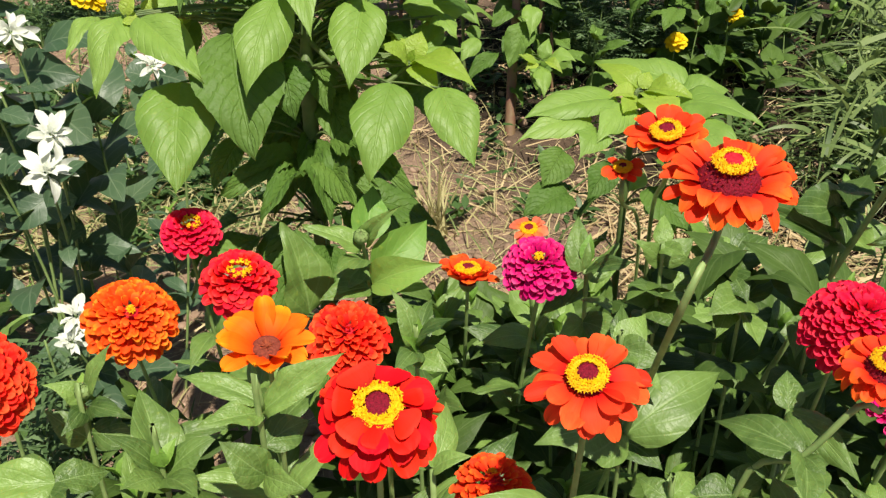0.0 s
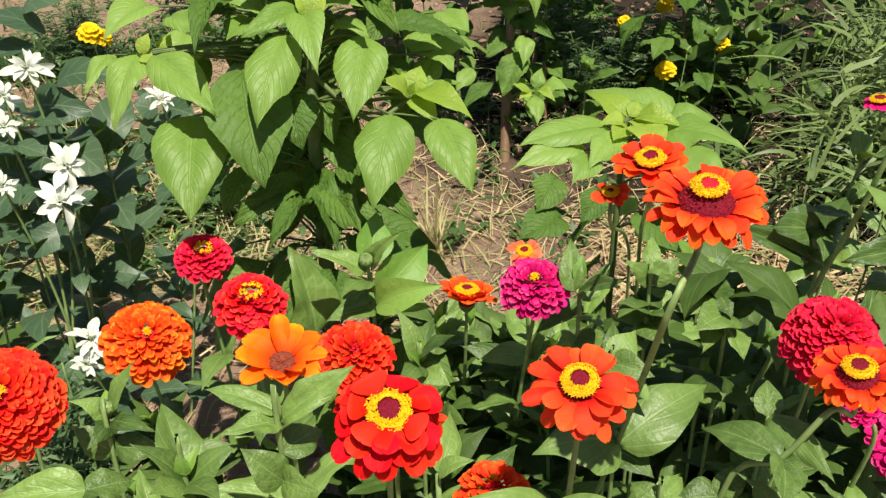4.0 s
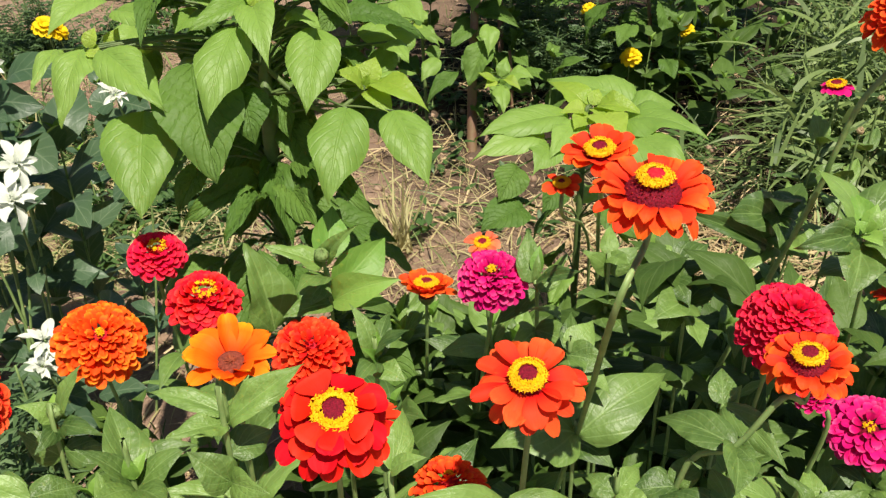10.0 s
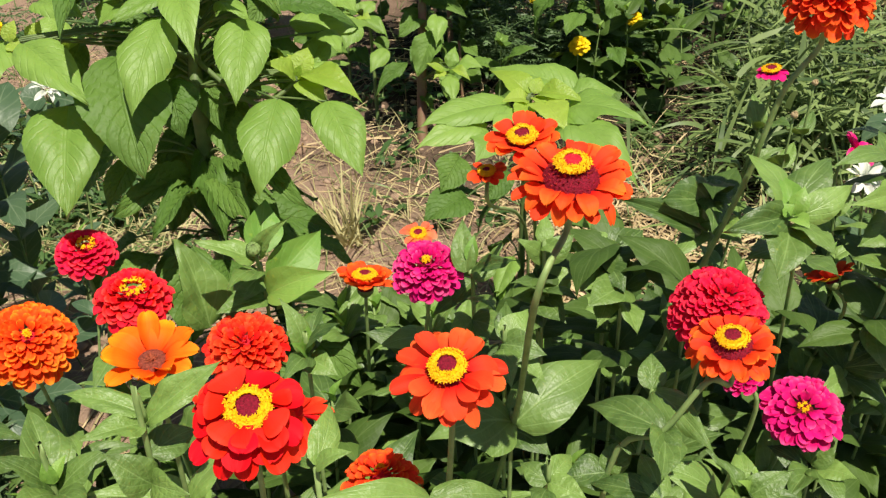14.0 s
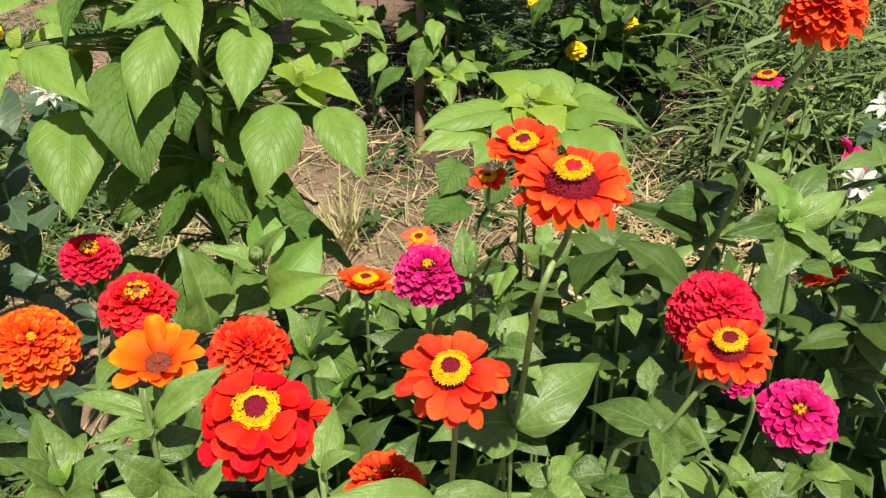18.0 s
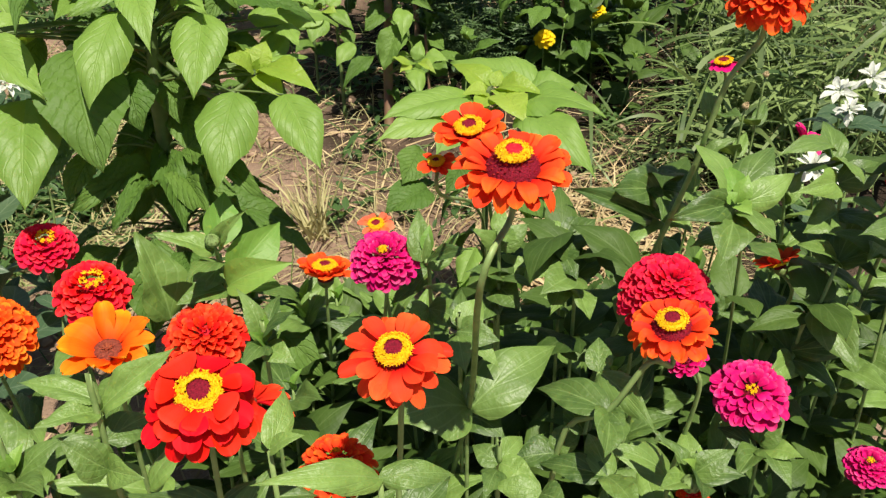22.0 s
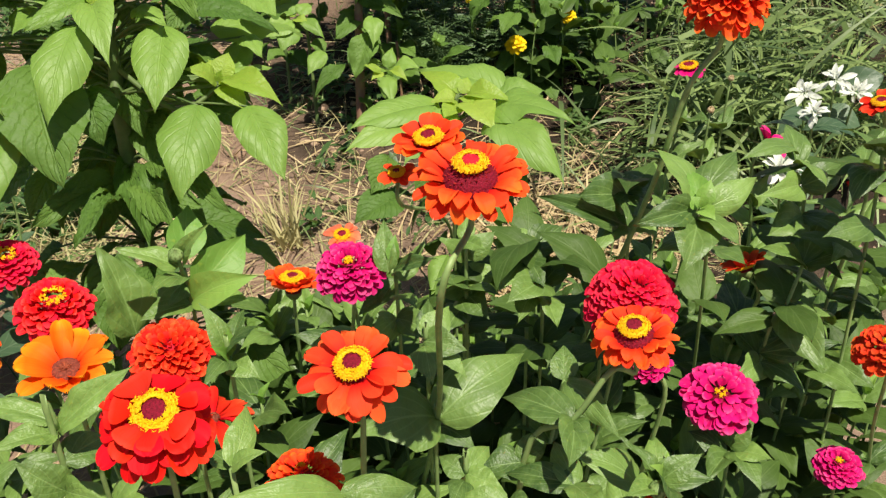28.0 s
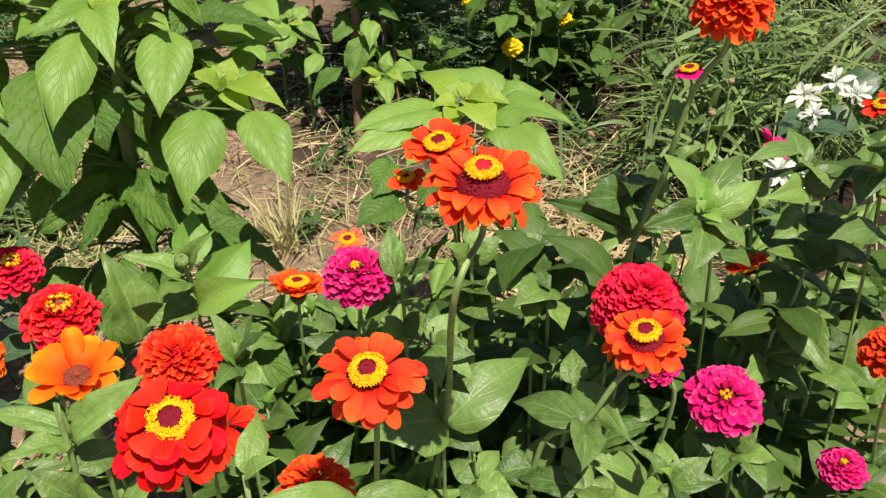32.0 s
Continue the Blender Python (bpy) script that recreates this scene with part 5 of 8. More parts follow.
petioled_leaf(plant, line, "amaranth", (0.385, 1.372, 0.622), (0.300, 1.278, 0.601), 0.070, face=(0.05, -0.25, 1.0))
petioled_leaf(plant, line, "amaranth_old", (0.258, 1.296, 0.579), (0.216, 1.237, 0.543), 0.068)
petioled_leaf(plant, line, "amaranth_old", (0.260, 1.246, 0.527), (0.182, 1.197, 0.508), 0.080)
petioled_leaf(plant, line, "amaranth", (0.319, 1.320, 0.601), (0.276, 1.250, 0.583), 0.058)
petioled_leaf(plant, line, "amaranth_old", (0.333, 1.274, 0.559), (0.287, 1.219, 0.527), 0.058)
petioled_leaf(plant, line, "amaranth_old", (0.432, 1.310, 0.562), (0.474, 1.202, 0.533), 0.079)
petioled_leaf(plant, line, "amaranth_old", (0.406, 1.289, 0.508), (0.450, 1.197, 0.472), 0.080)
leafy_spiral(plant, line, 0.15, 0.50, 14, 0.10, 5, ("amaranth", "amaranth_old"), (0.04, 0.10))


# ---- leafy zinnia shoots ----
# zinnia still in bud
plant = empty("zinnia", (-0.056, 0.876, 0), "zinnia with a closed green bud and broad pale leaves", "plant", "leafy zinnia plants")
stem, line = stalk("stem", [(-0.056, 0.876, -0.01), (-0.052, 0.857, 0.617), (-0.053, 0.845, 0.675), (-0.054, 0.838, 0.703)], 0.0024, 0.0024, M["stem"], plant)
flower_bud(plant, (-0.055, 0.833, 0.714), (0.067, -0.481, 0.874), 0.0085)
leaf(plant, "zinnia", (-0.055, 0.835, 0.698), (-0.119, 0.835, 0.731), 0.029, 7)
leaf(plant, "zinnia_young", (-0.052, 0.855, 0.692), (-0.044, 0.914, 0.734), 0.046, 14)
leaf(plant, "zinnia", (-0.048, 0.847, 0.699), (-0.008, 0.823, 0.760), 0.022, 17)
leaf(plant, "zinnia", (-0.052, 0.836, 0.680), (-0.089, 0.788, 0.694), 0.037, 25)
leaf(plant, "zinnia_young", (-0.046, 0.830, 0.651), (0.035, 0.806, 0.695), 0.048, 13)
leaf(plant, "zinnia_young", (-0.043, 0.862, 0.646), (0.017, 0.918, 0.687), 0.061, 24)
leaf(plant, "zinnia", (-0.032, 0.847, 0.622), (0.023, 0.807, 0.658), 0.041, -26)
leaf(plant, "zinnia", (-0.051, 0.870, 0.659), (-0.085, 0.826, 0.640), 0.042, -2)
leaf(plant, "zinnia", (-0.127, 0.867, 0.588), (-0.148, 0.899, 0.699), 0.066, 25)
leaf(plant, "zinnia", (-0.052, 0.845, 0.637), (-0.105, 0.807, 0.647), 0.034, 8)
# leaves on the tall stem
plant = empty("zinnia", (0.208, 0.664, 0), "tall zinnia with a pair of broad leaves", "plant", "leafy zinnia plants")
stem, line = stalk("stem", [(0.208, 0.664, -0.01), (0.207, 0.647, 0.546), (0.209, 0.643, 0.579)], 0.0024, 0.0024, M["stem"], plant)
leaf(plant, "zinnia", (0.209, 0.643, 0.579), (0.327, 0.696, 0.599), 0.067, -3, face=(0.100, -0.350, 0.900), variant=1)
leaf(plant, "zinnia", (0.209, 0.644, 0.580), (0.114, 0.634, 0.595), 0.074, -3, face=(0.100, -0.350, 0.900), variant=1)
leaf(plant, "zinnia", (0.216, 0.661, 0.550), (0.241, 0.621, 0.544), 0.043, -3, face=(0.100, -0.350, 0.900), variant=1)
# shoots among the flowers
plant = empty("zinnia", (-0.002, 0.669, 0), "zinnia shoot with pointed grey-green leaves", "plant", "leafy zinnia plants")
stem, line = stalk("stem", [(-0.002, 0.669, -0.01), (-0.000, 0.667, 0.651), (0.001, 0.667, 0.689)], 0.0024, 0.0024, M["stem"], plant)
leaf(plant, "zinnia", (-0.003, 0.667, 0.689), (-0.020, 0.697, 0.738), 0.028, 22)
leaf(plant, "zinnia", (0.001, 0.667, 0.689), (0.040, 0.647, 0.737), 0.024, -22)
leaf(plant, "zinnia", (0.001, 0.664, 0.684), (-0.025, 0.614, 0.697), 0.025, -2)
leaf(plant, "zinnia", (0.003, 0.674, 0.682), (0.017, 0.730, 0.699), 0.024, -14)
leaf(plant, "zinnia", (0.001, 0.662, 0.681), (0.031, 0.637, 0.681), 0.026, 2)
leaf(plant, "zinnia_young", (0.001, 0.667, 0.689), (0.003, 0.672, 0.717), 0.014, 4)
leaf(plant, "zinnia_young", (0.001, 0.665, 0.686), (-0.012, 0.649, 0.717), 0.014, -27)
plant = empty("zinnia", (0.194, 0.790, 0), "zinnia shoot with pointed grey-green leaves", "plant", "leafy zinnia plants")
stem, line = stalk("stem", [(0.194, 0.790, -0.01), (0.191, 0.786, 0.632), (0.185, 0.774, 0.689)], 0.0024, 0.0024, M["stem"], plant)
leaf(plant, "zinnia", (0.181, 0.776, 0.691), (0.182, 0.824, 0.733), 0.027, -16)
leaf(plant, "zinnia", (0.185, 0.774, 0.689), (0.231, 0.736, 0.727), 0.021, -12)
leaf(plant, "zinnia", (0.192, 0.778, 0.677), (0.230, 0.815, 0.702), 0.024, 23)
leaf(plant, "zinnia", (0.196, 0.820, 0.649), (0.168, 0.798, 0.629), 0.025, 15)
leaf(plant, "zinnia", (0.186, 0.761, 0.666), (0.206, 0.710, 0.681), 0.028, -19)
leaf(plant, "zinnia", (0.195, 0.831, 0.629), (0.145, 0.802, 0.615), 0.030, 17)
leaf(plant, "zinnia_young", (0.188, 0.780, 0.700), (0.196, 0.796, 0.727), 0.017, -20)
leaf(plant, "zinnia", (0.185, 0.764, 0.632), (0.234, 0.715, 0.633), 0.039, 7)
leaf(plant, "zinnia", (0.185, 0.764, 0.632), (0.136, 0.714, 0.642), 0.039, -21)
plant = empty("zinnia", (0.283, 0.807, 0), "zinnia shoot with pointed grey-green leaves", "plant", "leafy zinnia plants")
stem, line = stalk("stem", [(0.283, 0.807, -0.01), (0.279, 0.804, 0.629), (0.281, 0.818, 0.693)], 0.0024, 0.0024, M["stem"], plant)
leaf(plant, "zinnia", (0.279, 0.804, 0.629), (0.314, 0.765, 0.645), 0.030, -28)
leaf(plant, "zinnia", (0.282, 0.816, 0.670), (0.318, 0.831, 0.698), 0.031, 21)
leaf(plant, "zinnia", (0.282, 0.816, 0.670), (0.246, 0.808, 0.713), 0.029, -16)
leaf(plant, "zinnia", (0.281, 0.818, 0.693), (0.295, 0.852, 0.711), 0.024, -16)
leaf(plant, "zinnia", (0.279, 0.804, 0.629), (0.233, 0.781, 0.665), 0.030, 27)
leaf(plant, "zinnia", (0.281, 0.818, 0.693), (0.294, 0.777, 0.702), 0.025, 21)
plant = empty("zinnia", (-0.120, 0.474, 0), "zinnia shoot with pointed grey-green leaves", "plant", "leafy zinnia plants")
stem, line = stalk("stem", [(-0.120, 0.474, -0.01), (-0.116, 0.478, 0.753), (-0.114, 0.484, 0.783)], 0.0024, 0.0024, M["stem"], plant)
leaf(plant, "zinnia", (-0.114, 0.483, 0.781), (-0.050, 0.494, 0.824), 0.025, -12)
leaf(plant, "zinnia", (-0.115, 0.486, 0.787), (-0.176, 0.507, 0.798), 0.021, 26)
leaf(plant, "zinnia", (-0.115, 0.483, 0.781), (-0.154, 0.457, 0.793), 0.024, 2)
leaf(plant, "zinnia", (-0.115, 0.478, 0.753), (-0.089, 0.517, 0.743), 0.033, 10)
leaf(plant, "zinnia", (-0.116, 0.466, 0.734), (-0.147, 0.465, 0.768), 0.029, -17)
leaf(plant, "zinnia", (-0.116, 0.466, 0.734), (-0.082, 0.440, 0.751), 0.029, 25)
leaf(plant, "zinnia", (-0.115, 0.480, 0.775), (-0.141, 0.526, 0.754), 0.018, 11)
plant = empty("zinnia", (-0.216, 0.518, 0), "zinnia shoot with pointed grey-green leaves", "plant", "leafy zinnia plants")
stem, line = stalk("stem", [(-0.216, 0.518, -0.01), (-0.209, 0.514, 0.688), (-0.208, 0.514, 0.708)], 0.0024, 0.0024, M["stem"], plant)
leaf(plant, "zinnia", (-0.209, 0.516, 0.692), (-0.241, 0.583, 0.723), 0.039, 26)
leaf(plant, "zinnia", (-0.209, 0.514, 0.688), (-0.245, 0.503, 0.744), 0.030, 22)
leaf(plant, "zinnia", (-0.207, 0.514, 0.688), (-0.162, 0.531, 0.721), 0.028, -11)
leaf(plant, "zinnia", (-0.207, 0.506, 0.695), (-0.221, 0.465, 0.723), 0.031, -8)
leaf(plant, "zinnia", (-0.204, 0.506, 0.695), (-0.167, 0.461, 0.719), 0.028, -19)
leaf(plant, "zinnia_young", (-0.206, 0.511, 0.703), (-0.198, 0.530, 0.717), 0.015, -20)
leaf(plant, "zinnia_young", (-0.206, 0.511, 0.703), (-0.211, 0.514, 0.727), 0.014, -24)
plant = empty("zinnia", (-0.312, 0.582, 0), "zinnia shoot with pointed grey-green leaves", "plant", "leafy zinnia plants")
stem, line = stalk("stem", [(-0.312, 0.582, -0.01), (-0.306, 0.609, 0.645), (-0.307, 0.628, 0.676)], 0.0024, 0.0024, M["stem"], plant)
leaf(plant, "zinnia", (-0.304, 0.628, 0.676), (-0.273, 0.639, 0.737), 0.022, -11)
leaf(plant, "zinnia", (-0.307, 0.628, 0.676), (-0.337, 0.623, 0.704), 0.022, 6)
leaf(plant, "zinnia", (-0.307, 0.625, 0.671), (-0.318, 0.583, 0.678), 0.024, -28)
leaf(plant, "zinnia", (-0.304, 0.625, 0.671), (-0.254, 0.584, 0.686), 0.025, 10)
leaf(plant, "zinnia_young", (-0.306, 0.629, 0.678), (-0.318, 0.657, 0.685), 0.013, -9)
leaf(plant, "zinnia", (-0.306, 0.609, 0.645), (-0.341, 0.608, 0.679), 0.031, -11)
leaf(plant, "zinnia", (-0.303, 0.612, 0.650), (-0.253, 0.599, 0.651), 0.033, 18)
flower_bud(plant, (-0.305, 0.624, 0.690), (0.249, -0.150, 0.957), 0.008)
plant = empty("zinnia", (-0.305, 0.495, 0), "zinnia shoot with pointed grey-green leaves", "plant", "leafy zinnia plants")
stem, line = stalk("stem", [(-0.305, 0.495, -0.01), (-0.296, 0.493, 0.704)], 0.0024, 0.0024, M["stem"], plant)
leaf(plant, "zinnia", (-0.286, 0.495, 0.708), (-0.357, 0.488, 0.711), 0.035, -1)
leaf(plant, "zinnia", (-0.286, 0.495, 0.708), (-0.253, 0.519, 0.693), 0.029, -10)
leaf(plant, "zinnia", (-0.291, 0.495, 0.708), (-0.337, 0.544, 0.689), 0.024, -1)
leaf(plant, "zinnia", (-0.291, 0.493, 0.704), (-0.267, 0.458, 0.706), 0.028, 11)
plant = empty("zinnia", (-0.464, 0.724, 0), "zinnia shoot with pointed grey-green leaves", "plant", "leafy zinnia plants")
stem, line = stalk("stem", [(-0.464, 0.724, -0.01), (-0.454, 0.756, 0.605), (-0.444, 0.767, 0.645)], 0.0024, 0.0024, M["stem"], plant)
leaf(plant, "zinnia", (-0.452, 0.776, 0.639), (-0.411, 0.787, 0.662), 0.018, -25)
leaf(plant, "zinnia", (-0.449, 0.772, 0.633), (-0.490, 0.785, 0.651), 0.022, 27)
leaf(plant, "zinnia", (-0.450, 0.763, 0.616), (-0.399, 0.725, 0.635), 0.032, -27)
leaf(plant, "zinnia", (-0.451, 0.750, 0.594), (-0.470, 0.700, 0.607), 0.038, 14)
plant = empty("zinnia", (0.009, 0.461, 0), "zinnia shoot with pointed grey-green leaves", "plant", "leafy zinnia plants")
stem, line = stalk("stem", [(0.009, 0.461, -0.01), (0.008, 0.468, 0.727)], 0.0024, 0.0024, M["stem"], plant)
leaf(plant, "zinnia", (0.008, 0.469, 0.729), (0.025, 0.530, 0.736), 0.025, 19)
leaf(plant, "zinnia", (0.008, 0.468, 0.727), (0.038, 0.466, 0.745), 0.020, -27)
leaf(plant, "zinnia", (0.008, 0.475, 0.720), (-0.017, 0.516, 0.708), 0.019, 16)
plant = empty("zinnia", (0.093, 0.400, 0), "zinnia shoot with pointed grey-green leaves", "plant", "leafy zinnia plants")
stem, line = stalk("stem", [(0.093, 0.400, -0.01), (0.091, 0.397, 0.752)], 0.0024, 0.0024, M["stem"], plant)
leaf(plant, "zinnia", (0.091, 0.398, 0.753), (0.003, 0.378, 0.791), 0.026, -7)
leaf(plant, "zinnia", (0.091, 0.398, 0.753), (0.150, 0.409, 0.738), 0.024, 4)
plant = empty("zinnia", (-0.052, 0.501, 0), "zinnia shoot with pointed grey-green leaves", "plant", "leafy zinnia plants")
stem, line = stalk("stem", [(-0.052, 0.501, -0.01), (-0.045, 0.496, 0.634)], 0.0024, 0.0024, M["stem"], plant)
leaf(plant, "zinnia", (-0.043, 0.492, 0.646), (-0.119, 0.506, 0.669), 0.032, -27)
leaf(plant, "zinnia", (-0.043, 0.492, 0.647), (0.045, 0.496, 0.637), 0.033, -25)
flower_bud(plant, (0.392, 0.478, 0.599), (-0.122, -0.013, 0.992), 0.009)
plant = empty("zinnia", (0.405, 0.484, 0), "zinnia shoot with pointed grey-green leaves", "plant", "leafy zinnia plants")
stem, line = stalk("stem", [(0.405, 0.484, -0.01), (0.401, 0.490, 0.582)], 0.0024, 0.0024, M["stem"], plant)
leaf(plant, "zinnia", (0.400, 0.496, 0.592), (0.414, 0.548, 0.602), 0.026, -8)
leaf(plant, "zinnia", (0.403, 0.495, 0.592), (0.446, 0.502, 0.616), 0.029, 1)
leaf(plant, "zinnia", (0.400, 0.496, 0.592), (0.369, 0.525, 0.628), 0.023, 15)
leaf(plant, "zinnia", (0.402, 0.492, 0.587), (0.387, 0.441, 0.615), 0.028, -22)
leaf(plant, "zinnia_young", (0.403, 0.495, 0.592), (0.415, 0.508, 0.615), 0.017, 14)
leaf(plant, "zinnia_young", (0.402, 0.495, 0.592), (0.387, 0.493, 0.621), 0.016, 17)
leaf(plant, "zinnia", (0.401, 0.492, 0.587), (0.355, 0.468, 0.609), 0.027, 20)
plant = empty("zinnia", (0.602, 0.666, 0), "zinnia shoot with pointed grey-green leaves", "plant", "leafy zinnia plants")
stem, line = stalk("stem", [(0.602, 0.666, -0.01), (0.590, 0.663, 0.423)], 0.0024, 0.0024, M["stem"], plant)
leaf_pairs(plant, line, 0.18, 0.70, 3, 0.095, 916, "zinnia_old", 0.52, 8)
leaf(plant, "zinnia", (0.591, 0.667, 0.429), (0.627, 0.681, 0.462), 0.040, -26)
leaf(plant, "zinnia", (0.590, 0.663, 0.423), (0.531, 0.613, 0.439), 0.035, 25)
leaf(plant, "zinnia", (0.590, 0.663, 0.423), (0.625, 0.623, 0.445), 0.043, -23)
leaf(plant, "zinnia", (0.593, 0.663, 0.423), (0.590, 0.593, 0.426), 0.042, -9)
leaf(plant, "zinnia", (0.586, 0.664, 0.423), (0.539, 0.686, 0.442), 0.036, 6)
plant = empty("zinnia", (0.671, 0.740, 0), "zinnia shoot with pointed grey-green leaves", "plant", "leafy zinnia plants")
stem, line = stalk("stem", [(0.671, 0.740, -0.01), (0.665, 0.745, 0.492), (0.685, 0.746, 0.576), (0.708, 0.762, 0.627)], 0.0024, 0.0024, M["stem"], plant)
leaf_pairs(plant, line, 0.18, 0.70, 3, 0.095, 917, "zinnia_old", 0.52, 8)
leaf(plant, "zinnia", (0.684, 0.746, 0.576), (0.694, 0.661, 0.540), 0.055, 23)
leaf(plant, "zinnia", (0.684, 0.745, 0.574), (0.702, 0.828, 0.558), 0.038, -9)
leaf(plant, "zinnia", (0.661, 0.744, 0.508), (0.751, 0.711, 0.542), 0.038, 24)
leaf(plant, "zinnia", (0.663, 0.749, 0.499), (0.636, 0.816, 0.520), 0.034, 3)
leaf(plant, "zinnia", (0.663, 0.745, 0.492), (0.700, 0.686, 0.486), 0.044, -11)
leaf(plant, "zinnia", (0.665, 0.745, 0.492), (0.602, 0.710, 0.494), 0.037, -10)
leaf(plant, "zinnia", (0.713, 0.769, 0.622), (0.782, 0.750, 0.649), 0.036, -18)
leaf(plant, "zinnia", (0.712, 0.770, 0.622), (0.709, 0.851, 0.634), 0.040, -24)
leaf(plant, "zinnia", (0.714, 0.771, 0.625), (0.782, 0.830, 0.662), 0.044, -20)
leaf(plant, "zinnia", (0.713, 0.769, 0.622), (0.640, 0.753, 0.668), 0.033, 11)
plant = empty("zinnia", (0.715, 0.965, 0), "leafy zinnia with a pale rosette at its tip", "plant", "leafy zinnia plants")
stem, line = stalk("stem", [(0.715, 0.965, -0.01), (0.572, 0.762, 0.648), (0.519, 0.704, 0.767)], 0.0024, 0.0024, M["stem"], plant)
leaf_pairs(plant, line, 0.18, 0.42, 3, 0.095, 918, "zinnia_old", 0.52, 8)
leaf(plant, "zinnia", (0.520, 0.715, 0.765), (0.495, 0.792, 0.803), 0.054, 28)
leaf(plant, "zinnia", (0.526, 0.715, 0.767), (0.585, 0.772, 0.799), 0.047, -19)
leaf(plant, "zinnia", (0.514, 0.705, 0.767), (0.428, 0.671, 0.780), 0.035, -25)
leaf(plant, "zinnia", (0.523, 0.703, 0.767), (0.597, 0.722, 0.781), 0.038, 27)
leaf(plant, "zinnia", (0.516, 0.700, 0.759), (0.471, 0.626, 0.743), 0.049, 2)
leaf(plant, "zinnia", (0.523, 0.700, 0.762), (0.525, 0.630, 0.765), 0.036, -5)
leaf(plant, "zinnia_young", (0.520, 0.708, 0.772), (0.530, 0.753, 0.790), 0.025, -15)
leaf(plant, "zinnia_young", (0.521, 0.707, 0.771), (0.538, 0.717, 0.793), 0.022, 5)
leaf(plant, "zinnia_young", (0.516, 0.696, 0.772), (0.518, 0.671, 0.771), 0.021, 18)
leaf(plant, "zinnia_young", (0.513, 0.697, 0.772), (0.507, 0.706, 0.785), 0.021, -2)
leaf(plant, "zinnia_young", (0.511, 0.689, 0.778), (0.509, 0.690, 0.797), 0.016, -4)
leaf(plant, "zinnia", (0.539, 0.720, 0.703), (0.561, 0.662, 0.713), 0.051, -25)
leaf(plant, "zinnia", (0.539, 0.720, 0.703), (0.472, 0.687, 0.726), 0.051, 23)
plant = empty("zinnia", (0.535, 0.894, 0), "zinnia shoot with pointed grey-green leaves", "plant", "leafy zinnia plants")
stem, line = stalk("stem", [(0.535, 0.894, -0.01), (0.521, 0.879, 0.627), (0.505, 0.866, 0.714)], 0.0024, 0.0024, M["stem"], plant)
leaf_pairs(plant, line, 0.18, 0.70, 3, 0.095, 919, "zinnia_old", 0.52, 8)
leaf(plant, "zinnia", (0.502, 0.860, 0.704), (0.424, 0.823, 0.735), 0.052, -26)
leaf(plant, "zinnia", (0.504, 0.862, 0.707), (0.541, 0.881, 0.711), 0.036)
leaf(plant, "zinnia", (0.502, 0.860, 0.704), (0.508, 0.932, 0.705), 0.045, 19)
leaf(plant, "zinnia", (0.503, 0.856, 0.661), (0.374, 0.831, 0.733), 0.041, -21)
leaf(plant, "zinnia", (0.510, 0.863, 0.673), (0.516, 0.793, 0.679), 0.043, 13)
leaf(plant, "zinnia", (0.506, 0.855, 0.660), (0.445, 0.796, 0.662), 0.043, 25)
leaf(plant, "zinnia", (0.505, 0.860, 0.704), (0.473, 0.783, 0.707), 0.038, 7)
plant = empty("zinnia", (0.756, 0.822, 0), "zinnia shoot with pointed grey-green leaves", "plant", "leafy zinnia plants")
stem, line = stalk("stem", [(0.756, 0.822, -0.01), (0.737, 0.824, 0.663), (0.713, 0.819, 0.743)], 0.0024, 0.0024, M["stem"], plant)
leaf_pairs(plant, line, 0.18, 0.70, 3, 0.095, 920, "zinnia_old", 0.52, 8)
leaf(plant, "zinnia", (0.708, 0.828, 0.755), (0.611, 0.795, 0.767), 0.029, 16)
leaf(plant, "zinnia", (0.711, 0.820, 0.743), (0.716, 0.756, 0.739), 0.042, -22)
leaf(plant, "zinnia", (0.711, 0.820, 0.743), (0.727, 0.891, 0.764), 0.032, -4)
leaf(plant, "zinnia", (0.710, 0.805, 0.719), (0.630, 0.769, 0.732), 0.037, -20)
leaf(plant, "zinnia", (0.712, 0.804, 0.719), (0.784, 0.819, 0.726), 0.039, 19)
leaf(plant, "zinnia", (0.731, 0.816, 0.668), (0.663, 0.780, 0.665), 0.043, -11)
leaf(plant, "zinnia", (0.731, 0.816, 0.668), (0.761, 0.763, 0.669), 0.043, -3)
plant = empty("zinnia", (0.797, 0.728, 0), "zinnia shoot with pointed grey-green leaves", "plant", "leafy zinnia plants")
stem, line = stalk("stem", [(0.797, 0.728, -0.01), (0.763, 0.730, 0.712), (0.744, 0.732, 0.803)], 0.0024, 0.0024, M["stem"], plant)
leaf_pairs(plant, line, 0.18, 0.70, 3, 0.095, 921, "zinnia_old", 0.52, 8)
leaf(plant, "zinnia", (0.743, 0.728, 0.797), (0.733, 0.782, 0.803), 0.030, 28)
leaf(plant, "zinnia", (0.743, 0.728, 0.797), (0.805, 0.767, 0.802), 0.030, 20)
leaf(plant, "zinnia", (0.752, 0.734, 0.772), (0.691, 0.686, 0.753), 0.039, 27)
leaf(plant, "zinnia", (0.750, 0.724, 0.755), (0.764, 0.667, 0.747), 0.039, -3)
leaf(plant, "zinnia", (0.762, 0.723, 0.700), (0.673, 0.687, 0.711), 0.040, -1)
leaf(plant, "zinnia", (0.762, 0.723, 0.700), (0.760, 0.662, 0.698), 0.040, 13)
plant = empty("zinnia", (0.382, 0.810, 0), "zinnia shoot with pointed grey-green leaves", "plant", "leafy zinnia plants")
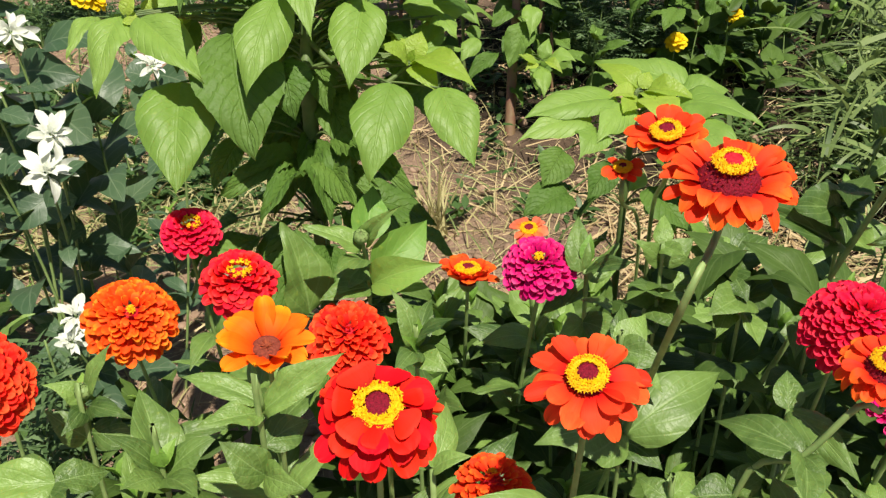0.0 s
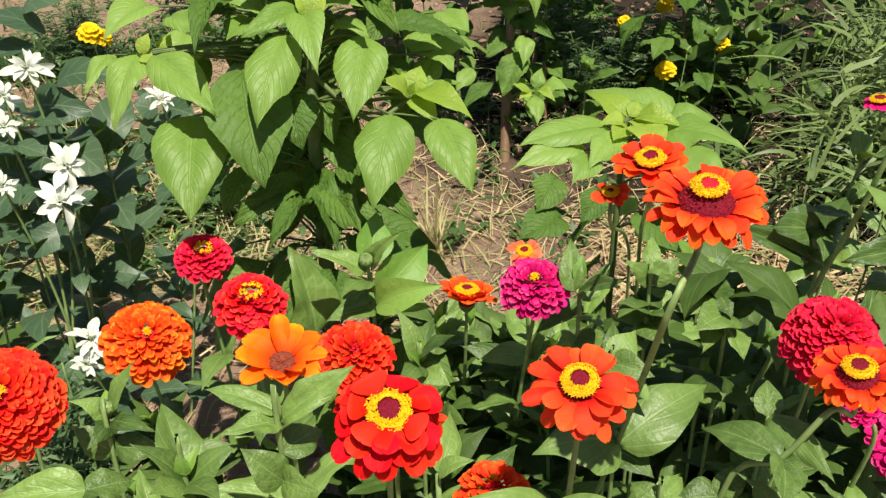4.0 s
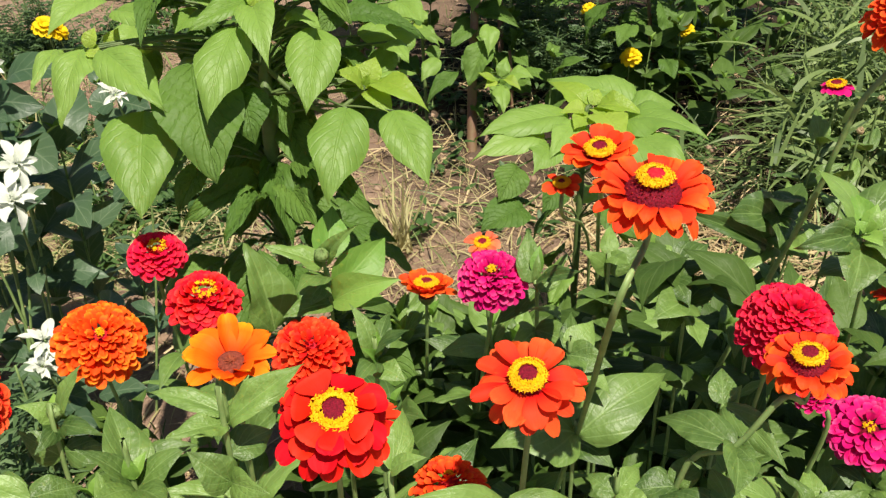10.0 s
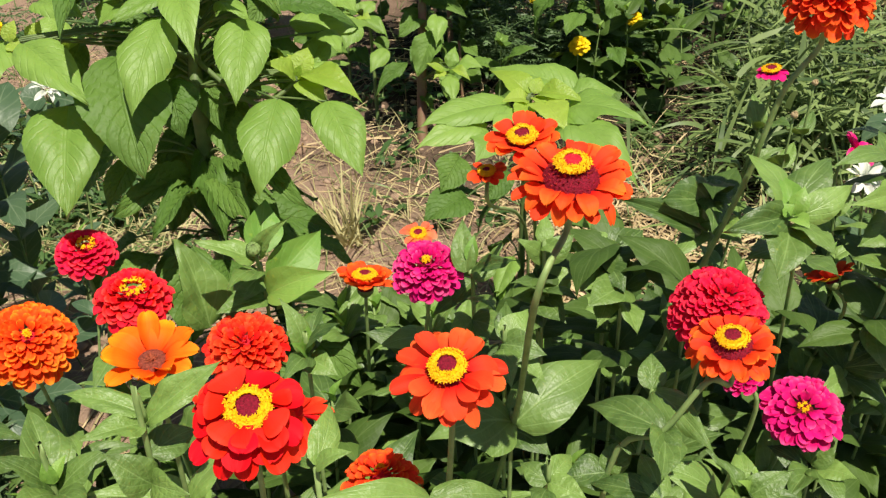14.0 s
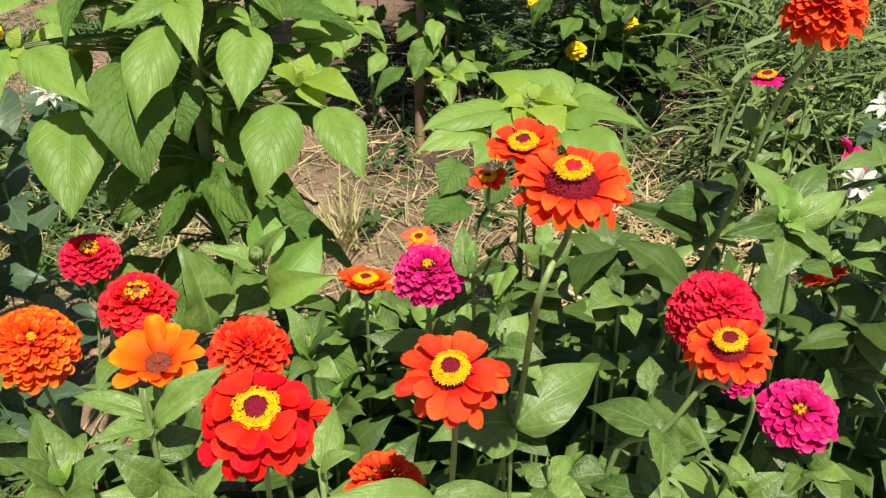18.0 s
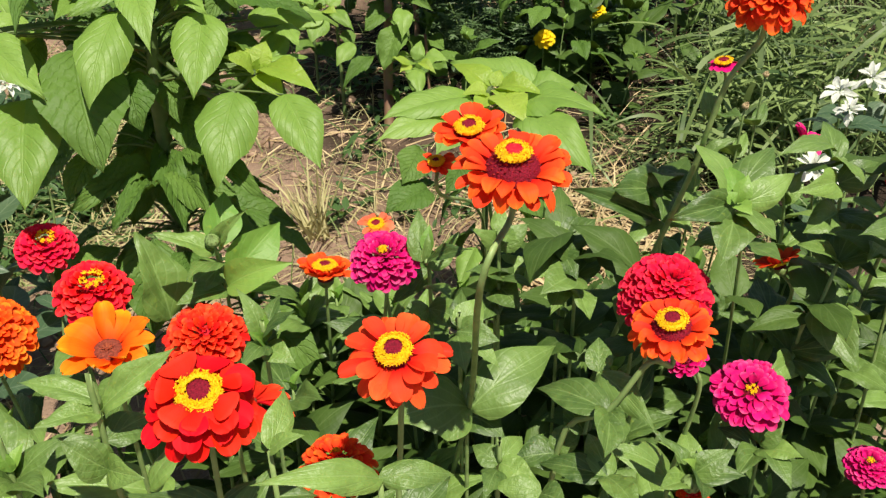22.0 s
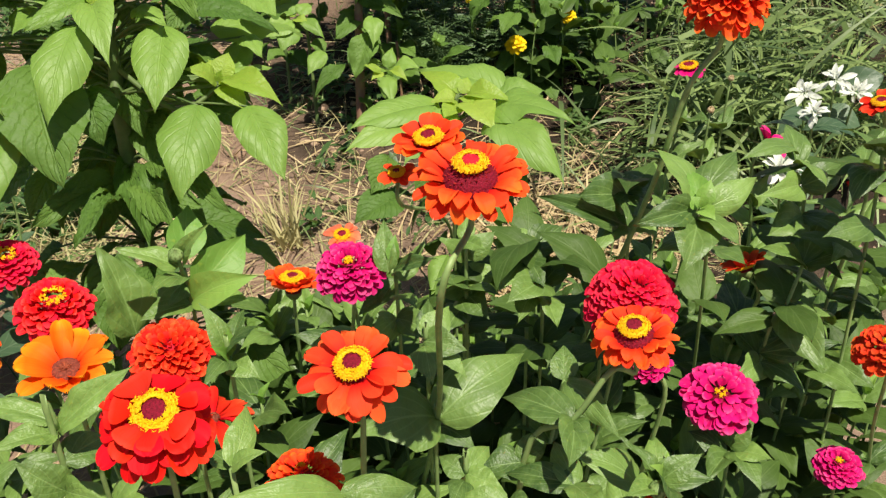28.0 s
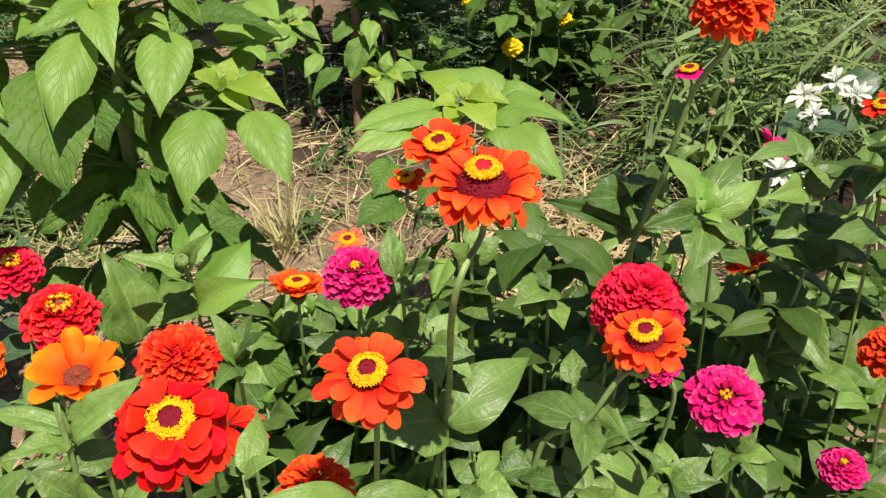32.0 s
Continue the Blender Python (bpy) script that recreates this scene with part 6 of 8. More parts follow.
stem, line = stalk("stem", [(0.382, 0.810, -0.01), (0.375, 0.794, 0.599), (0.366, 0.777, 0.646)], 0.0024, 0.0024, M["stem"], plant)
leaf_pairs(plant, line, 0.18, 0.70, 3, 0.095, 922, "zinnia_old", 0.52, 8)
leaf(plant, "zinnia", (0.367, 0.777, 0.646), (0.313, 0.724, 0.658), 0.047, -1)
leaf(plant, "zinnia", (0.367, 0.775, 0.643), (0.416, 0.816, 0.646), 0.035, -12)
leaf(plant, "zinnia", (0.366, 0.776, 0.643), (0.339, 0.828, 0.642), 0.032, -5)
leaf(plant, "zinnia", (0.368, 0.778, 0.628), (0.366, 0.715, 0.623), 0.034, -20)


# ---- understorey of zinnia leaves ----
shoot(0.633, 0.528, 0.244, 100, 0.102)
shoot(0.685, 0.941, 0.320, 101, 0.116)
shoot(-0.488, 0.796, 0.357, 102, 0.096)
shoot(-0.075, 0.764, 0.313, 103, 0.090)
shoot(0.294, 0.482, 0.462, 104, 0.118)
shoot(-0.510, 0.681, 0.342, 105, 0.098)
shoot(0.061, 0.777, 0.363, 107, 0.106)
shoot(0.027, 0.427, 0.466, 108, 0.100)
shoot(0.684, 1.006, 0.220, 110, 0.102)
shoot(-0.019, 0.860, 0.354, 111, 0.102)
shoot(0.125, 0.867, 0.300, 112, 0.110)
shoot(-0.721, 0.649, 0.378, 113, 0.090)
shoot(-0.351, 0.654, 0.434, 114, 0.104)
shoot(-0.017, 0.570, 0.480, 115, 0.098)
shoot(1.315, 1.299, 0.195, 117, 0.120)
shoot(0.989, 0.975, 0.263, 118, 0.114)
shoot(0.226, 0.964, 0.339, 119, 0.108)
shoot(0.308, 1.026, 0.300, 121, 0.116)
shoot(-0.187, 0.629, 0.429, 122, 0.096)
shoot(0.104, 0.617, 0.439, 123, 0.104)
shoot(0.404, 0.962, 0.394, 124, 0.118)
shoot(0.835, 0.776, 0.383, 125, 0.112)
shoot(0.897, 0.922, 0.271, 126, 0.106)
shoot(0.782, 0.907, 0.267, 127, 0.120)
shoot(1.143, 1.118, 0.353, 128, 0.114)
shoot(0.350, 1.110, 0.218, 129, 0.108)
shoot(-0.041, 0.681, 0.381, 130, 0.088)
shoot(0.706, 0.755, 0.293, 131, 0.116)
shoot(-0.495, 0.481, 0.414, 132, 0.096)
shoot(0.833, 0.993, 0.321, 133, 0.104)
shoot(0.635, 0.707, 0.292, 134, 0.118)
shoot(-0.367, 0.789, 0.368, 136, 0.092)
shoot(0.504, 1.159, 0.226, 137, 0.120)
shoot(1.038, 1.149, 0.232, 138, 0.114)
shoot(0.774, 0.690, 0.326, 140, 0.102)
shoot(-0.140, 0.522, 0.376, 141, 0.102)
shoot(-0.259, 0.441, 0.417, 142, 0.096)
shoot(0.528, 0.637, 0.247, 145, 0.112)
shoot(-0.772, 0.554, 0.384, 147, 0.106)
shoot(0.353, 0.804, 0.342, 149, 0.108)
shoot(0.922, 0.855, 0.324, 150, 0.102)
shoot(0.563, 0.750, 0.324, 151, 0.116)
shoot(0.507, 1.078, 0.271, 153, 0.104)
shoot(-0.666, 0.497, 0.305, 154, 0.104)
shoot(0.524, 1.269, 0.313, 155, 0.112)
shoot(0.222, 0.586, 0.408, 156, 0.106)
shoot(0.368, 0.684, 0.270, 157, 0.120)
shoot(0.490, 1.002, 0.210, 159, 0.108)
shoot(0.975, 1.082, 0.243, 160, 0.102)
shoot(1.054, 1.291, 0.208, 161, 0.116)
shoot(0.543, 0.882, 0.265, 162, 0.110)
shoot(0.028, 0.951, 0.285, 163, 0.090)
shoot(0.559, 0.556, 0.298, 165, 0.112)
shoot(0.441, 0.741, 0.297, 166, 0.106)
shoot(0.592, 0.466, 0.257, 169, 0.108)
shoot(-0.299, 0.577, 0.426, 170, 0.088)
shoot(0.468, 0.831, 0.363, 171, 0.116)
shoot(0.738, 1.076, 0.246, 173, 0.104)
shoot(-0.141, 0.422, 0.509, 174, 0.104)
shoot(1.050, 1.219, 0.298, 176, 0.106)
shoot(-0.239, 0.880, 0.331, 177, 0.106)
shoot(0.322, 0.906, 0.420, 178, 0.114)
shoot(0.656, 1.182, 0.257, 180, 0.102)
shoot(0.816, 1.142, 0.268, 182, 0.110)
shoot(-0.436, 0.419, 0.413, 183, 0.090)
shoot(0.339, 1.289, 0.286, 184, 0.118)
shoot(0.622, 1.036, 0.215, 185, 0.112)
shoot(0.648, 0.821, 0.375, 187, 0.120)
shoot(-0.422, 0.962, 0.353, 188, 0.100)
shoot(0.364, 0.550, 0.359, 190, 0.102)
shoot(-0.434, 0.610, 0.409, 191, 0.102)
shoot(-0.529, 0.580, 0.431, 192, 0.096)
shoot(1.165, 1.299, 0.173, 195, 0.112)
shoot(0.225, 0.404, 0.313, 196, 0.106)
shoot(0.044, 0.682, 0.352, 198, 0.100)
shoot(-0.568, 0.781, 0.279, 200, 0.088)
shoot(0.744, 1.285, 0.292, 201, 0.116)
shoot(-0.611, 0.589, 0.460, 202, 0.096)
shoot(0.538, 0.427, 0.378, 206, 0.106)
shoot(0.921, 1.280, 0.188, 209, 0.108)
shoot(0.906, 0.777, 0.378, 210, 0.102)
shoot(0.454, 0.510, 0.305, 211, 0.116)
shoot(0.193, 0.677, 0.433, 213, 0.104)
shoot(-0.317, 0.902, 0.366, 214, 0.104)
shoot(-0.327, 0.496, 0.440, 215, 0.098)
shoot(0.365, 1.197, 0.209, 216, 0.106)
shoot(0.111, 0.975, 0.263, 217, 0.120)
shoot(0.837, 1.213, 0.224, 218, 0.114)
shoot(-0.355, 0.408, 0.378, 219, 0.094)
shoot(0.935, 1.210, 0.304, 220, 0.102)
shoot(0.404, 0.411, 0.304, 222, 0.110)
shoot(0.293, 0.627, 0.389, 223, 0.104)
shoot(0.723, 0.878, 0.329, 224, 0.118)
shoot(-0.642, 0.744, 0.291, 226, 0.092)
shoot(-0.104, 0.842, 0.343, 227, 0.106)
shoot(1.203, 1.233, 0.214, 228, 0.114)
shoot(-0.414, 0.860, 0.347, 230, 0.088)
shoot(0.729, 1.144, 0.200, 231, 0.116)
shoot(0.852, 0.861, 0.221, 232, 0.110)
shoot(0.915, 1.035, 0.327, 233, 0.104)
shoot(0.923, 1.130, 0.190, 234, 0.118)
shoot(0.703, 0.645, 0.246, 237, 0.120)
shoot(0.632, 0.900, 0.269, 238, 0.114)
shoot(0.587, 1.202, 0.217, 241, 0.116)
shoot(0.755, 0.821, 0.412, 242, 0.110)
shoot(0.830, 1.294, 0.264, 245, 0.112)
shoot(0.464, 0.605, 0.326, 247, 0.120)
shoot(0.640, 0.604, 0.217, 248, 0.114)
shoot(0.584, 1.120, 0.356, 251, 0.116)
shoot(0.675, 1.251, 0.241, 253, 0.104)
shoot(0.512, 0.705, 0.252, 254, 0.118)
shoot(0.556, 0.958, 0.234, 256, 0.106)
shoot(1.055, 1.033, 0.352, 258, 0.114)
shoot(0.649, 1.102, 0.209, 259, 0.108)
shoot(1.124, 1.192, 0.219, 260, 0.102)
shoot(0.986, 1.269, 0.311, 262, 0.110)
shoot(0.450, 1.289, 0.184, 264, 0.118)

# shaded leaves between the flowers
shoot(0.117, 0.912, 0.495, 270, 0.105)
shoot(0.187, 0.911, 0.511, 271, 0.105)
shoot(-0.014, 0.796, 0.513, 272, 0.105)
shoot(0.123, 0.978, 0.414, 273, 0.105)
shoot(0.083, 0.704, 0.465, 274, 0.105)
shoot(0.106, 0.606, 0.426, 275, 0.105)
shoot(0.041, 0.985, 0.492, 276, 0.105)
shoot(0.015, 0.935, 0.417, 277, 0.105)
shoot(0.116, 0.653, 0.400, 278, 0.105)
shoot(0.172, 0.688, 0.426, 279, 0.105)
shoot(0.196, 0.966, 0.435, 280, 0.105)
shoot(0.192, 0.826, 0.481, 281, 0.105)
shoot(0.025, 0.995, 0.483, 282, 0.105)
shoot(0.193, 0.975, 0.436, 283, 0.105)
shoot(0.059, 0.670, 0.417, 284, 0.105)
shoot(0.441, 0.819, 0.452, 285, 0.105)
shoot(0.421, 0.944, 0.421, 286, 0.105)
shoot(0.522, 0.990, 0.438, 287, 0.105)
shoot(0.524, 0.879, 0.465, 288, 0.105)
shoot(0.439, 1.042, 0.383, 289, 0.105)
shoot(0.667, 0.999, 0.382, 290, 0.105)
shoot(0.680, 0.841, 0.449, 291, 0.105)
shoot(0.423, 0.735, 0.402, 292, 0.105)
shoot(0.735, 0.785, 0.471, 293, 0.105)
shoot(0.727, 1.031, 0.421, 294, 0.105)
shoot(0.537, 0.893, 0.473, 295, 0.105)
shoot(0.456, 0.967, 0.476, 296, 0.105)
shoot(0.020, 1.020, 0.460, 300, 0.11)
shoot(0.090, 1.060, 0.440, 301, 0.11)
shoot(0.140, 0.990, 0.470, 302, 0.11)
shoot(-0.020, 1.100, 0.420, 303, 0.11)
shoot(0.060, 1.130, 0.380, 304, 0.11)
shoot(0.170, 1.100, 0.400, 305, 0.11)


# ---- snow-on-the-mountain ----
plant = empty("spurge", (-0.648, 1.247, 0), "snow-on-the-mountain spurge with white-edged upper leaves", "plant", "white-topped spurges")
stalk("stem", [(-0.688, 1.247, -0.01), (-0.601, 1.346, 0.505), (-0.604, 1.363, 0.792)], 0.003, 0.002, M["stem"], plant, 6)
leaf_pairs(plant, [Vector((-0.688, 1.247, 0)), Vector((-0.601, 1.346, 0.505)), Vector((-0.604, 1.363, 0.792))], 0.3, 0.9, 3, 0.07, 7, "spurge", 0.5, 15)
white_cluster(plant, (-0.604, 1.363, 0.792), (0.378, -0.522, 0.764), 0.044, 48)
stalk("stem", [(-0.668, 1.262, -0.01), (-0.635, 1.352, 0.477), (-0.659, 1.373, 0.745)], 0.003, 0.002, M["stem"], plant, 6)
white_cluster(plant, (-0.659, 1.373, 0.745), (0.393, -0.493, 0.776), 0.028, 6)
stalk("stem", [(-0.648, 1.247, -0.01), (-0.627, 1.319, 0.457), (-0.646, 1.318, 0.712)], 0.003, 0.002, M["stem"], plant, 6)
leaf_pairs(plant, [Vector((-0.648, 1.247, 0)), Vector((-0.627, 1.319, 0.457)), Vector((-0.646, 1.318, 0.712))], 0.3, 0.9, 3, 0.07, 9, "spurge", 0.5, 15)
white_cluster(plant, (-0.646, 1.318, 0.712), (0.387, -0.468, 0.794), 0.028, 10)
stalk("stem", [(-0.628, 1.262, -0.01), (-0.570, 1.296, 0.423), (-0.552, 1.279, 0.654)], 0.003, 0.002, M["stem"], plant, 6)
white_cluster(plant, (-0.552, 1.279, 0.654), (0.337, -0.452, 0.826), 0.046, 118)
stalk("stem", [(-0.608, 1.247, -0.01), (-0.571, 1.267, 0.397), (-0.554, 1.231, 0.612)], 0.003, 0.002, M["stem"], plant, 6)
leaf_pairs(plant, [Vector((-0.608, 1.247, 0)), Vector((-0.571, 1.267, 0.397)), Vector((-0.554, 1.231, 0.612))], 0.3, 0.9, 3, 0.07, 11, "spurge", 0.5, 15)
white_cluster(plant, (-0.554, 1.231, 0.612), (0.334, -0.418, 0.845), 0.052, 112)
stalk("stem", [(-0.588, 1.262, -0.01), (-0.632, 1.290, 0.408), (-0.654, 1.269, 0.629)], 0.003, 0.002, M["stem"], plant, 6)
white_cluster(plant, (-0.654, 1.269, 0.629), (0.379, -0.418, 0.826), 0.028, 10)
leaf(plant, "spurge", (-0.597, 1.445, 0.735), (-0.480, 1.425, 0.751), 0.071, -7)
leaf(plant, "spurge", (-0.648, 1.424, 0.694), (-0.747, 1.418, 0.716), 0.078, 27)
leaf(plant, "spurge", (-0.638, 1.428, 0.703), (-0.528, 1.402, 0.707), 0.071, 26)
leaf(plant, "spurge", (-0.642, 1.393, 0.644), (-0.715, 1.373, 0.642), 0.071, 7)
leaf(plant, "spurge", (-0.602, 1.400, 0.659), (-0.625, 1.342, 0.598), 0.071)
leaf(plant, "spurge", (-0.644, 1.373, 0.610), (-0.722, 1.312, 0.539), 0.085, -9)
leaf(plant, "spurge", (-0.601, 1.320, 0.524), (-0.663, 1.279, 0.489), 0.071, -23)
leaf(plant, "spurge", (-0.645, 1.363, 0.593), (-0.571, 1.327, 0.576), 0.071, -13)
leaf(plant, "spurge", (-0.583, 1.394, 0.650), (-0.517, 1.344, 0.610), 0.071, 16)
leaf(plant, "spurge", (-0.611, 1.491, 0.812), (-0.724, 1.493, 0.844), 0.085, 21)
leaf(plant, "spurge", (-0.648, 1.514, 0.847), (-0.544, 1.501, 0.873), 0.085, -8)
leaf(plant, "spurge", (-0.632, 1.483, 0.795), (-0.734, 1.449, 0.769), 0.085, 16)
leaf(plant, "spurge", (-0.631, 1.312, 0.508), (-0.703, 1.313, 0.543), 0.085, 15)
leaf(plant, "spurge", (-0.622, 1.307, 0.499), (-0.545, 1.298, 0.531), 0.057, 11)
plant = empty("spurge", (-0.490, 0.966, 0), "snow-on-the-mountain spurge with white-edged upper leaves", "plant", "white-topped spurges")
stalk("stem", [(-0.530, 0.966, -0.01), (-0.454, 1.012, 0.337), (-0.464, 0.992, 0.512)], 0.003, 0.002, M["stem"], plant, 6)
leaf_pairs(plant, [Vector((-0.530, 0.966, 0)), Vector((-0.454, 1.012, 0.337)), Vector((-0.464, 0.992, 0.512))], 0.3, 0.9, 3, 0.07, 7, "spurge", 0.5, 15)
white_cluster(plant, (-0.464, 0.992, 0.512), (0.290, -0.297, 0.910), 0.034, 160)
stalk("stem", [(-0.510, 0.981, -0.01), (-0.456, 0.996, 0.322), (-0.467, 0.966, 0.487)], 0.003, 0.002, M["stem"], plant, 6)
white_cluster(plant, (-0.467, 0.966, 0.487), (0.287, -0.272, 0.918), 0.032, 156)
leaf(plant, "spurge", (-0.489, 1.020, 0.420), (-0.547, 1.002, 0.424), 0.049, 9)
leaf(plant, "spurge", (-0.490, 1.012, 0.405), (-0.424, 0.986, 0.406), 0.049, 15)
leaf(plant, "spurge", (-0.495, 0.999, 0.383), (-0.548, 0.975, 0.378), 0.054, -8)
leaf(plant, "spurge", (-0.487, 0.998, 0.383), (-0.411, 0.963, 0.369), 0.054, 11)
leaf(plant, "spurge", (-0.418, 1.003, 0.396), (-0.341, 0.988, 0.417), 0.044, -12)
leaf(plant, "spurge", (-0.349, 1.003, 0.401), (-0.297, 0.989, 0.423), 0.044, -1)
plant = empty("spurge", (-0.447, 1.417, 0), "snow-on-the-mountain spurge with white-edged upper leaves", "plant", "white-topped spurges")
stalk("stem", [(-0.487, 1.417, -0.01), (-0.414, 1.467, 0.449), (-0.425, 1.449, 0.698)], 0.003, 0.002, M["stem"], plant, 6)
leaf_pairs(plant, [Vector((-0.487, 1.417, 0)), Vector((-0.414, 1.467, 0.449)), Vector((-0.425, 1.449, 0.698))], 0.3, 0.9, 3, 0.07, 7, "spurge", 0.5, 15)
white_cluster(plant, (-0.425, 1.449, 0.698), (0.263, -0.535, 0.803), 0.031, 285)
leaf(plant, "spurge", (-0.445, 1.504, 0.652), (-0.465, 1.457, 0.610), 0.060, 15)
leaf(plant, "spurge", (-0.439, 1.509, 0.661), (-0.377, 1.479, 0.654), 0.060, 11)
leaf(plant, "spurge", (-0.450, 1.507, 0.656), (-0.488, 1.495, 0.671), 0.060, -12)
plant = empty("spurge", (1.001, 1.151, 0), "snow-on-the-mountain spurge with white-edged upper leaves", "plant", "white-topped spurges")
stalk("stem", [(0.961, 1.151, -0.01), (0.983, 1.185, 0.439), (0.938, 1.157, 0.682)], 0.003, 0.002, M["stem"], plant, 6)
leaf_pairs(plant, [Vector((0.961, 1.151, 0)), Vector((0.983, 1.185, 0.439)), Vector((0.938, 1.157, 0.682))], 0.3, 0.9, 3, 0.07, 7, "spurge", 0.5, 15)
white_cluster(plant, (0.938, 1.157, 0.682), (-0.419, -0.399, 0.816), 0.035, 1425)
stalk("stem", [(0.981, 1.166, -0.01), (1.034, 1.210, 0.438), (1.022, 1.200, 0.680)], 0.003, 0.002, M["stem"], plant, 6)
white_cluster(plant, (1.022, 1.200, 0.680), (-0.445, -0.393, 0.805), 0.036, 1481)
stalk("stem", [(1.001, 1.151, -0.01), (0.978, 1.158, 0.430), (0.930, 1.113, 0.666)], 0.003, 0.002, M["stem"], plant, 6)
leaf_pairs(plant, [Vector((1.001, 1.151, 0)), Vector((0.978, 1.158, 0.430)), Vector((0.930, 1.113, 0.666))], 0.3, 0.9, 3, 0.07, 9, "spurge", 0.5, 15)
white_cluster(plant, (0.930, 1.113, 0.666), (-0.418, -0.379, 0.826), 0.028, 1442)
stalk("stem", [(1.021, 1.166, -0.01), (1.052, 1.199, 0.426), (1.053, 1.181, 0.661)], 0.003, 0.002, M["stem"], plant, 6)
white_cluster(plant, (1.053, 1.181, 0.661), (-0.454, -0.373, 0.809), 0.034, 1518)
stalk("stem", [(1.041, 1.151, -0.01), (0.932, 1.127, 0.389), (0.853, 1.061, 0.599)], 0.003, 0.002, M["stem"], plant, 6)
leaf_pairs(plant, [Vector((1.041, 1.151, 0)), Vector((0.932, 1.127, 0.389)), Vector((0.853, 1.061, 0.599))], 0.3, 0.9, 3, 0.07, 11, "spurge", 0.5, 15)
white_cluster(plant, (0.853, 1.061, 0.599), (-0.372, -0.348, 0.860), 0.034, 1384)
stalk("stem", [(1.061, 1.166, -0.01), (0.944, 1.118, 0.380), (0.873, 1.047, 0.583)], 0.003, 0.002, M["stem"], plant, 6)
white_cluster(plant, (0.873, 1.047, 0.583), (-0.378, -0.333, 0.864), 0.023, 1410)
leaf(plant, "spurge", (1.029, 1.234, 0.605), (0.943, 1.210, 0.579), 0.053, 25)
leaf(plant, "spurge", (1.029, 1.234, 0.605), (1.082, 1.189, 0.588), 0.053, 8)
leaf(plant, "spurge", (1.064, 1.249, 0.638), (1.137, 1.230, 0.668), 0.058, 5)
leaf(plant, "spurge", (0.967, 1.192, 0.520), (1.005, 1.143, 0.492), 0.053, -27)


# ---- amaranths further back ----
plant = empty("amaranth", (0.340, 2.610, 0), "slender amaranth with a reddish stem", "garden plant")
stem, line = stalk("stem", [(0.340, 2.610, -0.01), (0.357, 2.711, 0.171), (0.378, 2.805, 0.372), (0.400, 2.908, 0.606), (0.417, 3.001, 1.157)], 0.0185, 0.009, M["red_stem"], plant)
# canopy above view, added to shade the soil behind
leafy_spiral(plant, line, 0.60, 1.6, 48, 0.19, 19, ("amaranth", "amaranth_old"), (0.05, 0.28))
petioled_leaf(plant, line, "amaranth", (0.449, 2.745, 0.198), (0.364, 2.682, 0.241), 0.053)
petioled_leaf(plant, line, "amaranth", (0.455, 2.743, 0.194), (0.541, 2.662, 0.223), 0.064)
petioled_leaf(plant, line, "amaranth", (0.449, 2.738, 0.186), (0.436, 2.609, 0.124), 0.072)
petioled_leaf(plant, line, "amaranth", (0.446, 2.748, 0.203), (0.428, 2.706, 0.287), 0.056)
petioled_leaf(plant, line, "amaranth_old", (0.389, 2.844, 0.360), (0.288, 2.734, 0.323), 0.075)
petioled_leaf(plant, line, "amaranth_old", (0.387, 2.825, 0.328), (0.429, 2.711, 0.295), 0.064)
petioled_leaf(plant, line, "amaranth_old", (0.374, 2.787, 0.262), (0.322, 2.675, 0.226), 0.068)
petioled_leaf(plant, line, "amaranth_old", (0.393, 2.873, 0.410), (0.463, 2.770, 0.398), 0.094)
petioled_leaf(plant, line, "amaranth_old", (0.395, 2.893, 0.442), (0.282, 2.820, 0.467), 0.094)
petioled_leaf(plant, line, "amaranth", (0.398, 2.922, 0.492), (0.504, 2.805, 0.461), 0.113)
petioled_leaf(plant, line, "amaranth", (0.397, 2.912, 0.475), (0.372, 2.785, 0.416), 0.094)
petioled_leaf(plant, line, "amaranth", (0.390, 2.932, 0.508), (0.303, 2.837, 0.498), 0.113)
petioled_leaf(plant, line, "amaranth_old", (0.355, 2.710, 0.131), (0.379, 2.595, 0.096), 0.045)
petioled_leaf(plant, line, "amaranth_old", (0.392, 2.864, 0.393), (0.526, 2.747, 0.364), 0.075)
petioled_leaf(plant, line, "amaranth", (0.396, 2.902, 0.459), (0.581, 2.819, 0.491), 0.094)
petioled_leaf(plant, line, "amaranth_young", (0.416, 2.594, 0.247), (0.357, 2.590, 0.274), 0.037)
petioled_leaf(plant, line, "amaranth_young", (0.421, 2.592, 0.244), (0.376, 2.572, 0.232), 0.033)
petioled_leaf(plant, line, "amaranth", (0.439, 2.613, 0.250), (0.462, 2.660, 0.300), 0.052)
petioled_leaf(plant, line, "amaranth_young", (0.446, 2.591, 0.250), (0.492, 2.542, 0.225), 0.035)
petioled_leaf(plant, line, "amaranth", (0.433, 2.576, 0.234), (0.420, 2.489, 0.175), 0.065)
petioled_leaf(plant, line, "amaranth", (0.465, 2.612, 0.256), (0.539, 2.576, 0.252), 0.070)
petioled_leaf(plant, line, "amaranth_old", (0.397, 2.685, 0.348), (0.333, 2.590, 0.237), 0.093)
petioled_leaf(plant, line, "amaranth", (0.413, 2.697, 0.391), (0.397, 2.611, 0.317), 0.059)
petioled_leaf(plant, line, "amaranth_old", (0.312, 2.758, 0.222), (0.197, 2.685, 0.149), 0.058)
petioled_leaf(plant, line, "amaranth", (0.250, 2.779, 0.267), (0.183, 2.711, 0.215), 0.069)
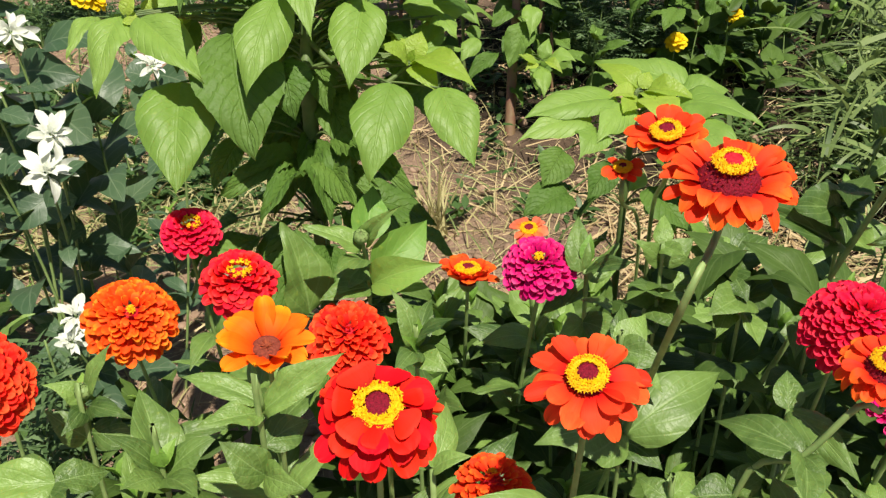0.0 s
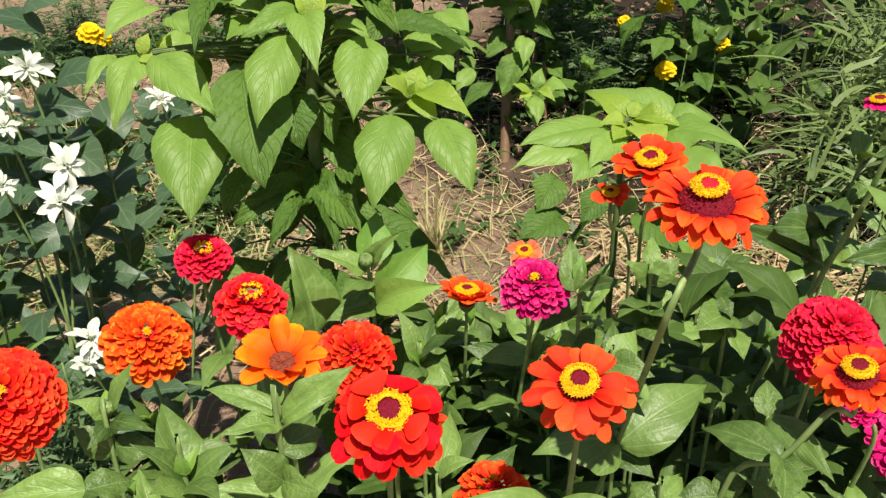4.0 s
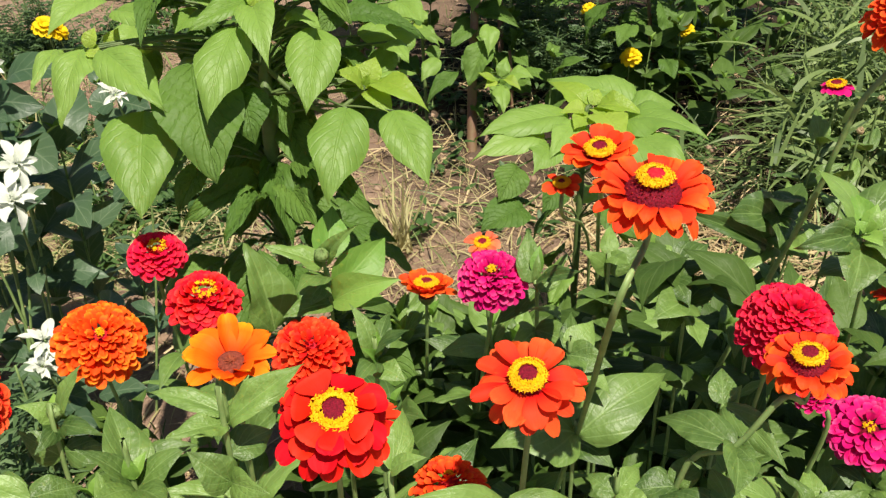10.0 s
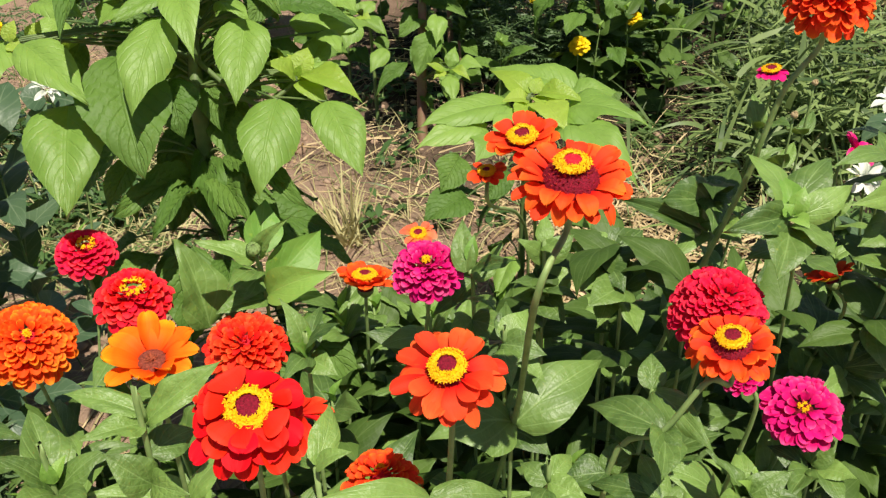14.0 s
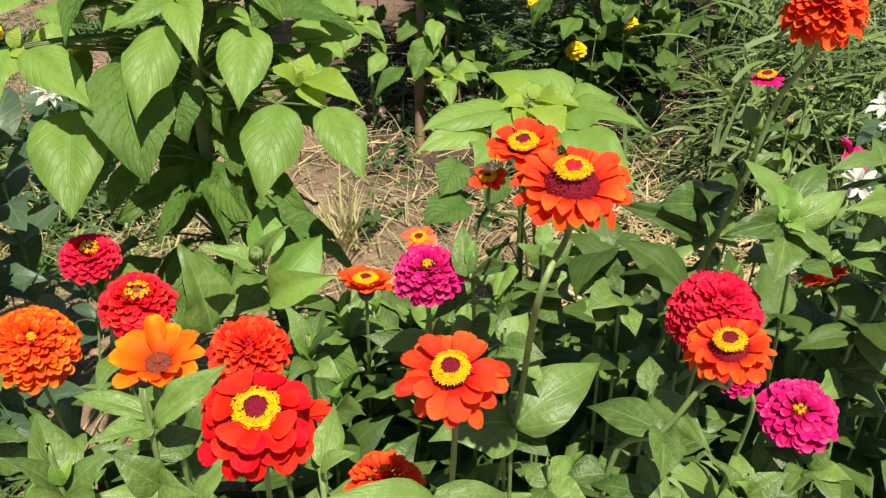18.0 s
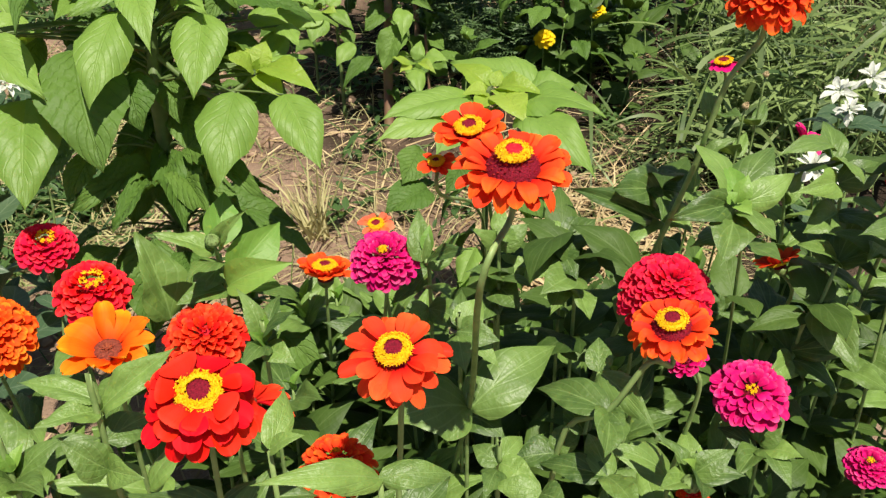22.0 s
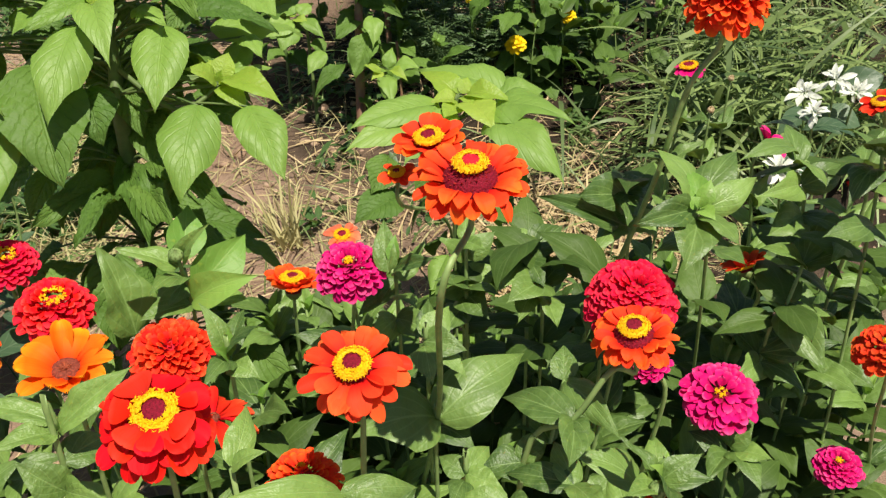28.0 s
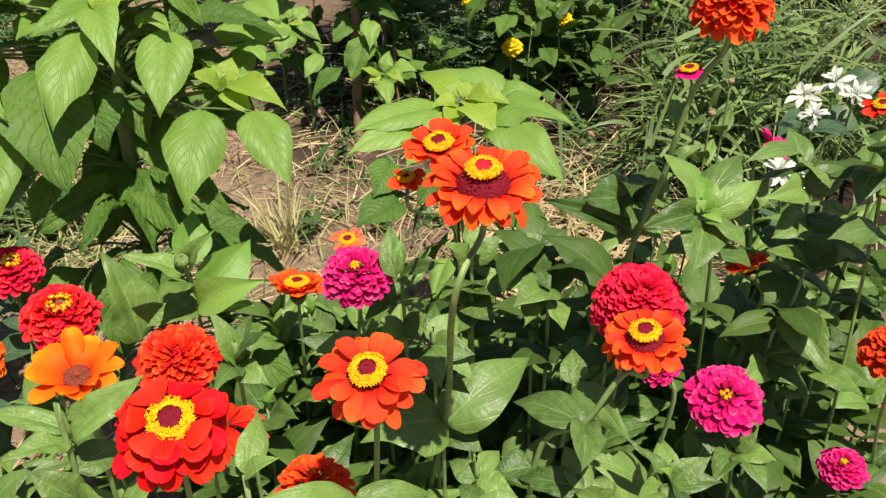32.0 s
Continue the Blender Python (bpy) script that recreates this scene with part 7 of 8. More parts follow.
plant = empty("amaranth", (0.207, 2.793, 0), "small pale amaranth seedling", "garden plant")
stem, line = stalk("stem", [(0.207, 2.793, -0.01), (0.209, 2.846, 0.189), (0.207, 2.887, 0.356)], 0.0070, 0.005, M["amaranth_stem"], plant)
petioled_leaf(plant, line, "amaranth", (0.159, 2.864, 0.354), (0.063, 2.815, 0.323), 0.090)
petioled_leaf(plant, line, "amaranth", (0.158, 2.859, 0.336), (0.107, 2.778, 0.278), 0.094)
petioled_leaf(plant, line, "amaranth", (0.190, 2.863, 0.356), (0.259, 2.781, 0.308), 0.058)
petioled_leaf(plant, line, "amaranth_young", (0.175, 2.864, 0.357), (0.209, 2.829, 0.350), 0.047)
petioled_leaf(plant, line, "amaranth_young", (0.172, 2.867, 0.364), (0.144, 2.901, 0.371), 0.040)
petioled_leaf(plant, line, "amaranth", (0.184, 2.868, 0.370), (0.242, 2.921, 0.385), 0.052)
petioled_leaf(plant, line, "amaranth", (0.169, 2.869, 0.371), (0.119, 2.927, 0.387), 0.067)
petioled_leaf(plant, line, "amaranth_old", (0.228, 2.840, 0.288), (0.250, 2.792, 0.244), 0.055)


# ---- marigolds ----
plant = feathery_bush(0.735, 3.047, 0.40, 0.22, 40, "marigold bush with dark feathery leaves and yellow heads")
pompon(plant, (0.818, 3.010, 0.336), (-0.181, -0.454, 0.873), 0.0303, 1105)
plant = feathery_bush(0.955, 3.138, 0.42, 0.20, 41, "marigold bush with dark feathery leaves and yellow heads")
pompon(plant, (1.010, 3.166, 0.347), (-0.221, -0.457, 0.862), 0.0380, 1177)
pompon(plant, (0.921, 2.806, 0.223), (-0.208, -0.398, 0.894), 0.0409, 1178)
plant = feathery_bush(0.675, 3.305, 0.42, 0.20, 42, "marigold bush with dark feathery leaves and yellow heads")
plant = feathery_bush(0.606, 3.452, 0.40, 0.18, 43, "marigold bush with dark feathery leaves and yellow heads")
plant = feathery_bush(1.112, 2.997, 0.30, 0.16, 44, "marigold bush with dark feathery leaves and yellow heads")
pompon(plant, (1.133, 2.872, 0.282), (-0.260, -0.403, 0.877), 0.0335, 1278)
plant = feathery_bush(-1.386, 3.811, 0.40, 0.2, 60, "marigold bush with a bright yellow head")
pompon(plant, (-0.802, 2.276, 0.589), (0.300, -0.350, 0.887), 0.038, 61)
pompon(plant, (-0.777, 2.288, 0.572), (0.661, -0.112, 0.742), 0.03, 62)


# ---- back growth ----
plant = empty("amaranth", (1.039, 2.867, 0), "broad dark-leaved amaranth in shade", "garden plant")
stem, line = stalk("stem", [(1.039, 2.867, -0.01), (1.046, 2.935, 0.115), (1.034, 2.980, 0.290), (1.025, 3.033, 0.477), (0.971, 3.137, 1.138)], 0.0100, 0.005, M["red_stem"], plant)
# wide crown above view, added to shade the ground by the grass
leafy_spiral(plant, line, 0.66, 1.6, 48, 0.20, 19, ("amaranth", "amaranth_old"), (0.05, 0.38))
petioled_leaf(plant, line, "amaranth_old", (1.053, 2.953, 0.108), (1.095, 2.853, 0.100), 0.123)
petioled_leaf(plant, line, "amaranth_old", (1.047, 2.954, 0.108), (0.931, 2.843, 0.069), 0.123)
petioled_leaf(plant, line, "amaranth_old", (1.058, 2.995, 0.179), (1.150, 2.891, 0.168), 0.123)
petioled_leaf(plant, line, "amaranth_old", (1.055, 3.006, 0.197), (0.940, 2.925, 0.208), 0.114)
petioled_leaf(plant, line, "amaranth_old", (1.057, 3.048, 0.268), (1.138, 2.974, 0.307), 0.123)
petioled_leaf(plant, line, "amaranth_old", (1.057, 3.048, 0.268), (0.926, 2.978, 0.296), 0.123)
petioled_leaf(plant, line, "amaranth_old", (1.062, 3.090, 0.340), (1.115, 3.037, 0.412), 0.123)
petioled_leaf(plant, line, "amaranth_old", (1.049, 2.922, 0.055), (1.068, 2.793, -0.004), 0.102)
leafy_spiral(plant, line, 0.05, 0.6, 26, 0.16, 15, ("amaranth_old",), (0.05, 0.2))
# weedy growth beside the spurges
shoot(-0.796, 2.371, 0.129, 300, 0.07, "spurge", "low grey-green leafy weed")
shoot(-0.857, 2.713, 0.157, 301, 0.07, "spurge", "low grey-green leafy weed")
shoot(-1.072, 2.017, 0.160, 303, 0.07, "spurge", "low grey-green leafy weed")
shoot(-0.872, 2.874, 0.215, 304, 0.07, "spurge", "low grey-green leafy weed")
shoot(-0.989, 1.820, 0.161, 305, 0.07, "spurge", "low grey-green leafy weed")
shoot(-0.822, 2.593, 0.139, 306, 0.07, "spurge", "low grey-green leafy weed")
shoot(-1.046, 1.859, 0.164, 307, 0.07, "spurge", "low grey-green leafy weed")
shoot(-1.248, 2.630, 0.110, 308, 0.07, "spurge", "low grey-green leafy weed")
shoot(-1.070, 2.097, 0.153, 309, 0.07, "spurge", "low grey-green leafy weed")
shoot(-0.957, 2.795, 0.201, 310, 0.07, "spurge", "low grey-green leafy weed")
shoot(-0.585, 1.850, 0.189, 311, 0.07, "spurge", "low grey-green leafy weed")
shoot(-0.846, 2.747, 0.155, 312, 0.07, "spurge", "low grey-green leafy weed")
shoot(-1.050, 1.857, 0.165, 313, 0.07, "spurge", "low grey-green leafy weed")
shoot(-1.177, 2.252, 0.193, 314, 0.07, "spurge", "low grey-green leafy weed")
shoot(-1.044, 2.724, 0.212, 315, 0.07, "spurge", "low grey-green leafy weed")
shoot(-1.039, 1.797, 0.217, 316, 0.07, "spurge", "low grey-green leafy weed")
shoot(-0.661, 1.666, 0.164, 317, 0.07, "spurge", "low grey-green leafy weed")
shoot(-1.096, 2.207, 0.189, 318, 0.07, "spurge", "low grey-green leafy weed")
shoot(-0.796, 2.289, 0.214, 319, 0.07, "spurge", "low grey-green leafy weed")
shoot(-1.196, 2.189, 0.105, 320, 0.07, "spurge", "low grey-green leafy weed")
shoot(-0.842, 1.647, 0.114, 321, 0.07, "spurge", "low grey-green leafy weed")
shoot(-0.553, 1.690, 0.183, 322, 0.07, "spurge", "low grey-green leafy weed")
shoot(-1.195, 2.219, 0.183, 323, 0.07, "spurge", "low grey-green leafy weed")
shoot(-1.261, 2.465, 0.111, 324, 0.07, "spurge", "low grey-green leafy weed")
shoot(-0.622, 1.688, 0.211, 325, 0.07, "spurge", "low grey-green leafy weed")
plant = empty("amaranth", (0.128, 2.986, 0), "pale amaranth seedling beside the path of soil", "garden plant")
stem, line = stalk("stem", [(0.128, 2.986, -0.01), (0.132, 3.037, 0.146), (0.132, 3.073, 0.304)], 0.0060, 0.005, M["amaranth_stem"], plant)
petioled_leaf(plant, line, "amaranth", (0.139, 3.171, 0.274), (0.075, 3.128, 0.353), 0.096)
petioled_leaf(plant, line, "amaranth", (0.139, 3.171, 0.274), (0.209, 3.119, 0.349), 0.096)
petioled_leaf(plant, line, "amaranth_old", (0.138, 3.160, 0.256), (0.078, 3.059, 0.237), 0.092)
petioled_leaf(plant, line, "amaranth_old", (0.138, 3.160, 0.256), (0.213, 3.061, 0.251), 0.092)
petioled_leaf(plant, line, "amaranth", (0.139, 3.171, 0.274), (0.139, 3.144, 0.387), 0.092)
petioled_leaf(plant, line, "amaranth_old", (0.136, 3.106, 0.165), (0.062, 3.013, 0.158), 0.083)
petioled_leaf(plant, line, "amaranth_old", (0.136, 3.106, 0.165), (0.195, 2.994, 0.137), 0.083)
plant = empty("amaranth", (0.514, 2.829, 0), "dark green amaranth partly in shade", "garden plant")
stem, line = stalk("stem", [(0.514, 2.829, -0.01), (0.517, 2.868, 0.124), (0.514, 2.900, 0.237)], 0.0060, 0.005, M["red_stem"], plant)
petioled_leaf(plant, line, "amaranth_old", (0.529, 2.966, 0.193), (0.446, 2.874, 0.188), 0.080)
petioled_leaf(plant, line, "amaranth_old", (0.529, 2.966, 0.193), (0.584, 2.865, 0.184), 0.080)
petioled_leaf(plant, line, "amaranth_old", (0.530, 2.977, 0.211), (0.513, 2.941, 0.306), 0.088)
petioled_leaf(plant, line, "amaranth_old", (0.530, 2.977, 0.211), (0.571, 2.927, 0.287), 0.080)
petioled_leaf(plant, line, "amaranth_old", (0.528, 2.925, 0.123), (0.579, 2.820, 0.107), 0.080)
petioled_leaf(plant, line, "amaranth_old", (0.528, 2.925, 0.123), (0.441, 2.834, 0.120), 0.080)
shoot(0.55, 3.20, 0.36, 560, 0.14, "amaranth_old", "leafy green plant behind the amaranth")
shoot(-0.25, 3.00, 0.30, 561, 0.14, "amaranth_old", "leafy green plant behind the amaranth")
shoot(0.62, 2.75, 0.26, 562, 0.14, "amaranth_old", "leafy green plant behind the amaranth")
shoot(-0.05, 3.90, 0.40, 563, 0.14, "amaranth", "leafy green plant behind the amaranth")
shoot(0.30, 3.75, 0.42, 564, 0.14, "amaranth_old", "leafy green plant behind the amaranth")
shoot(-0.60, 3.60, 0.38, 565, 0.14, "amaranth_old", "leafy green plant behind the amaranth")
shoot(0.75, 3.75, 0.40, 566, 0.14, "amaranth", "leafy green plant behind the amaranth")
plant = empty("amaranth", (0.508, 3.001, 0), "tall amaranth with a dark red stem, its crown added for shade", "garden plant")
stem, line = stalk("stem", [(0.508, 3.001, -0.01), (0.518, 3.102, 0.128), (0.527, 3.197, 0.260), (0.542, 3.348, 1.10)], 0.0150, 0.008, M["red_stem"], plant)
# unseen upper leaves, added so that shade falls on the far soil
leafy_spiral(plant, line, 0.58, 1.1, 46, 0.19, 29, ("amaranth", "amaranth_old"), (0.05, 0.30))
shoot(1.55, 3.69, 0.30, 580, 0.17, "zinnia_old", "dark green broad-leaved plant behind the grass")
shoot(1.72, 3.36, 0.37, 581, 0.17, "zinnia_old", "dark green broad-leaved plant behind the grass")
shoot(1.85, 3.42, 0.38, 582, 0.17, "zinnia_old", "dark green broad-leaved plant behind the grass")
shoot(1.95, 3.39, 0.35, 583, 0.17, "zinnia_old", "dark green broad-leaved plant behind the grass")
shoot(2.09, 3.76, 0.41, 584, 0.17, "zinnia_old", "dark green broad-leaved plant behind the grass")
shoot(2.17, 3.56, 0.30, 585, 0.17, "zinnia_old", "dark green broad-leaved plant behind the grass")
shoot(2.33, 4.18, 0.39, 586, 0.17, "zinnia_old", "dark green broad-leaved plant behind the grass")
shoot(2.49, 3.70, 0.41, 587, 0.17, "zinnia_old", "dark green broad-leaved plant behind the grass")
shoot(2.55, 3.61, 0.40, 588, 0.17, "zinnia_old", "dark green broad-leaved plant behind the grass")
shoot(2.74, 3.73, 0.30, 589, 0.17, "zinnia_old", "dark green broad-leaved plant behind the grass")
shoot(2.83, 3.54, 0.33, 590, 0.17, "zinnia_old", "dark green broad-leaved plant behind the grass")
shoot(3.01, 3.53, 0.44, 591, 0.17, "zinnia_old", "dark green broad-leaved plant behind the grass")
# dimmed leaf colour here stands for the deep shade of the gap
shoot(1.15, 2.62, 0.20, 595, 0.15, "zinnia_old", "dark green broad-leaved plant beside the grass")
shoot(1.30, 2.80, 0.24, 596, 0.15, "zinnia_old", "dark green broad-leaved plant beside the grass")
shoot(1.42, 2.60, 0.18, 597, 0.15, "zinnia_old", "dark green broad-leaved plant beside the grass")
shoot(1.25, 2.95, 0.28, 598, 0.15, "zinnia_old", "dark green broad-leaved plant beside the grass")
shoot(1.50, 2.95, 0.26, 599, 0.15, "zinnia_old", "dark green broad-leaved plant beside the grass")
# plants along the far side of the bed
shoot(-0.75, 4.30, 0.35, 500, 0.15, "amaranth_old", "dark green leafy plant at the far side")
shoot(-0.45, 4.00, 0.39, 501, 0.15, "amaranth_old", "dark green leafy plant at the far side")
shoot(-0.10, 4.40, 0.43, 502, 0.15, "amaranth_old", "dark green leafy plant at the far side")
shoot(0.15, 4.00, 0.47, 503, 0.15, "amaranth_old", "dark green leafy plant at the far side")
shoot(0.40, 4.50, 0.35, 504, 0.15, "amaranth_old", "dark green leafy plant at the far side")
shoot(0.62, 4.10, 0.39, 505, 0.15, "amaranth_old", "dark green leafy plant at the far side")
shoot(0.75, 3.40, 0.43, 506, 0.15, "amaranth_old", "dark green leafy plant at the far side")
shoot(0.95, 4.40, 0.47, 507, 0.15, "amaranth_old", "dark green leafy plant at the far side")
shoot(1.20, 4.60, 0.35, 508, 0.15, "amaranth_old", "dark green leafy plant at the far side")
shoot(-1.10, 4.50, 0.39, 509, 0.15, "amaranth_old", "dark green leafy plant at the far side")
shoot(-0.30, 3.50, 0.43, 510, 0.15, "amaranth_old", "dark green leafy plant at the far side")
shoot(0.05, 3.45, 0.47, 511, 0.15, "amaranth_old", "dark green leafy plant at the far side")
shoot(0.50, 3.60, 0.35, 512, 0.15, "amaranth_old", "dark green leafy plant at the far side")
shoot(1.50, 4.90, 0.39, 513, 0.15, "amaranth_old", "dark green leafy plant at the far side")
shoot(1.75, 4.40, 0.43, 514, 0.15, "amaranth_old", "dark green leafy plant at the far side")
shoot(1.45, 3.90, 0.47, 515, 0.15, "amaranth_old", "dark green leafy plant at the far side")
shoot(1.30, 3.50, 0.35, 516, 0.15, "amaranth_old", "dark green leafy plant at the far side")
plant = empty("amaranth", (1.454, 3.331, 0), "tall amaranth with a dark red stem, its crown added for shade", "garden plant")
stem, line = stalk("stem", [(1.454, 3.331, -0.01), (1.463, 3.414, 0.140), (1.442, 3.455, 0.404), (1.363, 3.511, 1.081)], 0.0100, 0.005, M["red_stem"], plant)
# unseen crown, added to cast shade; likewise on the next two plants
leafy_spiral(plant, line, 0.66, 1.6, 44, 0.14, 19, ("amaranth", "amaranth_old"), (0.05, 0.22))
petioled_leaf(plant, line, "amaranth_old", (1.467, 3.397, 0.074), (1.341, 3.304, 0.063), 0.116)
petioled_leaf(plant, line, "amaranth_old", (1.471, 3.433, 0.134), (1.516, 3.328, 0.117), 0.116)
petioled_leaf(plant, line, "amaranth_old", (1.475, 3.469, 0.194), (1.351, 3.397, 0.220), 0.116)
plant = empty("amaranth", (0.958, 3.960, 0), "tall amaranth with a dark red stem, its crown added for shade", "garden plant")
stem, line = stalk("stem", [(0.958, 3.960, -0.01), (0.964, 4.014, 0.092), (0.957, 4.020, 0.298), (0.938, 4.130, 1.072)], 0.0100, 0.005, M["red_stem"], plant)
leafy_spiral(plant, line, 0.66, 1.6, 40, 0.14, 19, ("amaranth", "amaranth_old"), (0.05, 0.22))
petioled_leaf(plant, line, "amaranth_old", (0.969, 4.033, 0.086), (0.870, 3.946, 0.088), 0.106)
petioled_leaf(plant, line, "amaranth_old", (0.969, 4.033, 0.086), (1.027, 3.936, 0.084), 0.106)
plant = empty("amaranth", (-0.011, 3.400, 0), "tall amaranth with a dark red stem, its crown added for shade", "garden plant")
stem, line = stalk("stem", [(-0.011, 3.400, -0.01), (0.003, 3.483, 0.140), (0.027, 3.544, 0.443), (0.074, 3.592, 1.116)], 0.0100, 0.005, M["red_stem"], plant)
leafy_spiral(plant, line, 0.66, 1.6, 24, 0.19, 19, ("amaranth", "amaranth_old"), (0.05, 0.28))
petioled_leaf(plant, line, "amaranth_old", (0.002, 3.490, 0.114), (-0.074, 3.394, 0.101), 0.092)
petioled_leaf(plant, line, "amaranth_old", (0.005, 3.526, 0.174), (0.089, 3.418, 0.156), 0.092)
# broad leaves in the shade of the spurges
shoot(-0.98, 1.30, 0.42, 700, 0.11)
shoot(-0.80, 1.38, 0.38, 702, 0.11)
shoot(-1.05, 1.48, 0.45, 703, 0.11)
shoot(-0.92, 1.55, 0.40, 704, 0.11)
shoot(-1.15, 1.35, 0.48, 706, 0.11)
# leaf masses between the tall stems
plant = empty("zinnia", (0.368, 0.818, 0), "zinnia shoot with pointed grey-green leaves", "plant", "leafy zinnia plants")
stem, line = stalk("stem", [(0.368, 0.818, -0.01), (0.361, 0.815, 0.616), (0.354, 0.803, 0.674)], 0.0024, 0.0024, M["stem"], plant)
leaf_pairs(plant, line, 0.18, 0.70, 3, 0.095, 923, "zinnia_old", 0.52, 8)
leaf(plant, "zinnia", (0.354, 0.803, 0.674), (0.410, 0.832, 0.688), 0.041, 3)
leaf(plant, "zinnia", (0.353, 0.801, 0.671), (0.320, 0.833, 0.681), 0.038, -14)
leaf(plant, "zinnia", (0.353, 0.800, 0.668), (0.363, 0.749, 0.662), 0.041, 10)
leaf(plant, "zinnia", (0.351, 0.800, 0.668), (0.308, 0.753, 0.663), 0.040, -2)
leaf(plant, "zinnia", (0.354, 0.803, 0.674), (0.373, 0.852, 0.698), 0.034, 18)
leaf(plant, "zinnia", (0.357, 0.806, 0.639), (0.406, 0.789, 0.655), 0.043, 8)
leaf(plant, "zinnia", (0.356, 0.804, 0.636), (0.301, 0.805, 0.652), 0.041, 17)
leaf(plant, "zinnia", (0.355, 0.799, 0.627), (0.328, 0.728, 0.624), 0.040, -9)
plant = empty("zinnia", (0.209, 0.678, 0), "zinnia shoot with pointed grey-green leaves", "plant", "leafy zinnia plants")
stem, line = stalk("stem", [(0.209, 0.678, -0.01), (0.207, 0.685, 0.619), (0.206, 0.685, 0.658)], 0.0024, 0.0024, M["stem"], plant)
leaf(plant, "zinnia", (0.206, 0.685, 0.658), (0.242, 0.714, 0.672), 0.034, 8)
leaf(plant, "zinnia", (0.204, 0.684, 0.656), (0.247, 0.660, 0.659), 0.034, 13)
leaf(plant, "zinnia", (0.204, 0.682, 0.653), (0.207, 0.629, 0.643), 0.036, 18)
leaf(plant, "zinnia", (0.207, 0.690, 0.647), (0.239, 0.643, 0.629), 0.036, -8)
leaf(plant, "zinnia", (0.206, 0.685, 0.658), (0.222, 0.738, 0.671), 0.031, 19)
plant = empty("zinnia", (0.440, 0.749, 0), "zinnia shoot with pointed grey-green leaves", "plant", "leafy zinnia plants")
stem, line = stalk("stem", [(0.440, 0.749, -0.01), (0.438, 0.748, 0.603), (0.436, 0.747, 0.638)], 0.0024, 0.0024, M["stem"], plant)
leaf_pairs(plant, line, 0.18, 0.70, 3, 0.095, 925, "zinnia_old", 0.52, 8)
leaf(plant, "zinnia", (0.436, 0.747, 0.638), (0.478, 0.749, 0.655), 0.041, 21)
leaf(plant, "zinnia", (0.436, 0.747, 0.638), (0.408, 0.769, 0.645), 0.038, 11)
leaf(plant, "zinnia", (0.434, 0.744, 0.633), (0.439, 0.683, 0.634), 0.044, 27)
leaf(plant, "zinnia", (0.433, 0.742, 0.630), (0.388, 0.690, 0.629), 0.040, 26)
leaf(plant, "zinnia", (0.436, 0.747, 0.638), (0.462, 0.791, 0.659), 0.036, 1)
plant = empty("zinnia", (0.280, 0.831, 0), "zinnia shoot with pointed grey-green leaves", "plant", "leafy zinnia plants")
stem, line = stalk("stem", [(0.280, 0.831, -0.01), (0.280, 0.822, 0.577), (0.284, 0.828, 0.625)], 0.0024, 0.0024, M["stem"], plant)
leaf_pairs(plant, line, 0.18, 0.70, 3, 0.095, 926, "zinnia_old", 0.52, 8)
leaf(plant, "zinnia", (0.284, 0.828, 0.625), (0.325, 0.831, 0.642), 0.040, 2)
leaf(plant, "zinnia", (0.283, 0.827, 0.622), (0.241, 0.813, 0.625), 0.039, -19)
leaf(plant, "zinnia", (0.280, 0.821, 0.613), (0.300, 0.761, 0.618), 0.042, 19)
leaf(plant, "zinnia", (0.284, 0.828, 0.625), (0.297, 0.866, 0.650), 0.033, 24)
leaf(plant, "zinnia", (0.280, 0.822, 0.595), (0.239, 0.771, 0.596), 0.039, -1)
# dark plants between marigolds and grass, dimmed leaves standing for shade
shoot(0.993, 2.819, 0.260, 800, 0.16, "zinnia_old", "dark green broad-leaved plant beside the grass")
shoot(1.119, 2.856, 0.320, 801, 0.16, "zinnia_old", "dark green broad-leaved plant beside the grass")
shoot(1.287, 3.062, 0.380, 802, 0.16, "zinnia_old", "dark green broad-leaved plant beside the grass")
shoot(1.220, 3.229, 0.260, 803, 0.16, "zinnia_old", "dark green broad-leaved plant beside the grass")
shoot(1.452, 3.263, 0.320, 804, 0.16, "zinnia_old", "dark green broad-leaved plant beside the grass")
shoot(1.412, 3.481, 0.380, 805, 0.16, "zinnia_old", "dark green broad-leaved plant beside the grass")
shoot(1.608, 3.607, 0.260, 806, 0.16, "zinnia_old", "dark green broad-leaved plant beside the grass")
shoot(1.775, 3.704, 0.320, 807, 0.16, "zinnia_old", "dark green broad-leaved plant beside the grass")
# broad leaves under the white spurges
shoot(-0.672, 1.382, 0.661, 860, 0.14, "spurge", "broad grey-green leaves of a shaded garden plant")
shoot(-0.633, 1.436, 0.657, 861, 0.14, "spurge", "broad grey-green leaves of a shaded garden plant")
shoot(-0.561, 1.467, 0.618, 863, 0.14, "spurge", "broad grey-green leaves of a shaded garden plant")
# leaves below the branching orange zinnia
plant = empty("zinnia", (0.208, 0.501, 0), "zinnia shoot with pointed grey-green leaves", "plant", "leafy zinnia plants")
stem, line = stalk("stem", [(0.208, 0.501, -0.01), (0.208, 0.504, 0.613), (0.208, 0.500, 0.643)], 0.0024, 0.0024, M["stem"], plant)
leaf(plant, "zinnia", (0.208, 0.500, 0.643), (0.234, 0.471, 0.643), 0.028, 9)
leaf(plant, "zinnia", (0.207, 0.499, 0.642), (0.185, 0.525, 0.640), 0.025, -4)
leaf(plant, "zinnia", (0.208, 0.500, 0.643), (0.235, 0.531, 0.643), 0.024, 7)
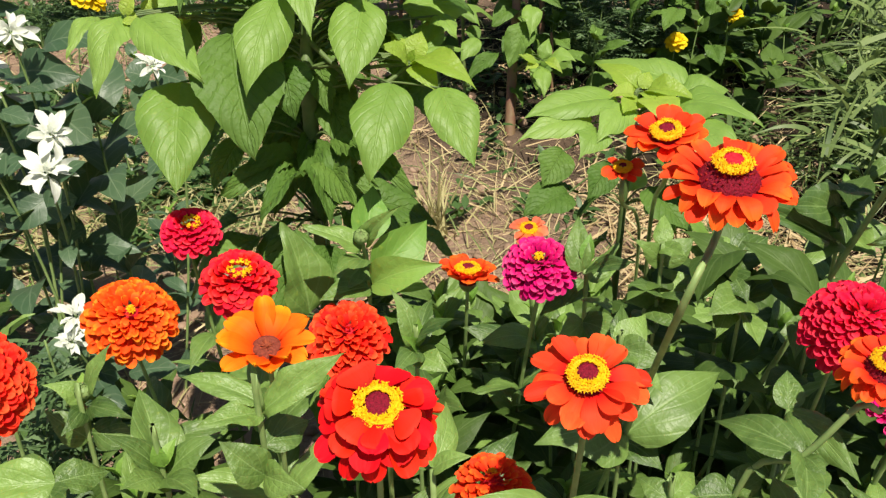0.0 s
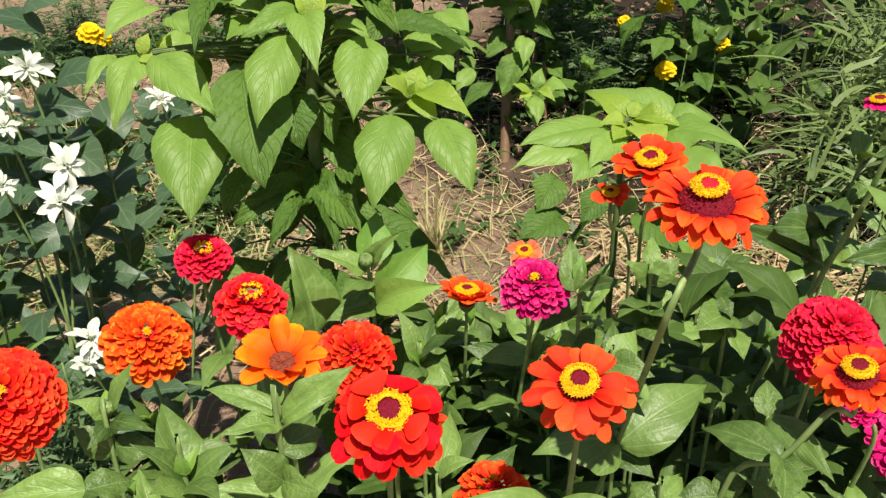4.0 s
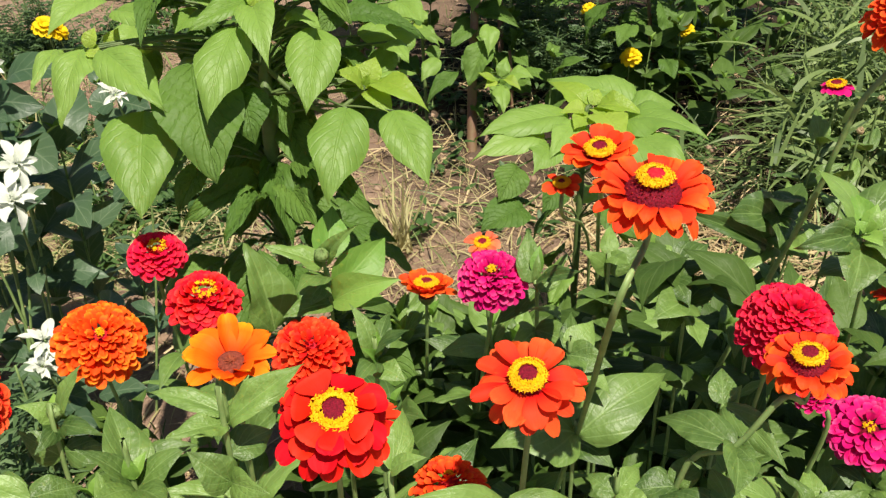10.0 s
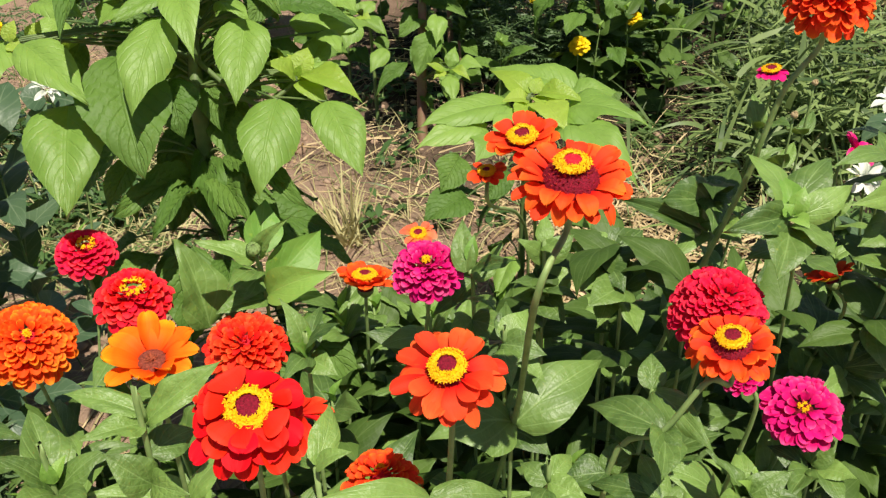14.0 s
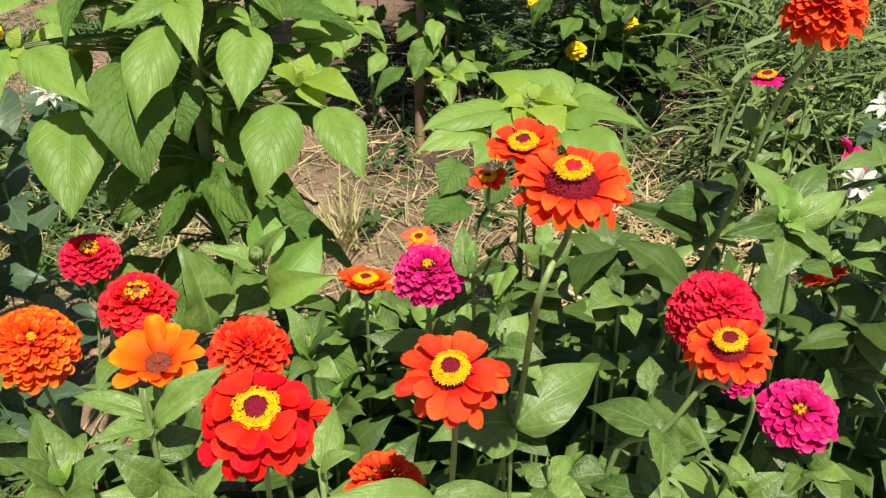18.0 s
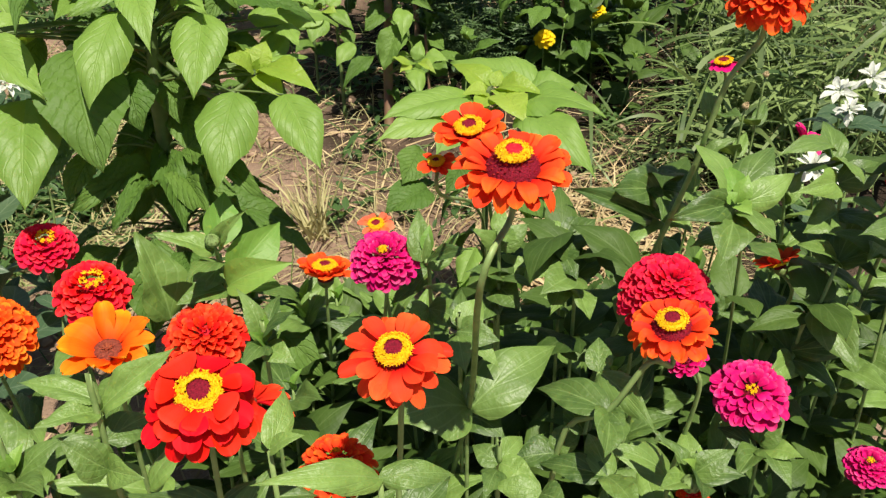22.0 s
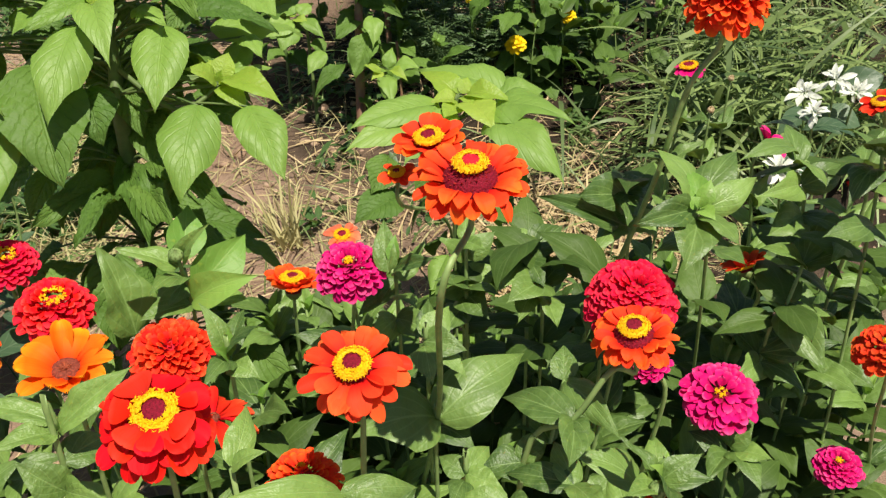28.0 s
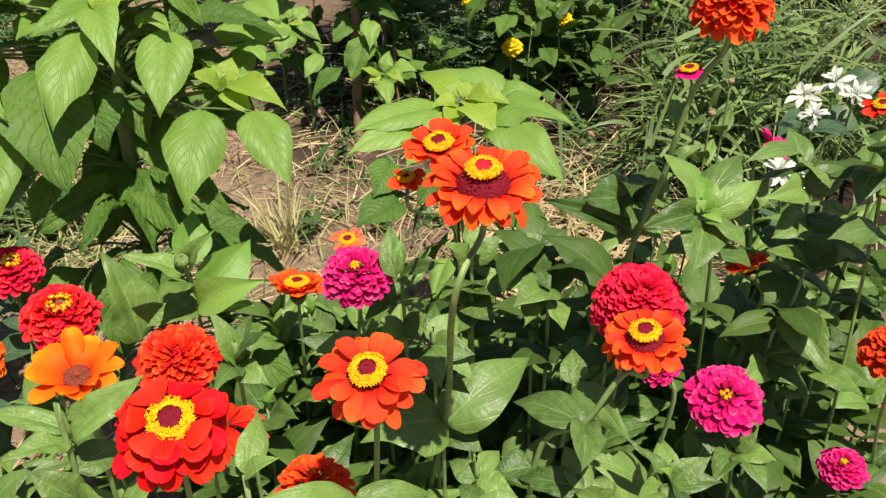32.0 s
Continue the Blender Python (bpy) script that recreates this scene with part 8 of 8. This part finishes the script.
leaf(plant, "zinnia", (0.206, 0.496, 0.637), (0.180, 0.458, 0.646), 0.027, 15)
plant = feathery_bush(-0.511, 0.920, 0.64, 0.07, 91, "small grey-green feathery weed beside the zinnias")


# ---- ground cover ----
def under_grass(x, y):
    return x > 1.0 + 0.50 * (y - 2.0)


def bed_gap(x, y, rnd):
    return not under_grass(x, y) and rnd.random() < (1.0 if x > 0.25 and 1.2 < y < 2.3 else 0.45)


def grass_here(x, y, rnd):
    return x > 1.22 + 0.50 * (y - 2.0) + 0.2 * noise.noise(Vector((x * 2, y * 2, 0))) and rnd.random() < (1.0 if x < 1.85 else 0.12)


scatter_clods(2200, (-2.0, 2.4, 1.1, 4.6), (0.003, 0.022), 5)
scatter_blades("dry_straw", M["straw"], 4200, (-1.8, 1.8, 1.05, 4.0), (0.04, 0.2), (0.0015, 0.006), (-4, 38), (0.0, 0.25), 6, "dry bleached straw strewn on the soil", bed_gap)
scatter_blades("low_grass", M["grass"], 1500, (-1.8, 1.6, 1.3, 4.2), (0.05, 0.16), (0.003, 0.006), (20, 75), (0.1, 0.5), 8, "short weedy grass growing in the soil", lambda x, y, rnd: not under_grass(x, y))


def grass_tufts(name, mat, tufts, box, length, width, seed, label, keep):
    """Clumps of leaning grass culms, each with broad blades set off alternately to both sides, some of them snapped over."""
    rnd = random.Random(seed)
    verts, faces = [], []
    made = 0
    while made < tufts:
        x, y = rnd.uniform(box[0], box[1]), rnd.uniform(box[2], box[3])
        if not keep(x, y, rnd):
            continue
        made += 1
        for c in range(rnd.randrange(3, 6)):
            a, e = rnd.uniform(0, 6.28), radians(rnd.triangular(25, 88, 70))
            up = Vector((math.cos(a) * math.cos(e), math.sin(a) * math.cos(e), math.sin(e)))
            tall = rnd.uniform(0.22, 0.58)
            root = Vector((x + rnd.gauss(0, 0.03), y + rnd.gauss(0, 0.03), 0.0))
            ribbon(verts, faces, root, up, tall, 0.006, rnd.uniform(0.0, 0.15), rnd, 4)
            side = rnd.uniform(0, 6.28)
            for k in range(rnd.randrange(4, 8)):
                p = root + up * tall * (0.12 + 0.85 * rnd.random())
                side += math.pi + rnd.uniform(-0.7, 0.7)
                t = radians(rnd.uniform(-5, 60))
                d = Vector((math.cos(side) * math.cos(t), math.sin(side) * math.cos(t), math.sin(t)))
                ribbon(verts, faces, p, d, rnd.uniform(*length), rnd.uniform(*width), rnd.uniform(0.0, 0.9), rnd, 6)
    return tagged(mesh_object(name, verts, faces, mat), label, "grass", "", "stuff")


grass_tufts("tall_grass", M["grass"], 105, (0.7, 3.4, 2.0, 4.0), (0.12, 0.32), (0.008, 0.018), 7, "tall green grass with broad blades bent every way", grass_here)
scatter_blades("withered_grass", M["dry_grass"], 170, (0.7, 3.2, 2.0, 4.8), (0.2, 0.5), (0.007, 0.015), (20, 80), (0.2, 0.8), 9, "withered yellow grass blades among green ones", grass_here)


def ground_weeds(count, box, seed, keep=None):
    """Small broad-leaved weeds that creep over the soil, in one mesh."""
    rnd = random.Random(seed)
    verts, faces, uvs = [], [], []
    shapes = [blade(0.4, a, 0.2, 0.04, 30 + k, 4, 2, 0.3, 0.45) for k, a in enumerate((0.1, 0.3, 0.5))]
    made = 0
    while made < count:
        x, y = rnd.uniform(box[0], box[1]), rnd.uniform(box[2], box[3])
        if noise.noise(Vector((x * 1.6, y * 1.6, 4.0))) < 0.12 or (keep and not keep(x, y)):
            continue
        made += 1
        size = rnd.uniform(0.025, 0.06)
        hgt = rnd.uniform(0.0, 0.10)
        for k in range(rnd.randrange(6, 13)):
            v, f, uvm = rnd.choice(shapes)
            m = Matrix.Translation((x + rnd.gauss(0, 0.02), y + rnd.gauss(0, 0.02), ground_height(x, y) + hgt * rnd.random())) @ Matrix.Rotation(rnd.uniform(0, 6.28), 4, "Z") @ Matrix.Rotation(rnd.uniform(-0.1, 0.9), 4, "X") @ Matrix.Scale(size * rnd.uniform(0.7, 1.2), 4)
            o = len(verts)
            verts += [m @ Vector(p) for p in v]
            uvs += uvm
            faces += [tuple(o + i for i in q) for q in f]
    tagged(mesh_object("weeds", verts, faces, M["weed"], None, uvs), "low green weeds creeping over the soil", "weeds", "", "stuff")




def bare_soil(x, y):
    """The trodden strip beside the amaranths, where little grows."""
    return -0.1 < x < 0.85 and 1.55 < y < 2.9


ground_weeds(720, (-2.4, 2.4, 1.1, 4.8), 21, lambda x, y: not under_grass(x, y) and not bare_soil(x, y))
ground_weeds(150, (0.35, 1.4, 1.25, 2.5), 22, lambda x, y: not bare_soil(x, y))
ground_weeds(16, (0.1, 0.85, 1.6, 2.8), 24)
scatter_blades("meadow_grass", M["grass"], 1300, (-3.2, -0.6, 2.9, 7.0), (0.1, 0.3), (0.004, 0.009), (30, 85), (0.2, 0.7), 17, "short yellowish green grass beyond the bed")
scatter_blades("straw_tufts", M["dry_grass"], 1000, (-1.4, 0.4, 1.4, 3.0), (0.08, 0.22), (0.002, 0.005), (15, 80), (0.2, 0.9), 18, "pale dried grass stalks bent over the soil")
scatter_blades("far_grass", M["grass"], 1500, (-1.0, 1.0, 4.6, 8.0), (0.15, 0.4), (0.007, 0.014), (30, 85), (0.2, 0.7), 27, "grass growing beyond the far plants")

scatter_blades("straw_heap", M["straw"], 800, (0.50, 1.08, 1.58, 2.15), (0.06, 0.2), (0.004, 0.009), (-2, 42), (0.1, 0.7), 62, "heap of bleached straw on the soil behind the zinnias")
scatter_blades("dry_tuft", M["dry_grass"], 42, (0.03, 0.10, 1.97, 2.04), (0.12, 0.28), (0.005, 0.011), (50, 88), (0.0, 0.5), 63, "upright tuft of dead grass in bare soil")
scatter_blades("dry_grass", M["dry_grass"], 620, (0.0, 1.3, 1.25, 2.3), (0.06, 0.2), (0.002, 0.005), (5, 75), (0.2, 0.9), 38, "tangled dry grass stalks on the soil behind the zinnias")
scatter_blades("bent_stalks", M["dry_grass"], 900, (-1.25, -0.35, 1.9, 3.0), (0.10, 0.30), (0.003, 0.007), (10, 70), (0.3, 1.0), 51, "pale bent grass stalks arching over the soil")
scatter_blades("green_stalks", M["grass"], 500, (-1.25, -0.35, 1.9, 3.0), (0.10, 0.26), (0.004, 0.008), (15, 70), (0.3, 1.0), 52, "thin green grass among dry stalks")
scatter_blades("lying_grass", M["grass"], 260, (0.75, 1.5, 1.7, 2.5), (0.08, 0.28), (0.004, 0.009), (5, 50), (0.1, 0.7), 53, "fine grass lying in tangles beside the taller grass")
ground_weeds(800, (-2.3, -0.5, 2.2, 4.2), 23)


def seed_heads(count, box, seed):
    """Loose tan spikelets at the tops of dry grass culms, in one mesh."""
    rnd = random.Random(seed)
    verts, faces = [], []
    for k in range(count):
        x, y = rnd.uniform(box[0], box[1]), rnd.uniform(box[2], box[3])
        top = Vector((x + rnd.uniform(-0.08, 0.08), y + rnd.uniform(-0.08, 0.08), rnd.uniform(0.28, 0.5)))
        root = Vector((x, y, 0))
        ribbon(verts, faces, root, top - root, (top - root).length, 0.005, 0.0, rnd, 3)
        for j in range(14):
            d = Vector((rnd.gauss(0, 1), rnd.gauss(0, 1), rnd.gauss(0.2, 0.8)))
            ribbon(verts, faces, top - Vector((0, 0, rnd.uniform(0, 0.03))), d, rnd.uniform(0.02, 0.045), 0.008, 0.1, rnd, 2)
    tagged(mesh_object("seed_heads", verts, faces, M["dry_grass"]), "tan seed heads on dry grass culms", "grass", "", "stuff")


seed_heads(34, (1.45, 2.5, 2.3, 3.4), 61)
